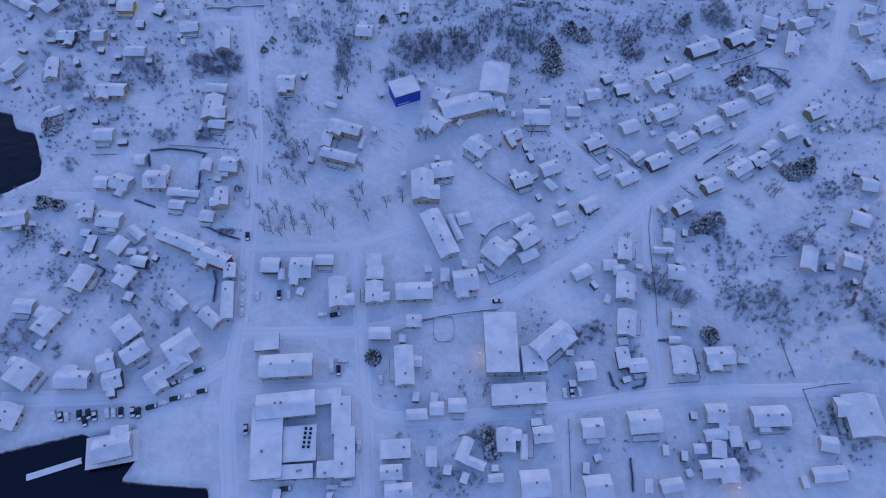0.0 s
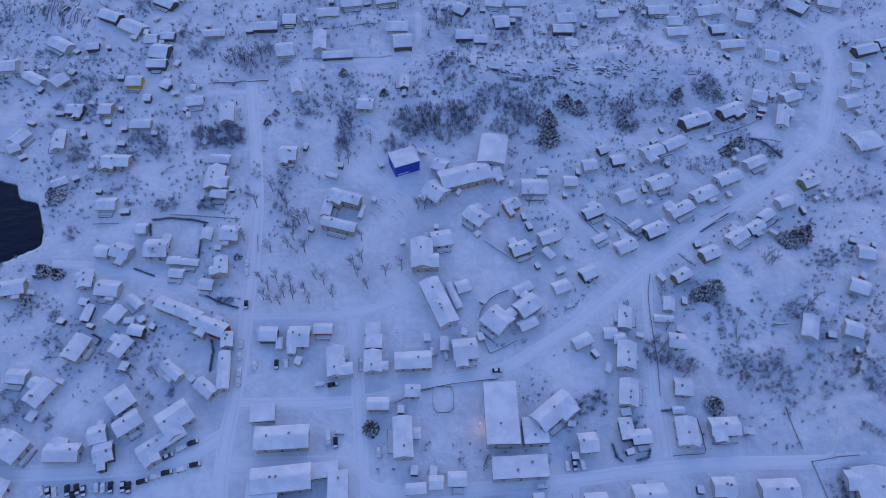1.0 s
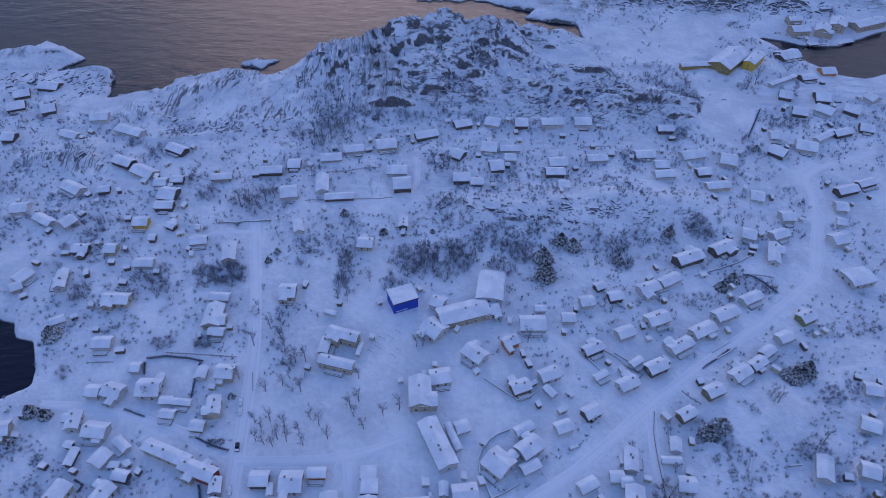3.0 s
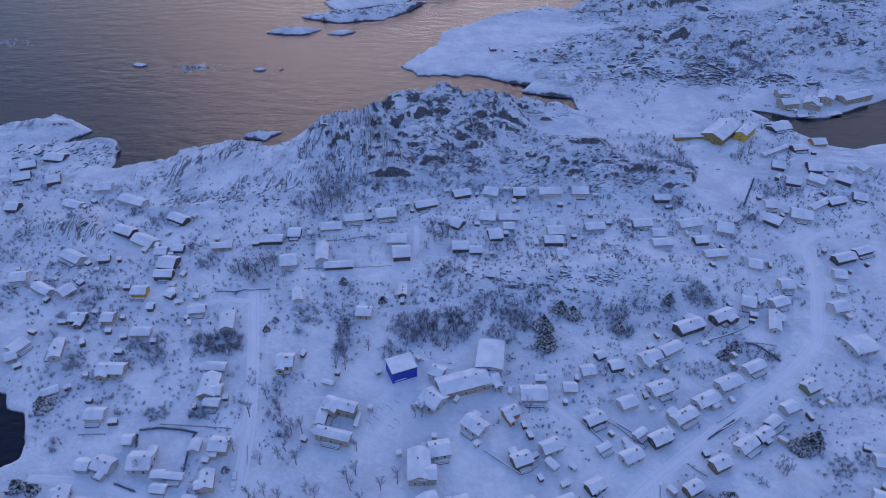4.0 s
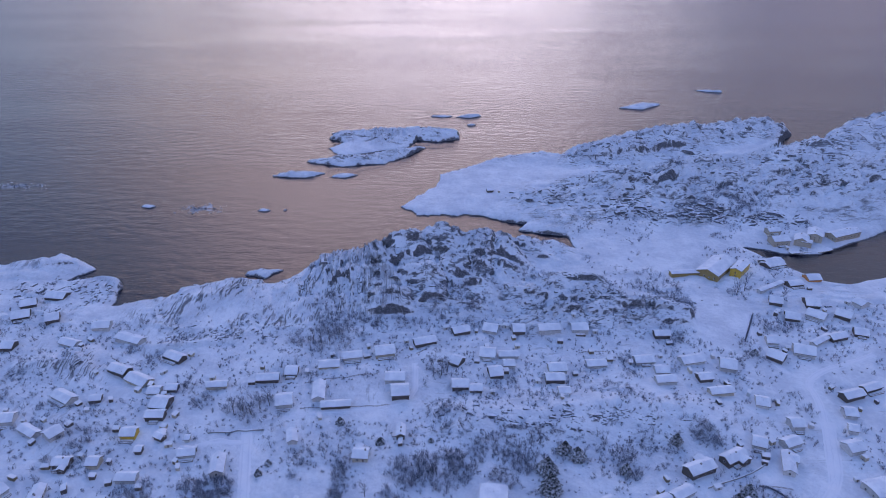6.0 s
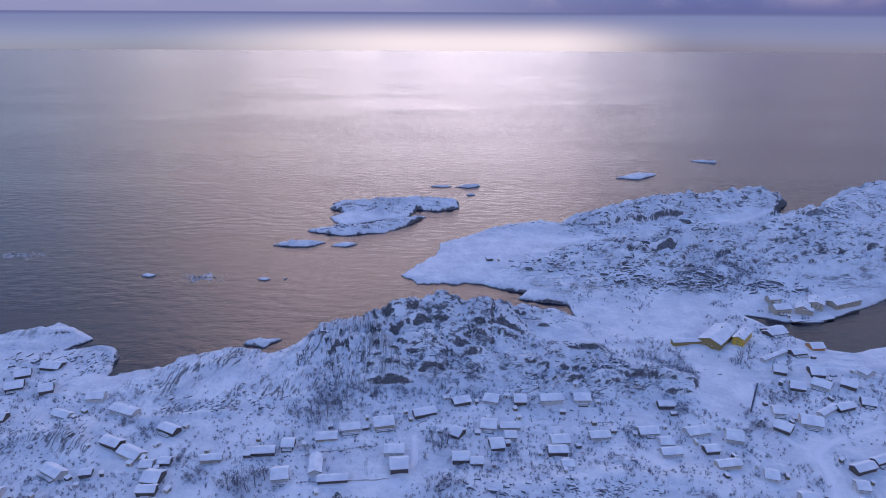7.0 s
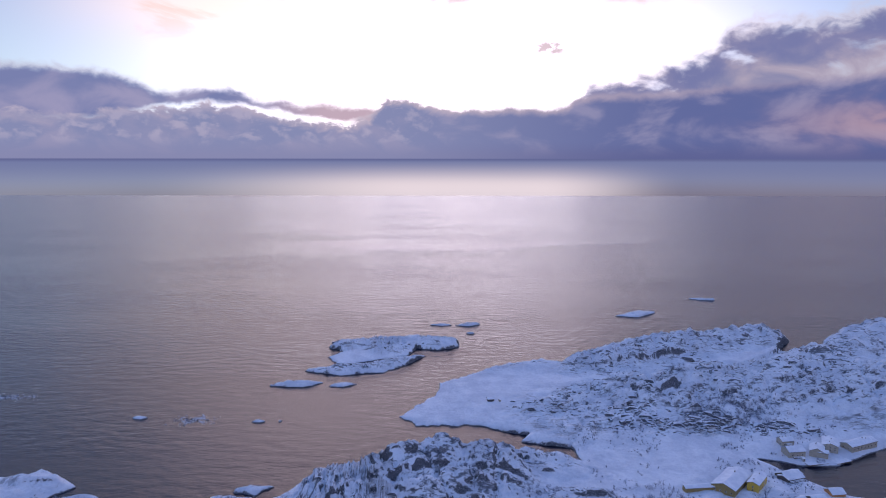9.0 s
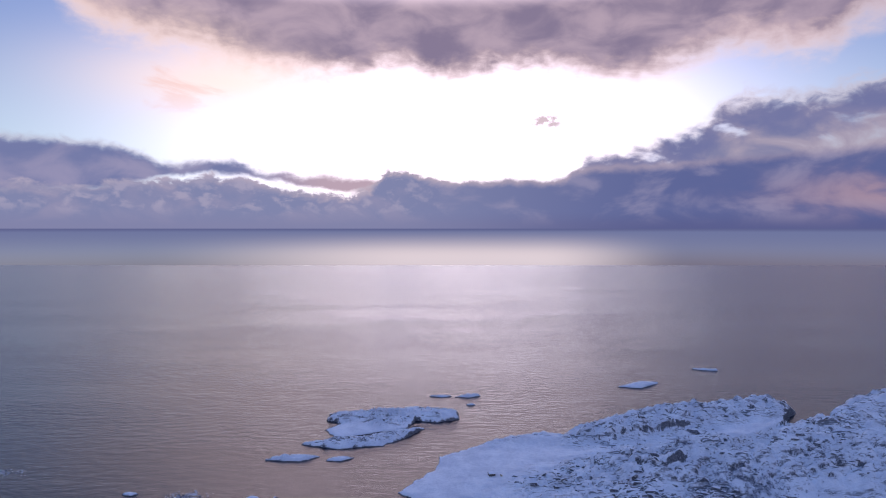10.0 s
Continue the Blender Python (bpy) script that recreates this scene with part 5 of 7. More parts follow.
DISTRICTS = [
    ("headland", HEADLAND_HUT),
    ("hillside west", HILLSIDE_WEST),
    ("hillside west", HILLSIDE_WEST_B),
    ("west harbour", WEST_HARBOUR),
    ("west harbour", WEST_HARBOUR_B),
    ("wharf street", WHARF_STREET),
    ("quay", QUAY),
    ("town hall block", TOWN_HALL_BLOCK),
    ("centre", CENTRE),
    ("round garden", ROUND_GARDEN),
    ("school", SCHOOL),
    ("terraces east", TERRACES_EAST),
    ("terraces low", TERRACES_LOW),
    ("terraces low", TERRACES_LOW_B),
    ("east street", EAST_STREET),
    ("east street", EAST_STREET_B),
    ("market", MARKET),
    ("south street", SOUTH_STREET),
    ("south east", SOUTH_EAST),
    ("north west", NORTH_WEST),
    ("north middle", NORTH_MIDDLE),
    ("north ridge", NORTH_RIDGE),
    ("north east", NORTH_EAST),
    ("east harbour", EAST_HARBOUR),
    ("boathouses", BOATHOUSES),
    ("north school", NORTH_SCHOOL),
    ("west gardens", WEST_GARDENS),
]

PLACES = {"headland": "alone on the snowy headland", "hillside west": "on the western slope", "west harbour": "by the west harbour", "wharf street": "near the wharf", "quay": "beside the quay",
          "town hall block": "round the courtyard", "centre": "near the square", "round garden": "by the walled garden", "school": "at the school yard",
          "terraces east": "along the terraced street", "terraces low": "beside the main road", "east street": "on the east street", "market": "near the market",
          "south street": "on the south street", "south east": "among southern gardens", "north west": "below the western rocks", "north middle": "below the crag",
          "north ridge": "under the ridge", "north east": "beside the snowy field", "east harbour": "near the boat harbour", "boathouses": "on the harbour shore",
          "north school": "at the snowy field", "west gardens": "among western gardens"}
rng = random.Random(4)
for district, rows in DISTRICTS:
    for row in rows:
        house(*row, rng, f"buildings of the {district}", PLACES[district])


# ---- small sheds and terraces beside the houses ----
def clear_of(x, y, r):
    """True where nothing stands within r metres."""
    for _, rows in DISTRICTS:
        for hx, hy, turn, L, W, h, code in rows:
            c, s = math.cos(radians(turn)), math.sin(radians(turn))
            u, v = (x - hx) * c + (y - hy) * s, (y - hy) * c - (x - hx) * s
            if abs(u) < L / 2 + r and abs(v) < W / 2 + r:
                return False
    for width, points in ROADS:
        for (x0, y0), (x1, y1) in zip(points, points[1:]):
            dx, dy = x1 - x0, y1 - y0
            t = max(0, min(1, ((x - x0) * dx + (y - y0) * dy) / (dx * dx + dy * dy)))
            if math.hypot(x - x0 - t * dx, y - y0 - t * dy) < width / 2 + r:
                return False
    return ground_z(x, y) > 2.2


def outhouse(x, y, turn, rng):
    L, W, h = rng.uniform(2.2, 4.6), rng.uniform(1.8, 3.0), rng.uniform(1.7, 2.3)
    thing = new("outhouse")
    thing.matrix_basis = pose(x, y, ground_z(x, y), 0, 0, turn)
    bm = bmesh.new()
    solid(bm, [(-L / 2, -W / 2, -1), (L / 2, -W / 2, -1), (L / 2, W / 2, -1), (-L / 2, W / 2, -1),
               (-L / 2, -W / 2, h), (L / 2, -W / 2, h), (L / 2, W / 2, h + 0.5), (-L / 2, W / 2, h + 0.5)], BOX)
    part("wall", bm, WALLS[rng.choice("wnnck")], thing)
    bm = bmesh.new()
    l, w = L / 2 + 0.2, W / 2 + 0.2
    solid(bm, [(-l, -w, h + 0.005), (l, -w, h + 0.005), (l, w, h + 0.555), (-l, w, h + 0.555),
               (-l + 0.1, -w + 0.1, h + 0.4), (l - 0.1, -w + 0.1, h + 0.4), (l - 0.1, w - 0.1, h + 0.95), (-l + 0.1, w - 0.1, h + 0.95)], BOX)
    part("roof_snow", bm, SNOW, thing)
    bm = bmesh.new()
    box(bm, -0.45, 0.45, -W / 2 - 0.05, -W / 2 - 0.003, 0.05, h - 0.15)
    part("door", bm, TIMBER, thing)
    return tagged(thing, "small garden outhouse with a lean-to roof under snow", "shed", "garden outhouses")


def terrace(x, y, turn, L, W):
    thing = new("terrace")
    thing.matrix_basis = pose(x, y, ground_z(x, y), 0, 0, turn)
    bm = bmesh.new()
    box(bm, -L / 2, L / 2, -W / 2, W / 2, -1.2, 0.55)
    part("deck", bm, TIMBER, thing)
    bm = bmesh.new()
    box(bm, -L / 2, L / 2, -W / 2, W / 2, 0.555, 0.85, 0, 0.15)
    part("snow", bm, SNOW, thing)
    for sx in (-1, 1):
        bm = bmesh.new()
        box(bm, sx * L / 2 - 0.07, sx * L / 2 + 0.07, -W / 2 - 0.08, -W / 2 + 0.06, -0.5, 1.6)
        part("post", bm, TIMBER, thing)
    bm = bmesh.new()
    box(bm, -L / 2 + 0.075, L / 2 - 0.075, -W / 2 - 0.07, -W / 2 + 0.05, 1.35, 1.55)
    part("rail", bm, TIMBER, thing)
    return tagged(thing, "timber house terrace with a dark rail, deep in snow", "terrace", "house terraces")


def gardens():
    rng = random.Random(23)
    placed = []
    for _, rows in DISTRICTS:
        for hx, hy, turn, L, W, h, code in rows:
            if L > 20 or L < 6.5:
                continue
            if rng.random() < 0.4 and code[1] == "g":
                side = -1 if math.cos(radians(turn)) > 0 else 1
                d = W / 2 + 0.9
                x, y = hx - math.sin(radians(turn)) * d * side, hy + math.cos(radians(turn)) * d * side
                terrace(x, y, turn, L * rng.uniform(0.4, 0.8), 2.6)
            for _ in range(2):
                a, r = rng.uniform(0, 6.283), L / 2 + rng.uniform(2.5, 7)
                x, y = hx + math.cos(a) * r, hy + math.sin(a) * r
                if rng.random() < 0.62 and clear_of(x, y, 1.6) and all(math.hypot(x - p, y - q) > 5 for p, q in placed):
                    outhouse(x, y, turn + rng.choice((0, 90)) + rng.uniform(-15, 15), rng)
                    placed.append((x, y))


# ---- town hall skylights ----
def skylight(x, y, z):
    thing = new("skylight")
    thing.matrix_basis = pose(x, y, z)
    bm = bmesh.new()
    box(bm, -0.5, 0.5, -0.5, 0.5, -0.6, 0.5)
    part("kerb", bm, DECK, thing)
    bm = bmesh.new()
    solid(bm, [(-0.45, -0.45, 0.51), (0.45, -0.45, 0.51), (0.45, 0.45, 0.51), (-0.45, 0.45, 0.51), (0, 0, 0.8)], [(0, 1, 4), (1, 2, 4), (2, 3, 4), (3, 0, 4), (3, 2, 1, 0)])
    part("dome", bm, GLASS, thing, "dark glazed dome")
    return tagged(thing, "dark glazed roof light on a snowy flat roof", "skylight", "roof lights of the town hall")


for i in range(2):
    for j in range(5):
        skylight(-51.9 + i * 1.9 + j * 0.05, 64.8 + j * 1.75, ground_z(-52, 66) + 3.4)


# ---- roads, fences, walls, hedges ----
CARS_A = [
    (-120, 78.3, -76, "d"), (-122.3, 78.5, -76, "s"), (-126.9, 78.2, -76, "d"), (-129.8, 78.2, -75, "w"), (-132.3, 78.1, -75, "w"), (-136.9, 76.7, -73, "s"),
    (-139.7, 77.3, -66, "d"), (-140.3, 74.4, -70, "d"), (-143.2, 76.8, -72, "d"), (-147.9, 76.1, -69, "w"), (-150.3, 76, -69, "s"), (-153.2, 76.6, -60, "w"),
    (-115.3, 80.7, 17, "d"), (-110.6, 82.5, 14, "w"), (-106.4, 84.1, 14, "d"), (-100.9, 85.3, 17, "w"), (-95.9, 87.2, 14, "d"), (-107.5, 90.5, 29, "s"),
    (-103, 93.6, 29, "w"), (-98.7, 96, 23, "d"), (-87.9, 140.3, -79, "w"), (-87.3, 134.7, -79, "w"), (-86.2, 127, -79, "w"), (-85.7, 122.4, -79, "w"),
    (-89.3, 160.4, -81, "d"), (-93.1, 184, -81, "w"), (-92.3, 178.6, -81, "w"), (-70.9, 130.9, -82, "d"), (-66.7, 131.5, -83, "w"), (-80.1, 130.4, -81, "w"),
]
CARS_B = [
    (-45.6, 121.9, 12, "d"), (-51.2, 122, 10, "w"), (-44.8, 98.7, -83, "v"), (-41.8, 96.8, -83, "d"), (-40.6, 101.2, 1, "w"), (-76, 72, -79, "s"),
    (-57.4, 49.9, 6, "d"), (-40.1, 50.7, 1, "w"), (-34.7, 52, 4, "w"), (-31.1, 66.7, -84, "w"), (24.3, 129.4, 4, "s"), (-24.2, 93.2, -87, "w"),
    (50.4, 88.8, -85, "w"), (53.4, 88.9, -85, "s"), (56.6, 89.4, -80, "w"), (-41.4, 135.6, -83, "w"), (-34.4, 132.1, -86, "w"), (-3.9, 138.2, -84, "w"),
    (2.1, 136.4, -80, "w"), (39.8, 80.5, 6, "w"), (9.4, 72, 11, "w"), (58.9, 162.4, 23, "w"), (69.6, 176.6, 43, "s"),
]
FENCES_A = [
    (1.0, [(-3.1, 121.6), (4.7, 121.7), (5.7, 118.3), (5.5, 111.8), (3.6, 110.2), (-1.9, 110.1), (-3.2, 112.9), (-3.1, 121.6)]),
    (1.1, [(143.6, 114.4), (144.1, 105.0), (145.6, 95.1)]),
    (1.1, [(98.6, 181.0), (95.7, 169.8), (94.7, 157.6), (93.9, 134.5), (92.3, 118.3)]),
    (1.0, [(93.2, 93.3), (106.6, 94.5), (106.3, 103.3), (105.8, 109.5)]),
    (1.1, [(114.2, 192.5), (118.1, 187.3), (122.7, 183.6)]),
    (1.0, [(78.5, 219.5), (85.7, 213.7), (92.6, 205.4), (98.2, 202.0)]),
    (1.0, [(147.4, 91.7), (148.5, 84.8), (149.7, 75.3)]),
]
FENCES_B = [
    (1.0, [(147.4, 91.7), (156.4, 92.9), (167.3, 93.5)]),
    (1.0, [(51.2, 78.1), (50.6, 65.3), (49.7, 48.5)]),
    (1.0, [(-89.2, 361.3), (-69.5, 367.0), (-41.6, 372.8)]),
    (1.0, [(-87.3, 336.1), (-58.8, 336.6), (-30.5, 338.8)]),
    (1.0, [(95.3, 397.8), (107.7, 401.3), (119.1, 399.6)]),
    (1.0, [(-19.2, 113.9), (-8.6, 119.4), (-3.1, 120.8)]),
    (1.0, [(-173.4, 205.9), (-158.8, 206.3)]),
    (1.0, [(-136.5, 212.5), (-119.4, 211.4), (-99.7, 210.2)]),
    (1.0, [(170.9, 273.1), (187.2, 270.4)]),
]
FENCES_C = [
    (1.0, [(98.3, 202.7), (86.0, 192.3)]),
    (1.0, [(-91.1, 200.4), (-88.5, 188.7)]),
    (1.0, [(-225.4, 386.5), (-208.2, 374.6), (-201.9, 371.7)]),
    (1.0, [(-18.2, 396.1), (-10.5, 400.6)]),
]
GARDEN_WALLS_A = [
    (0.8, [(16.9, 148.0), (16.5, 156.2), (18.1, 160.8), (21.4, 165.4), (25.3, 168.5), (32.0, 171.5)]),
    (0.8, [(18.4, 147.4), (20.1, 141.6), (21.5, 137.9), (27.1, 140.5), (34.3, 145.2)]),
    (0.9, [(-9.4, 120.2), (4.7, 123.3), (16.9, 125.0), (25.2, 125.9)]),
    (1.0, [(135.7, 211.6), (144.1, 217.0), (149.2, 220.9)]),
    (0.8, [(135.9, 158.1), (133.0, 152.3), (130.9, 145.1)]),
    (0.8, [(150.1, 153.6), (157.9, 154.5)]),
    (0.7, [(69.1, 217.0), (77.0, 205.9), (80.2, 201.8)]),
    (0.7, [(86.5, 215.9), (98.6, 205.3)]),
    (0.6, [(135.4, 216.5), (147.2, 224.6)]),
]
GARDEN_WALLS_B = [
    (0.7, [(103.8, 174.8), (101.4, 163.9)]),
    (0.8, [(141.3, 271.2), (168.2, 282.2), (179.6, 289.2)]),
    (0.7, [(124.4, 260.5), (108.1, 252.7)]),
    (0.7, [(90.8, 258.5), (96.0, 246.2)]),
    (0.6, [(20.6, 199.2), (36.6, 186.3), (45.0, 191.5)]),
    (0.9, [(-104.8, 315.8), (-121.5, 314.0), (-137.9, 311.6)]),
]
HEDGES_A = [
    (1.6, [(-144.6, 208.7), (-136.1, 210.4), (-124.6, 209.1), (-117.1, 207.6)]),
    (1.6, [(-145.2, 206.2), (-143.0, 199.3)]),
    (1.4, [(-118.0, 206.5), (-118.1, 198.3), (-116.9, 186.6)]),
    (1.5, [(-108.5, 165.1), (-100.8, 161.3), (-92.8, 158.8)]),
    (1.2, [(-145.4, 179.4), (-135.2, 175.7)]),
    (1.4, [(-101.2, 142.3), (-99.2, 136.7), (-98.9, 127.1)]),
    (1.4, [(-154.0, 144.2), (-149.6, 141.9), (-150.9, 138.5)]),
    (1.5, [(73.7, 63.1), (73.7, 57.2), (73.3, 51.0)]),
    (1.3, [(69.5, 97.7), (70.5, 92.4), (72.8, 90.5)]),
]
HEDGES_B = [
    (1.3, [(78.4, 91.1), (83.2, 92.6), (84.2, 96.0)]),
    (1.3, [(91.9, 112.1), (100.4, 113.2)]),
    (1.6, [(238.8, 451.6), (226.8, 429.8), (217.3, 412.8)]),
    (1.3, [(144.4, 218.5), (135.7, 211.6), (127.8, 206.2)]),
    (1.4, [(169.4, 273.1), (175.0, 271.0), (179.7, 264.9), (183.8, 259.1)]),
]
ROADS_A = [
    (8, [(-78.2, 46.8), (-84.6, 76.5), (-86.3, 97.5), (-85.8, 117.9), (-87.3, 145.4), (-89.9, 172.7), (-92.4, 209.1), (-100.8, 254.2), (-110.6, 296.8), (-115.3, 317.9)]),
    (7, [(-83.6, 87.0), (-50.1, 89.1), (-31.8, 88.9), (-27.5, 76.4), (16.2, 79.2), (50.2, 82.7), (84.9, 88.3), (119.9, 91.4), (180.4, 92.0)]),
    (7, [(-26.5, 47.4), (-29.1, 77.3), (-33.0, 106.0), (-37.9, 143.5), (-39.8, 155.1)]),
    (7, [(-86.1, 112.7), (-33.6, 113.7), (-5.1, 123.4), (26.7, 129.2), (42.1, 140.5), (60.8, 152.6), (80.7, 170.2), (97.3, 185.2), (146.6, 221.6), (181.8, 248.3), (212.1, 273.6), (224.3, 301.2), (234.3, 327.5)]),
    (6, [(97.8, 185.2), (93.7, 157.6), (91.4, 123.6), (90.3, 90.8)]),
    (6, [(-87.6, 158.7), (-127.9, 172.5), (-156.2, 180.1), (-186.8, 182.4)]),
    (8, [(-176.4, 82.4), (-131.8, 84.7), (-102.7, 87.8), (-86.8, 100.0)]),
    (5, [(97.3, 185.2), (78.7, 200.7), (58.4, 225.2), (41.8, 237.9)]),
    (5, [(52.4, 82.0), (49.7, 65.3), (48.8, 48.5)]),
]
ROADS_B = [
    (6, [(-87.9, 154.1), (-41.8, 155.1), (-11.4, 167.8)]),
    (5, [(-111.2, 305.1), (-129.6, 305.9), (-144.3, 296.6)]),
    (5, [(-110.1, 326.1), (-79.5, 332.2), (-16.3, 339.4), (-18.6, 385.9)]),
    (6, [(206.9, 267.8), (238.5, 344.3), (238.3, 371.3), (303.0, 398.6)]),
    (5, [(232.0, 374.7), (221.8, 401.3), (234.4, 453.4)]),
]
CARS = CARS_A + CARS_B
FENCES = FENCES_A + FENCES_B + FENCES_C
GARDEN_WALLS = GARDEN_WALLS_A + GARDEN_WALLS_B
HEDGES = HEDGES_A + HEDGES_B
ROADS = ROADS_A + ROADS_B



def along(points, step):
    """Points at even steps along a line, each with its direction."""
    out, carry = [], 0.0
    for (x0, y0), (x1, y1) in zip(points, points[1:]):
        length = math.hypot(x1 - x0, y1 - y0)
        d = carry
        while d < length:
            out.append((x0 + (x1 - x0) * d / length, y0 + (y1 - y0) * d / length, math.atan2(y1 - y0, x1 - x0)))
            d += step
        carry = d - length
    return out


def rounded(points, times=2):
    """Cuts the corners of a line."""
    for _ in range(times):
        out = [points[0]]
        for (x0, y0), (x1, y1) in zip(points, points[1:]):
            out += [(x0 * 0.75 + x1 * 0.25, y0 * 0.75 + y1 * 0.25), (x0 * 0.25 + x1 * 0.75, y0 * 0.25 + y1 * 0.75)]
        points = out + [points[-1]]
    return points


ROAD, n, b = material("ploughed_snow_road", 0.7)
across = n.add("ShaderNodeAttribute")
across.attribute_name = "across"
pos = n.add("ShaderNodeNewGeometry").outputs["Position"]
mess = n.noise(pos, 0.5, 4)
off = n.math("ABSOLUTE", n.math("SUBTRACT", n.math("ABSOLUTE", across.outputs["Fac"]), n.math("ADD", 0.3, n.math("MULTIPLY", mess, 0.25))))
rut = n.math("MULTIPLY", n.step(off, 0.16, 0.0), n.step(n.noise(pos, 0.06, 3), 0.35, 0.6, 0.15, 1.0))
n.link(n.mix(rut, n.mix(mess, (0.74, 0.77, 0.85), (0.84, 0.86, 0.92)), (0.71, 0.74, 0.82)), b.inputs["Base Color"])
bumped(n, b, mess, 0.4, 0.15)


def road(width, points):
    line = along(rounded(points), 3.0)
    cols = 7
    pts, share = [], []
    for x, y, d in line:
        for k in range(cols):
            s = (k / (cols - 1) - 0.5) * 2
            pts.append((x - math.sin(d) * s * width / 2, y + math.cos(d) * s * width / 2))
            share.append(s)
    p = np.array(pts)
    z = ground(p[:, 0], p[:, 1])[0] + 0.16 - 0.4 * (np.abs(np.array(share)) > 0.99)
    i = (np.arange(len(line) - 1)[:, None] * cols + np.arange(cols - 1)[None, :]).ravel()
    me = bpy.data.meshes.new("road")
    me.from_pydata(np.column_stack([p, z]), [], np.stack([i, i + cols, i + cols + 1, i + 1], -1)[:, ::-1])
    me.attributes.new("across", "FLOAT", "POINT").data.foreach_set("value", np.array(share, np.float32))
    me.shade_smooth()
    return tagged(mesh_part("road", me, ROAD), "ploughed street with packed snow and wheel ruts", "road", kind="structure")


for width, points in ROADS:
    road(width, points)
gardens()


def fence(high, points):
    thing = new("fence")
    posts = along(points, 2.5)
    thing.matrix_basis = pose(posts[0][0], posts[0][1], ground_z(*posts[0][:2]))
    ox, oy, oz = thing.matrix_basis.translation
    here = [Vector((x - ox, y - oy, ground_z(x, y) - oz)) for x, y, d in posts]
    for p in here:
        bm = bmesh.new()
        box(bm, p.x - 0.09, p.x + 0.09, p.y - 0.09, p.y + 0.09, p.z - 0.5, p.z + high, 0, 0.02)
        part("post", bm, TIMBER, thing)
    for k in (0.45, 0.9):
        bm = bmesh.new()
        rings = []
        for i, p in enumerate(here):
            ahead = (here[min(i + 1, len(here) - 1)] - here[max(i - 1, 0)]).normalized()
            s = Vector((-ahead.y, ahead.x, 0)) * 0.05
            c = p + Vector((0, 0, high * k))
            rings.append([bm.verts.new(c + q) for q in (s - Vector((0, 0, 0.06)), -s - Vector((0, 0, 0.06)), -s + Vector((0, 0, 0.06)), s + Vector((0, 0, 0.06)))])
        for r0, r1 in zip(rings, rings[1:]):
            for i in range(4):
                bm.faces.new((r0[i], r0[(i + 1) % 4], r1[(i + 1) % 4], r1[i]))
        part("rail", bm, TIMBER, thing)
    return tagged(thing, "dark weathered timber fence standing in snow", "fence", "garden fences")


def garden_wall(high, points):
    bm, cap = bmesh.new(), bmesh.new()
    line = along(points, 2.0)
    thing = new("garden_wall")
    thing.matrix_basis = pose(line[0][0], line[0][1], ground_z(*line[0][:2]))
    ox, oy, oz = thing.matrix_basis.translation
    for (x0, y0, d0), (x1, y1, d1) in zip(line, line[1:]):
        d = math.atan2(y1 - y0, x1 - x0)
        sx, sy = -math.sin(d) * 0.22, math.cos(d) * 0.22
        z0, z1 = ground_z(x0, y0) - oz, ground_z(x1, y1) - oz
        foot = [(x0 - ox - sx, y0 - oy - sy), (x1 - ox - sx, y1 - oy - sy), (x1 - ox + sx, y1 - oy + sy), (x0 - ox + sx, y0 - oy + sy)]
        zs = (z0, z1, z1, z0)
        solid(bm, [(*p, q - 0.6) for p, q in zip(foot, zs)] + [(*p, q + high) for p, q in zip(foot, zs)], BOX)
        solid(cap, [(*p, q + high + 0.005) for p, q in zip(foot, zs)] + [(*p, q + high + 0.2) for p, q in zip(foot, zs)], BOX)
    part("masonry", bm, CONCRETE, thing)
    part("coping_snow", cap, SNOW, thing)
    return tagged(thing, "low grey garden wall capped with snow", "wall", "garden walls")


for high, points in FENCES:
    fence(high, points)
for high, points in GARDEN_WALLS:
    garden_wall(high, points)


# ---- thickets, hedges and scattered shrubs ----
THICKETS_A = [
    (-142, 267, 34, 9, 130, 4), (-121, 269, 13, 9, 60, 4), (-161, 256, 13, 10, 40, 3.5), (-141, 220, 6, 7, 30, 3), (-196, 253, 6, 9, 30, 4), (-187, 238, 6, 10, 30, 4),
    (-216, 280, 6, 16, 30, 3.5), (-193, 283, 15, 11, 25, 2.5), (-160, 227, 14, 8, 25, 2.5), (-136, 241, 11, 16, 25, 2.5), (-118, 219, 7, 6, 22, 4), (-55, 274, 5, 19, 60, 4.5),
    (-15, 282, 15, 13, 90, 5), (0, 281, 15, 15, 90, 5), (19, 290, 17, 13, 70, 4), (38, 284, 13, 14, 70, 5),
]
THICKETS_B = [
    (-27, 263, 8, 7, 25, 4), (48, 295, 19, 13, 60, 4), (95, 297, 20, 11, 60, 3.5), (122, 304, 20, 12, 50, 3), (154, 312, 9, 12, 50, 4), (102, 286, 10, 9, 40, 4),
    (13, 303, 58, 16, 120, 3), (-78, 287, 9, 13, 40, 3.5), (-64, 302, 19, 18, 50, 3), (-83, 231, 4, 15, 20, 3), (-99, 234, 3, 23, 14, 3), (163, 129, 26, 15, 75, 3.5),
    (178, 146, 14, 12, 34, 3.5), (147, 117, 12, 8, 22, 3), (128, 135, 8, 13, 60, 3), (128, 158, 11, 12, 40, 2.5),
]
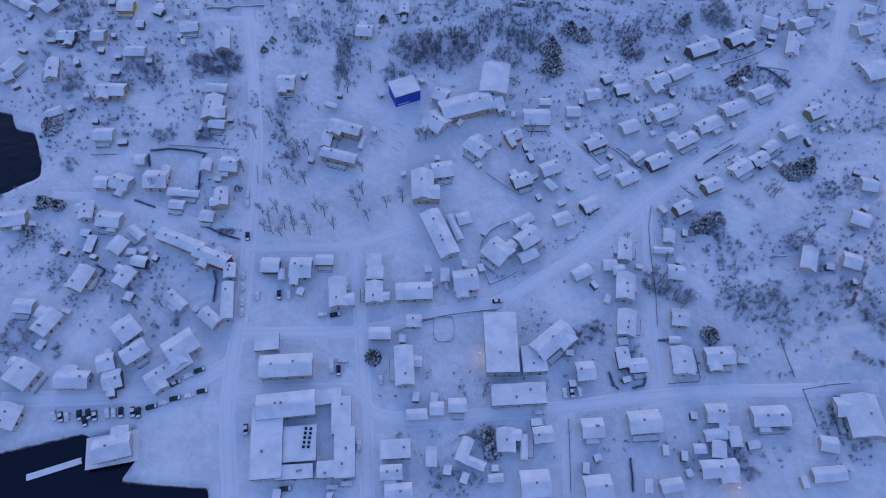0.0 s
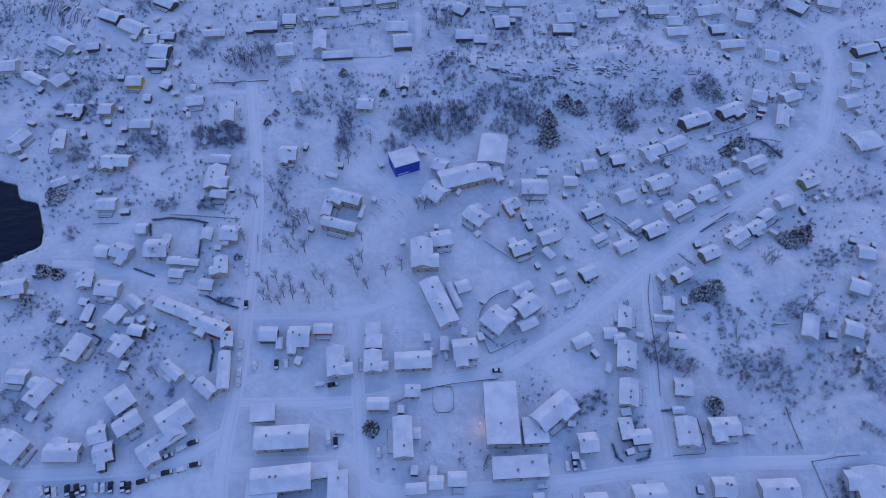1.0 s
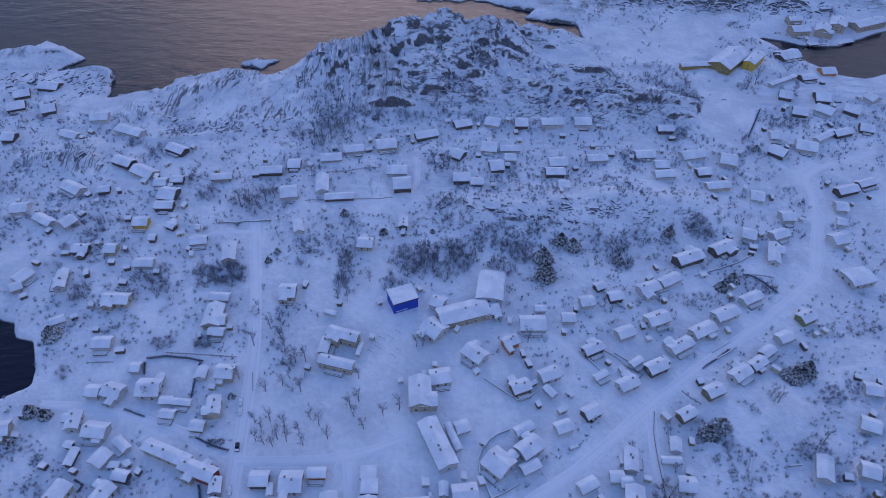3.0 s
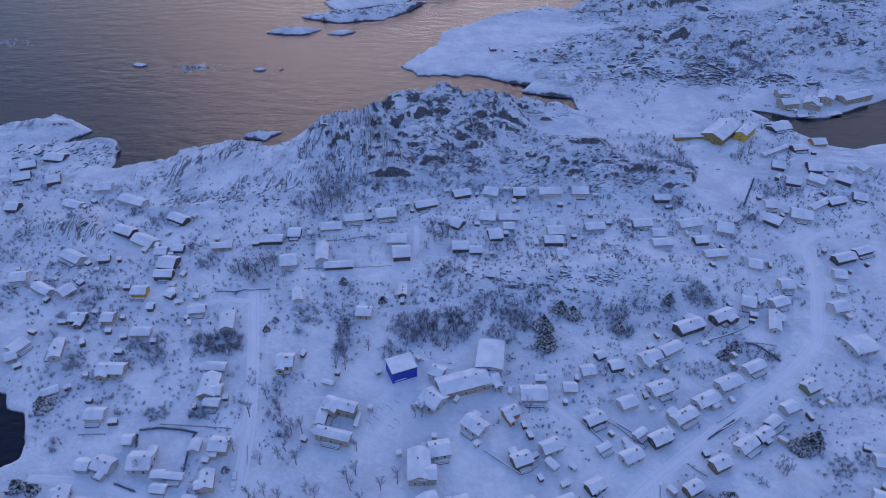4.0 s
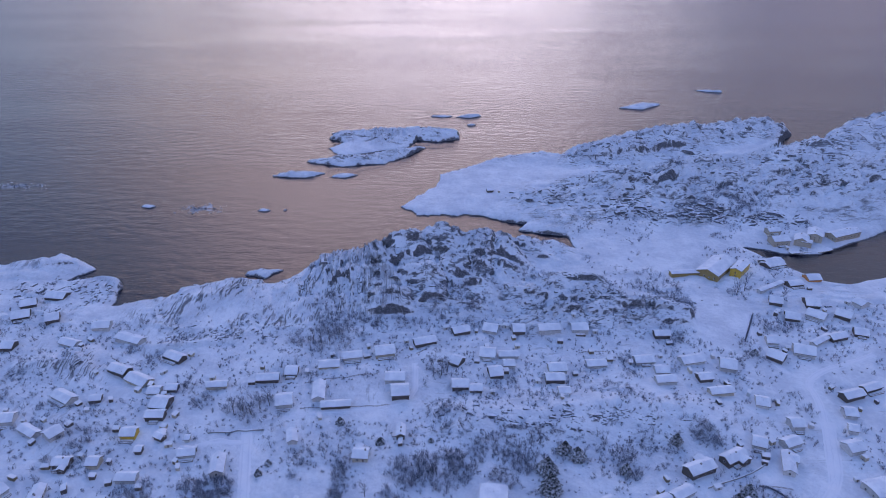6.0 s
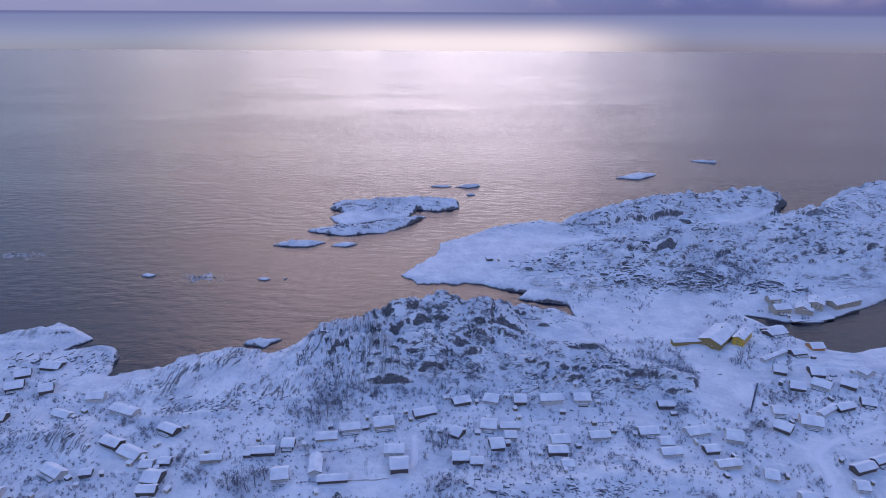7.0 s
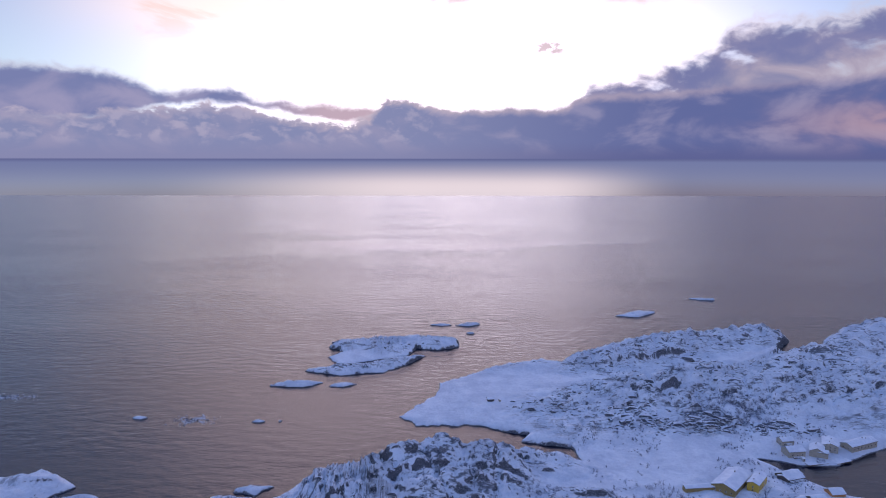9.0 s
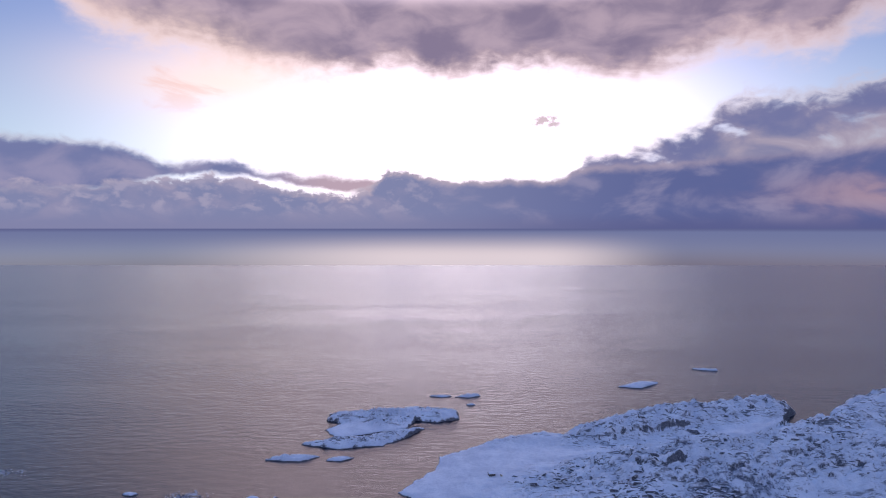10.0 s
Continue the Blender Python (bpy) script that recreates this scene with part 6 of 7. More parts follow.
THICKETS_C = [
    (105, 134, 9, 4, 30, 3), (94, 140, 6, 6, 30, 3), (120, 168, 9, 9, 40, 3.5), (163, 160, 7, 11, 40, 3), (141, 158, 16, 12, 40, 2), (142, 129, 8, 11, 40, 3),
    (-184, 152, 13, 12, 90, 1.8), (-172, 143, 17, 12, 60, 2), (-177, 108, 6, 7, 25, 3), (-164, 103, 6, 5, 25, 3), (-181, 111, 4, 8, 20, 3), (-118, 118, 6, 5, 26, 3.5),
    (-149, 133, 14, 7, 35, 2), (-130, 139, 10, 12, 30, 2), (-74, 208, 5, 4, 14, 4), (-71, 195, 7, 5, 16, 4),
]
THICKETS_D = [
    (-100, 163, 7, 2, 30, 2), (76, 107, 6, 5, 25, 2.5), (135, 78, 5, 4, 24, 3.5), (158, 81, 7, 6, 30, 3.5), (3, 53, 12, 5, 40, 3), (119, 63, 8, 7, 40, 3),
    (17, 71, 5, 4, 22, 3), (67, 115, 5, 7, 30, 3), (60, 114, 6, 5, 20, 3), (148, 185, 11, 8, 30, 2.5), (184, 191, 6, 7, 25, 3), (195, 196, 9, 14, 20, 2.5),
    (138, 253, 13, 7, 26, 3), (181, 264, 11, 6, 40, 3), (206, 232, 13, 4, 25, 3), (224, 238, 7, 10, 20, 3),
]
THICKETS_E = [
    (190, 157, 11, 16, 45, 2), (173, 180, 11, 10, 30, 2), (183, 123, 8, 11, 40, 3), (177, 107, 10, 8, 50, 2.5), (162, 71, 14, 9, 50, 2), (-182, 200, 5, 4, 10, 3),
    (-115, 336, 21, 13, 70, 5), (-154, 347, 10, 17, 40, 4), (-87, 413, 22, 16, 90, 5), (-69, 432, 29, 14, 80, 4.5), (-79, 457, 23, 29, 60, 3), (-40, 434, 25, 8, 60, 4),
    (5, 449, 16, 23, 80, 4.5), (24, 452, 8, 26, 50, 4.5), (-13, 502, 13, 29, 30, 3), (32, 510, 9, 29, 40, 3.5),
]
THICKETS_F = [
    (90, 459, 30, 18, 70, 3), (177, 503, 21, 27, 90, 4.5), (167, 422, 12, 17, 45, 4), (190, 472, 7, 28, 50, 5), (128, 383, 8, 17, 40, 4), (133, 462, 18, 26, 40, 3),
    (242, 484, 10, 15, 20, 4), (218, 397, 10, 25, 40, 3.5), (239, 435, 7, 13, 24, 4), (256, 433, 18, 10, 40, 3.5), (202, 376, 10, 20, 40, 3), (5, 327, 14, 14, 60, 4.5),
    (39, 311, 34, 7, 60, 3), (-46, 315, 14, 11, 25, 3), (-216, 404, 8, 12, 30, 4), (-199, 387, 8, 11, 30, 4),
]
THICKETS_G = [
    (-168, 358, 6, 13, 20, 4), (-212, 300, 16, 15, 40, 3), (-241, 329, 20, 15, 35, 2.5), (-273, 376, 22, 21, 40, 2), (-197, 419, 15, 19, 40, 3), (-144, 419, 24, 15, 40, 2.5),
    (31, 350, 22, 15, 40, 3), (60, 356, 15, 25, 40, 3), (-2, 385, 10, 20, 30, 3), (43, 370, 10, 13, 20, 3), (102, 364, 23, 16, 40, 3), (130, 342, 22, 12, 30, 2.5),
    (221, 343, 12, 12, 30, 3), (287, 438, 26, 17, 40, 3), (274, 387, 17, 15, 10, 2), (246, 362, 12, 10, 14, 3),
]
THICKETS_H = [
    (-280, 355, 10, 20, 25, 3), (-210, 323, 20, 15, 40, 3), (-253, 311, 13, 17, 30, 3), (-192, 302, 19, 16, 40, 3), (87, 314, 28, 8, 30, 3), (154, 311, 8, 11, 30, 4),
    (300, 656, 37, 28, 220, 5), (252, 717, 20, 16, 60, 4), (352, 670, 38, 26, 60, 3), (405, 697, 32, 25, 40, 3), (214, 785, 28, 22, 40, 3), (257, 647, 25, 23, 60, 3),
    (78, 502, 19, 16, 50, 3), (-11, 513, 19, 13, 50, 3), (30, 496, 14, 21, 60, 3.5),
]
THICKETS = THICKETS_A + THICKETS_B + THICKETS_C + THICKETS_D + THICKETS_E + THICKETS_F + THICKETS_G + THICKETS_H


grow = np.random.RandomState(11)


def shrub_sticks(x, y, z, high, spread, count):
    """Twigs fanning up and out from each of many roots (arrays), in a rounded crown."""
    m = len(x)
    root = np.stack([x, y, z], -1)[:, None, :] + grow.normal(0, 1, (m, count, 3)) * np.array([0.22, 0.22, 0]) * spread[:, None, None]
    lean = grow.uniform(0, 1, (m, count)) ** 0.7
    turn = grow.uniform(0, 6.283, (m, count))
    size = grow.uniform(0.7, 1.05, (m, count))
    out = np.stack([np.cos(turn), np.sin(turn)], -1) * (lean * size * spread[:, None] * 1.25)[..., None]
    lift = high[:, None] * size * np.sqrt(1.02 - 0.82 * lean ** 2)
    start = grow.uniform(0, 0.5, (m, count))[..., None]
    whole = np.concatenate([out, lift[..., None]], -1)
    a = root + whole * start * np.array([0.55, 0.55, 1.0])
    return a.reshape(-1, 3), (root + whole).reshape(-1, 3)


def thicket(cx, cy, rx, ry, count, high):
    """Saplings close together: fine upright twigs in loose clumps with gaps."""
    count = int(count * 1.35)
    r, t = np.sqrt(grow.uniform(0, 1, count)) * grow.uniform(0.75, 1.2, count), grow.uniform(0, 6.283, count)
    x, y = cx + rx * r * np.cos(t), cy + ry * r * np.sin(t)
    z, _ = ground(x, y)
    keep = (z > 1.2) & (fbm(x, y, 9, 2, 63) > 0.36)
    x, y, z = x[keep], y[keep], z[keep]
    tall = high * grow.uniform(0.4, 1.35, len(x))
    a, b2 = shrub_sticks(x - cx, y - cy, z, tall, tall * 0.42 + 0.4, 20)
    me = sticks_mesh("thicket", a, b2, np.full(len(a), 0.048), np.full(len(a), 0.02))
    ob = mesh_part("thicket", me, TWIGS)
    ob.matrix_basis = pose(cx, cy, 0)
    return tagged(ob, "leafless brushwood dusted with snow", "brushwood", kind="stuff")


for row in THICKETS:
    thicket(*row)


def hedge(high, points):
    line = along(points, 0.6)
    x, y = np.array([p[0] for p in line]), np.array([p[1] for p in line])
    z, _ = ground(x, y)
    m = len(x)
    a, b2 = shrub_sticks(x - x[0], y - y[0], z - z[0], np.full(m, high * 0.95), np.full(m, 0.75), 20)
    ob = mesh_part("hedge", sticks_mesh("hedge", a, b2, np.full(len(a), 0.09), np.full(len(a), 0.035)), TWIGS)
    ob.matrix_basis = pose(x[0], y[0], z[0])
    return tagged(ob, "clipped leafless garden hedge, dark against the snow", "hedge", "garden hedges")


for high, points in HEDGES:
    hedge(high, points)


def scattered():
    """Single shrubs in the gardens and on the slopes, away from streets and houses."""
    m = 23000
    x, y = grow.uniform(-330, 400, m), grow.uniform(45, 640, m)
    patch = fbm(x, y, 45, 3, 77) + (fbm(x, y, 13, 2, 79) - 0.5) * 0.55
    z, wild = ground(x, y)
    keep = (z > 1.5) & (np.abs(x) < y * 0.75 + 150) & (patch + 0.11 * smooth(y, 200, 330) + 0.05 * smooth(np.abs(x), 90, 200) - 0.26 * smooth(y, 425, 470) > 0.5)
    for _, rows in DISTRICTS:
        for hx, hy, turn, L, W, h, code in rows:
            c, s = math.cos(radians(turn)), math.sin(radians(turn))
            u, v = (x - hx) * c + (y - hy) * s, (y - hy) * c - (x - hx) * s
            keep &= (np.abs(u) > L / 2 + 0.8) | (np.abs(v) > W / 2 + 0.8)
    for width, points in ROADS:
        for (x0, y0), (x1, y1) in zip(points, points[1:]):
            dx, dy = x1 - x0, y1 - y0
            t = np.clip(((x - x0) * dx + (y - y0) * dy) / (dx * dx + dy * dy), 0, 1)
            keep &= np.hypot(x - x0 - t * dx, y - y0 - t * dy) > width / 2 + 2
    for ox, oy, rx, ry in OPEN_GROUND:
        keep &= ((x - ox) / rx) ** 2 + ((y - oy) / ry) ** 2 > 1
    x, y, z = x[keep], y[keep], z[keep]
    tall = np.clip(grow.gamma(1.7, 0.75, len(x)), 0.4, 4.2) * (1 + 0.5 * smooth(y, 170, 300))
    for k in range(6):
        pick = np.arange(len(x)) % 6 == k
        a, b2 = shrub_sticks(x[pick], y[pick], z[pick], tall[pick], tall[pick] * 0.40 + 0.3, 19)
        ob = mesh_part("shrubs", sticks_mesh("shrubs", a, b2, np.full(len(a), 0.06), np.full(len(a), 0.022)), TWIGS)
        tagged(ob, "scattered leafless garden shrubs poking through snow", "shrub", kind="stuff")


OPEN_GROUND = [(-65, 90, 26, 60), (-40, 170, 55, 45), (-20, 235, 45, 22), (8, 112, 22, 12), (-98, 65, 12, 14), (-45, 352, 25, 14), (214, 443, 30, 48),
               (160, 60, 25, 14), (148, 180, 30, 22), (155, 80, 34, 14), (60, 128, 16, 10), (200, 280, 30, 22), (260, 350, 40, 30), (0, 150, 26, 12), (-20, 120, 30, 14), (80, 80, 50, 8)]
scattered()


def blocks_mesh(name, x, y, z, size, long, turn):
    """Many angular blocks of rock, each with a top drawn in and tilted."""
    m = len(x)
    unit = np.array([[-1, -1, -1], [1, -1, -1], [1, 1, -1], [-1, 1, -1], [-1, -1, 1], [1, -1, 1], [1, 1, 1], [-1, 1, 1]], float)
    v = unit[None] * np.stack([size * long, size * 0.9, size * 0.45], -1)[:, None, :]
    v = v * (1 + grow.uniform(-0.32, 0.32, v.shape))
    v[:, 4:, :2] *= grow.uniform(0.35, 0.7, (m, 1, 1))
    c, s = np.cos(turn)[:, None], np.sin(turn)[:, None]
    v = np.stack([v[..., 0] * c - v[..., 1] * s, v[..., 0] * s + v[..., 1] * c, v[..., 2]], -1) + np.stack([x, y, z], -1)[:, None, :]
    f = np.array(BOX)[None] + np.arange(m)[:, None, None] * 8
    me = bpy.data.meshes.new(name)
    me.from_pydata(v.reshape(-1, 3), [], f.reshape(-1, 4))
    me.attributes.new("wild", "FLOAT", "POINT").data.foreach_set("value", np.zeros(m * 8, np.float32))
    return me


def rocks():
    """Broken rock on the crags, the shore and the islands."""
    m = 12000
    x, y = grow.uniform(-420, 660, m), grow.uniform(300, 1190, m)
    z, wild = ground(x, y)
    keep = (z > 0.4) & (wild * (0.35 + fbm(x, y, 26, 3, 83)) > grow.uniform(0.5, 1.2, m)) & (np.abs(x) < y * 0.75 + 60)
    near = np.zeros(m, bool)
    for _, rows in DISTRICTS:
        for hx, hy, turn, L, W, h, code in rows:
            near |= np.hypot(x - hx, y - hy) < L * 0.62 + 2
    x, y, z = (q[keep & ~near] for q in (x, y, z))
    for cx, cy, rx, ry, count in ((238, 640, 52, 11, 520), (195, 668, 30, 12, 160), (330, 640, 40, 12, 260), (-300, 478, 45, 16, 260), (-170, 418, 50, 10, 200), (90, 322, 62, 9, 260), (150, 470, 40, 16, 220)):
        qx, qy = grow.normal(cx, rx * 0.6, count), grow.normal(cy, ry * 0.6, count)
        clear = (ground(qx, qy)[0] > 1.0) & (fbm(qx, qy, 12, 2, 87) > 0.42)
        for _, rows in DISTRICTS:
            for hx, hy, turn, L, W, h, code in rows:
                clear &= np.hypot(qx - hx, qy - hy) > L * 0.62 + 2
        qx, qy = qx[clear], qy[clear]
        x, y, z = np.append(x, qx), np.append(y, qy), np.append(z, ground(qx, qy)[0])
    size = 0.35 + grow.gamma(2.0, 0.24, len(x)) * (1 + 0.7 * smooth(y, 580, 640))
    turn = grow.normal(-0.12, 0.35, len(x)) + np.where(x < -40, 1.2, 0.0) * (y < 540)
    for k in range(4):
        p = np.arange(len(x)) % 4 == k
        me = blocks_mesh("rocks", x[p], y[p], z[p] + size[p] * 0.1, size[p], grow.uniform(1.0, 2.6, p.sum()), turn[p])
        tagged(mesh_part("rocks", me, GROUND), "broken dark rock capped with snow", "rock", kind="stuff")


rocks()

# ---- single trees ----
CONIFERS_A = [
    (-198.7, 223.8, 6.2), (-188.2, 177.2, 4.7), (-180.5, 175.6, 3.9), (-189.8, 160.8, 3.1), (57.4, 283.4, 7.5), (57.7, 269.7, 7.6), (75.7, 294.2, 6.3), (69.8, 299.9, 4.8),
    (-28, 102.9, 4.2), (20.7, 65.2, 4.4), (18.6, 70.9, 3.7), (153.6, 262.1, 4.5), (162, 269, 5.2), (169.3, 200.9, 6.6), (177.8, 204.9, 6.1), (127, 172.9, 5.3),
    (120, 169.7, 5.3), (114, 114.8, 4.8), (-98.2, 187.4, 2.4), (-35, 305.3, 3.2), (-99.2, 279.6, 2.8), (-95.8, 287.8, 2.8), (100.8, 284.1, 4.4), (134.9, 306, 4.5),
    (-6.3, 306.3, 2.2), (-60.7, 322.4, 3.5), (-35.8, 304.4, 3), (218.3, 398.6, 3.5), (68.1, 298, 4.7),
]
BIRCHES_A = [
    (-84.5, 173.2, 2.4), (-80.8, 169.2, 2.3), (-77.6, 174.3, 2.1), (-72.4, 165.1, 2.6), (-68.4, 164.1, 2.6), (-63.5, 167.3, 2.3), (-60.9, 162.1, 2.3), (-59.2, 175.2, 2.4),
    (-54.9, 172.1, 2.6), (-50.3, 165.4, 2.3), (-81.8, 163.8, 2.3), (-78, 162.4, 2.1), (-74, 161.3, 2.3), (-70.6, 171.3, 2.4), (-38.3, 185.3, 2.7), (-39.8, 177.5, 2.6),
    (-34.6, 170.7, 2.4), (-26.5, 177.7, 2.9), (-19.3, 181.1, 2.9), (-41.7, 181.3, 2.4), (-72.6, 197.9, 2.7), (-66.2, 190.6, 2.7), (-75.4, 193.8, 2.4), (-71.6, 207.7, 2.5),
    (-66.7, 208.4, 2.5), (-82.1, 223.9, 2.3), (-79.1, 218.2, 2.5), (-83, 190.4, 2.4), (-87.9, 228.9, 2.3), (-94.2, 217.8, 2.2),
]
BIRCHES_B = [
    (-39.8, 198.6, 2.5), (-131.1, 123, 1.7), (-40.1, 264.2, 2.7), (-55.2, 247.6, 2.6), (-51, 249.7, 2.7), (-13, 218.4, 2.5), (-9.6, 219.2, 2.5), (43.7, 222.2, 2.6),
    (18.5, 89.1, 2.1), (17.4, 86.8, 1.8), (86.2, 247, 1.8), (153.7, 188.2, 2.4), (156.2, 185.1, 2.1), (-120.6, 124.5, 2.4), (95.4, 139.2, 2.5), (93.5, 143.4, 2.3),
    (101.9, 133.7, 2.2), (106.2, 129.7, 2.2), (103.3, 126.9, 2), (169.2, 164.7, 2.3), (164.3, 160.7, 2.3), (100.9, 150.7, 1.8), (-137.1, 186.7, 1.9), (-97.1, 197.3, 1.6),
    (-82.7, 451.3, 3.8), (-115.8, 329.5, 4.2), (-111.5, 334.8, 4.2), (-121.6, 332.2, 3.9), (-106.7, 337.7, 3.5), (-126.2, 329.2, 3.8),
]
BIRCHES_C = [
    (-6.2, 377.7, 4.2), (-0.5, 370.8, 4.1), (3.3, 375, 3.8), (-86.1, 408.8, 4), (-79.9, 406.3, 3.9), (-92.8, 413.3, 4), (-74.9, 415.5, 3.6), (239.5, 484.8, 5.3),
    (247.9, 489.9, 5.4), (269.9, 471.6, 4.4),
]
BIRCHES = BIRCHES_A + BIRCHES_B + BIRCHES_C
CONIFERS = CONIFERS_A

kinds = [make_conifer(k, "broad dark spruce with snow on its boughs") for k in (1, 2, 3)]
for k, (x, y, r) in enumerate(CONIFERS):
    m = pose(x, y, ground_z(x, y) - 0.1, 0, 0, 77 * k) @ Matrix.Diagonal((r, r, r * (0.62 + 0.06 * (k % 3)), 1))
    if k < 3:
        kinds[k].matrix_basis = m
    else:
        copy_thing(kinds[k % 3], m @ Matrix.Diagonal((*[1 / s for s in kinds[k % 3].scale], 1)))
kinds = [make_birch(k, 6.0 + k, 2.3 + 0.2 * k, "bare birch with snow-dusted grey twigs") for k in range(5)]
for k, (x, y, r) in enumerate(BIRCHES):
    m = pose(x, y, ground_z(x, y) - 0.1, 0, 0, 61 * k) @ Matrix.Scale(0.72 + 0.16 * r, 4)
    if k < 5:
        kinds[k].matrix_basis = m
    else:
        copy_thing(kinds[k % 5], m @ Matrix.Scale(1 / kinds[k % 5].scale.x, 4))

# ---- cars ----
PAINTS = {"d": painted("dark_car_paint", (0.025, 0.027, 0.032), 0.3), "w": painted("white_car_paint", (0.6, 0.6, 0.6), 0.3),
          "s": painted("grey_car_paint", (0.16, 0.17, 0.18), 0.3), "v": painted("van_paint", (0.62, 0.62, 0.62), 0.35)}
CAR_WORDS = {"d": "black car with patches of snow", "w": "car buried under fresh snow", "s": "grey car with snow on its roof", "v": "white van under snow"}


def make_car(code):
    van = code == "v"
    L, W, H, belt = (6.2, 2.0, 2.4, 1.2) if van else (4.5, 1.85, 1.45, 0.9)
    thing = new("van" if van else "car")
    bm = bmesh.new()
    xs = ((-L / 2, 0.45, belt * 0.95), (-L / 2 + 0.25, 0.25, belt), (L / 2 - 0.9, 0.25, belt * 0.95), (L / 2 - 0.1, 0.3, belt * 0.75), (L / 2, 0.4, belt * 0.6))
    rows = []
    for x, lo, hi in xs:
        w = W / 2 - (0.12 if abs(x) > L / 2 - 0.05 else 0)
        rows.append([bm.verts.new(p) for p in ((x, -w, lo), (x, w, lo), (x, w * 0.96, hi), (x, -w * 0.96, hi))])
    for a, b2 in zip(rows, rows[1:]):
        for k in range(4):
            bm.faces.new((a[k], b2[k], b2[(k + 1) % 4], a[(k + 1) % 4]))
    bm.faces.new(rows[0]), bm.faces.new(rows[-1][::-1])
    part("body", bm, PAINTS[code], thing)
    c0, c1, t0, t1 = (-L / 2 + 0.1, L / 2 - 1.0, -L / 2 + 0.15, L / 2 - 1.5) if van else (-L / 2 + 0.3, L / 2 - 1.3, -L / 2 + 0.9, L / 2 - 2.1)
    bm = bmesh.new()
    w0, w1 = W / 2 - 0.06, W / 2 - 0.22
    solid(bm, [(c0, -w0, belt - 0.02), (c1, -w0, belt - 0.02), (c1, w0, belt - 0.02), (c0, w0, belt - 0.02),
               (t0, -w1, H), (t1, -w1, H), (t1, w1, H), (t0, w1, H)], BOX)
    if code in "wv":
        part("cabin", bm, SNOW, thing, "windows caked with snow")
    else:
        part("cabin", bm, GLASS, thing, "dark car windows")
    bm = bmesh.new()
    box(bm, t0 - 0.05, t1 + 0.05, -w1 - 0.03, w1 + 0.03, H + 0.005, H + (0.22 if code != "d" else 0.06), 0, 0.08)
    part("roof_snow", bm, SNOW if code != "d" else PAINTS["d"], thing)
    if code in "wvds":
        bm = bmesh.new()
        box(bm, L / 2 - 1.15, L / 2 - 0.12, -W / 2 + 0.1, W / 2 - 0.1, belt * 0.9, belt + 0.16, 0, 0.1)
        part("bonnet_snow", bm, SNOW, thing)
    for sx in (-1, 1):
        for sy in (-1, 1):
            bm = bmesh.new()
            tube(bm, (sx * L * 0.31, sy * (W / 2 - 0.22), 0.32), (sx * L * 0.31, sy * (W / 2 + 0.01), 0.32), 0.32, 0.32, 10)
            part("wheel", bm, RUBBER, thing)
    return tagged(thing, CAR_WORDS[code], "van" if van else "car", "parked cars")


first = {}
for x, y, turn, code in CARS:
    m = pose(x, y, ground_z(x, y) + 0.14, 0, 0, turn)
    if code in first:
        copy_thing(first[code], m)
    else:
        first[code] = make_car(code)
        first[code].matrix_basis = m

# ---- harbour: floating dock, pier on piles ----


def deck_thing(name, x, y, turn, L, W, z, label, category, piles=True):
    thing = new(name)
    thing.matrix_basis = pose(x, y, z, 0, 0, turn)
    bm = bmesh.new()
    box(bm, -L / 2, L / 2, -W / 2, W / 2, -0.45, 0.0)
    part("deck", bm, TIMBER, thing)
    bm = bmesh.new()
    box(bm, -L / 2, L / 2, -W / 2, W / 2, 0.005, 0.22, 0, 0.1)
    part("snow", bm, SNOW, thing)
    if piles:
        for i in range(int(L / 4) + 1):
            for sgn in (-1, 1):
                bm = bmesh.new()
                px = -L / 2 + 0.4 + i * (L - 0.8) / int(L / 4)
                tube(bm, (px, sgn * (W / 2 - 0.3), -z - 2.5), (px, sgn * (W / 2 - 0.3), -0.1), 0.16, 0.16, 7)
                part("pile", bm, TIMBER, thing)
    return tagged(thing, label, category)


deck_thing("floating_dock", -148.2, 56.5, 19.5, 20.5, 2.6, 0.5, "snow-covered floating dock lying in dark water", "dock", False)
deck_thing("pier", 333.0, 573.0, 12, 22.0, 7.0, 1.9, "snowy timber landing stage below the boat sheds", "pier")
deck_thing("pier", 357.0, 577.0, 20, 18.0, 8.0, 1.9, "snowy timber landing stage below the boat sheds", "pier")
deck_thing("pier", -127.0, 64.0, 12, 20.0, 12.5, 2.2, "timber pier on piles under a waterside building", "pier")


# ---- sunken rocks with the swell breaking over them ----
FOAM = painted("sea_foam", (0.62, 0.64, 0.68), 0.6, 2, 0.3)


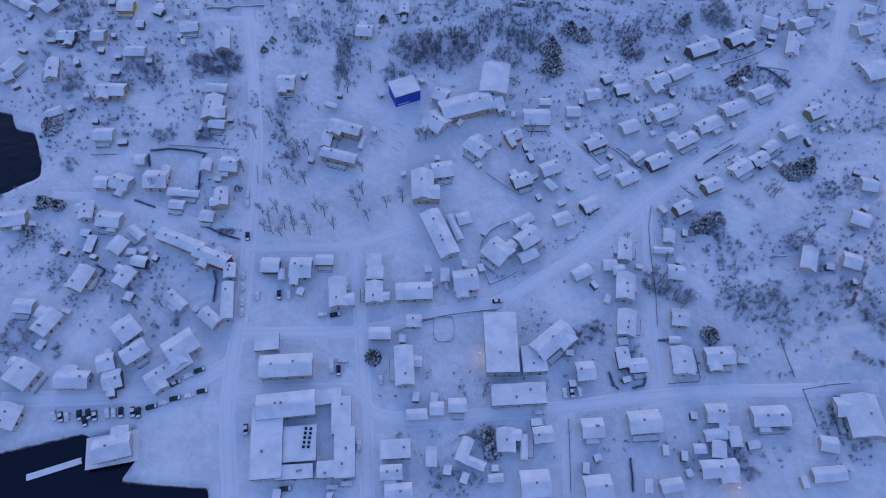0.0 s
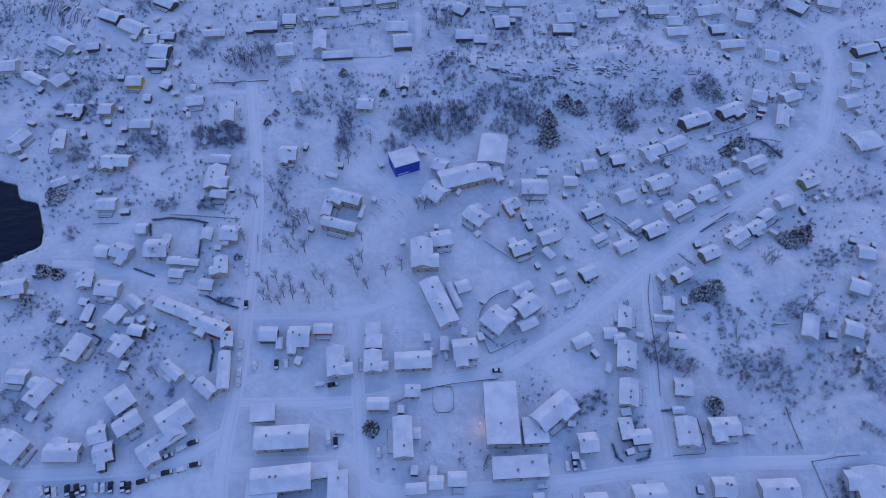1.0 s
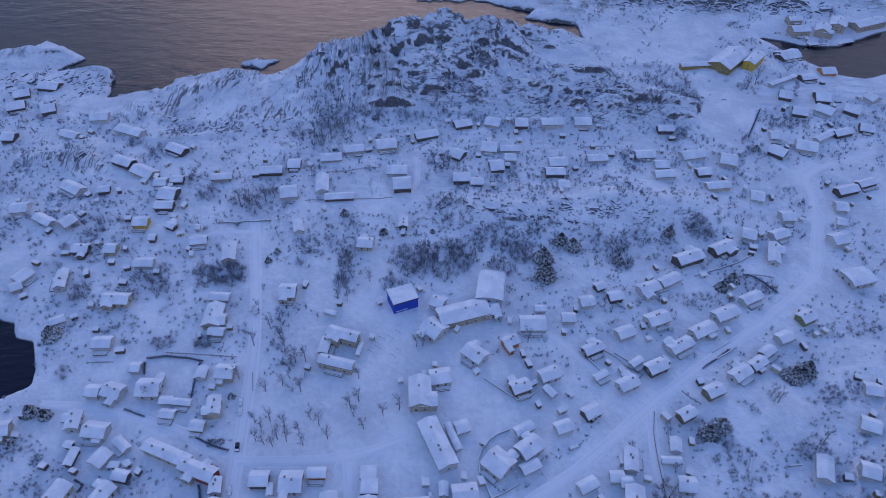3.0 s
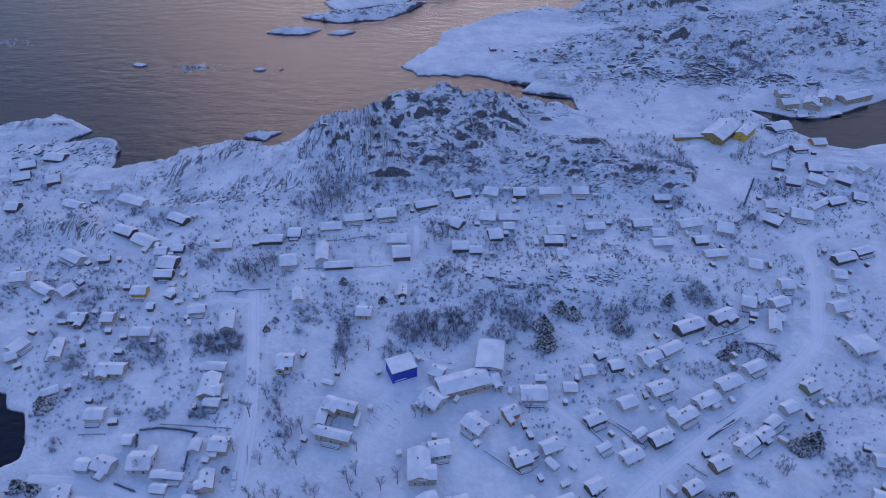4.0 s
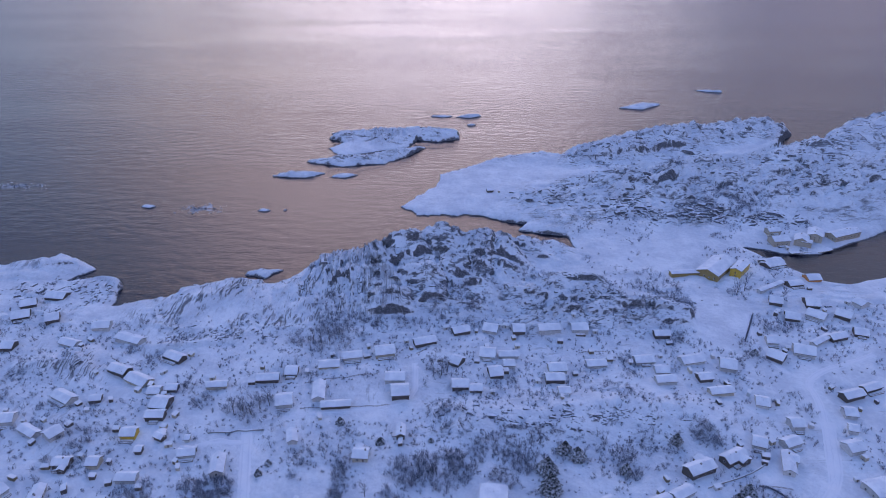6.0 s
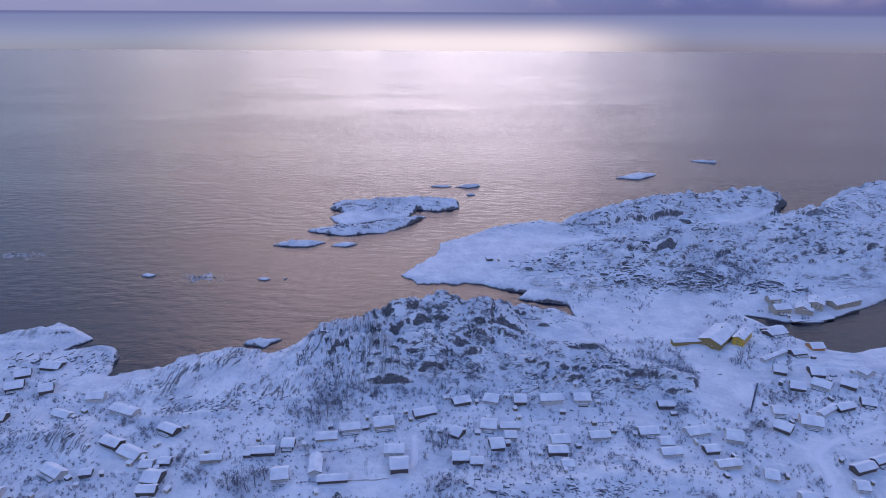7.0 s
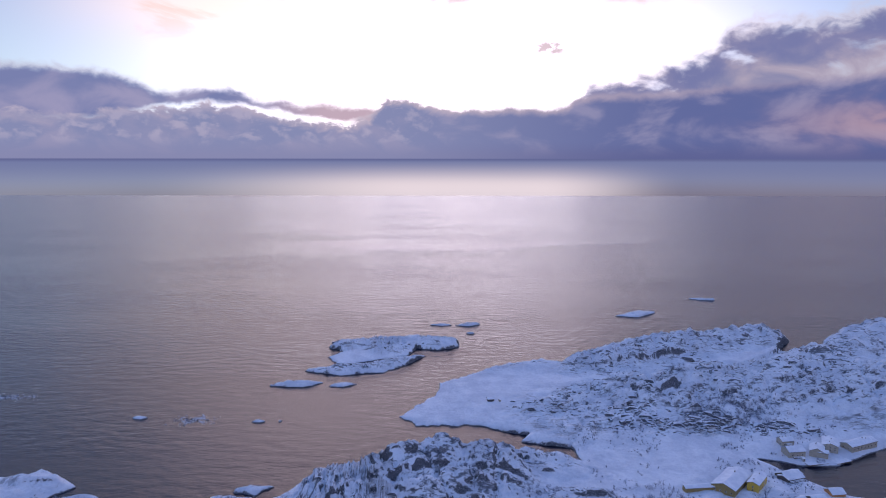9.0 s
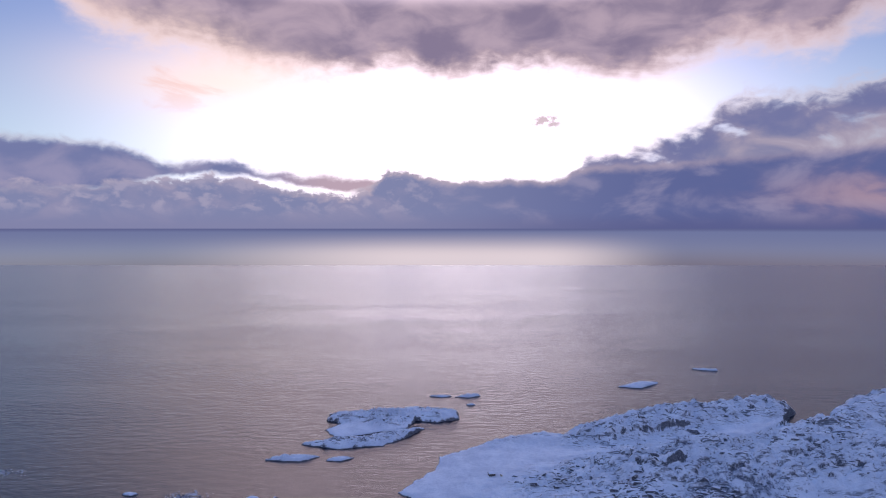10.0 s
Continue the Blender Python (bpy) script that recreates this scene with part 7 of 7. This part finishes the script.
def breakers(x, y, long, wide):
    """Low wet rocks and flecks of foam drawn out along the swell."""
    m = 16
    rx, ry = grow.normal(0, long * 0.3, m), grow.normal(0, wide * 0.3, m)
    me = blocks_mesh("awash_rocks", rx, ry, np.full(m, 0.1), grow.uniform(0.5, 1.3, m), grow.uniform(1.2, 2.4, m), grow.normal(0.1, 0.3, m))
    ob = mesh_part("awash_rocks", me, GROUND)
    ob.matrix_basis = pose(x, y, 0)
    tagged(ob, "low dark rocks awash in the swell", "rock", kind="stuff")
    m = 260
    fx = grow.normal(0, long * 0.42, m)
    fy = grow.normal(0, wide * 0.35, m) + np.sin(fx * 0.3) * wide * 0.3
    me = blocks_mesh("foam", fx, fy, np.full(m, 0.0), grow.uniform(0.2, 0.6, m), grow.uniform(1.2, 3.2, m), grow.normal(0.15, 0.35, m))
    ob = mesh_part("foam", me, FOAM)
    ob.matrix_basis = pose(x, y, 0)
    tagged(ob, "broken white foam drifting over sunken rocks", "foam", kind="stuff")


for x, y, long, wide in ((-497.0, 742.0, 34, 12), (-260.0, 674.0, 22, 14)):
    breakers(x, y, long, wide)


# ---- school yard racks ----
def rack(x, y, turn):
    thing = new("bicycle_rack")
    thing.matrix_basis = pose(x, y, ground_z(x, y), 0, 0, turn)
    for k in (-1, 1):
        bm = bmesh.new()
        tube(bm, (k * 1.7, 0, -0.2), (k * 1.7, 0, 0.9), 0.09, 0.09, 5)
        part("post", bm, STEEL, thing)
    bm = bmesh.new()
    tube(bm, (-1.7, 0, 0.85), (1.7, 0, 0.85), 0.1, 0.1, 5)
    part("rail", bm, STEEL, thing)
    return tagged(thing, "low dark steel rack in the school yard snow", "bicycle rack", "racks in the school yard")


for x, y in ((-33.3, 220.8), (-30.4, 223.4), (-22.6, 228.1), (-25.8, 224.2), (-35.5, 215.0), (-32.0, 217.5), (-24.1, 212.4), (-21.5, 216.0)):
    rack(x, y, -38)


# ---- wall lamps that glow warm ----
def lamp(x, y):
    thing = new("street_lamp")
    thing.matrix_basis = pose(x, y, ground_z(x, y))
    bm = bmesh.new()
    tube(bm, (0, 0, -0.3), (0, 0, 4.4), 0.08, 0.05, 6)
    part("pole", bm, STEEL, thing)
    glow_mat, n, b = material("lamp_glow", 0.5)
    b.inputs["Emission Color"].default_value = (1.0, 0.45, 0.16, 1)
    b.inputs["Emission Strength"].default_value = 5.0
    bm = bmesh.new()
    bmesh.ops.create_icosphere(bm, subdivisions=2, radius=0.24, matrix=Matrix.Translation((0, 0, 4.6)))
    part("globe", bm, glow_mat, thing, "warm glowing globe")
    bulb = new("bulb", bpy.data.lights.new("bulb", "POINT"))
    bulb.data.energy, bulb.data.color, bulb.data.shadow_soft_size = 130, (1.0, 0.5, 0.22), 0.3
    bulb.parent = thing
    bulb.matrix_basis = pose(0, -0.6, 4.3)
    return tagged(thing, "small street lamp glowing warm orange", "street lamp", "lit lamps")


lamp(16.0, 104.0)
lamp(112.0, 52.1)
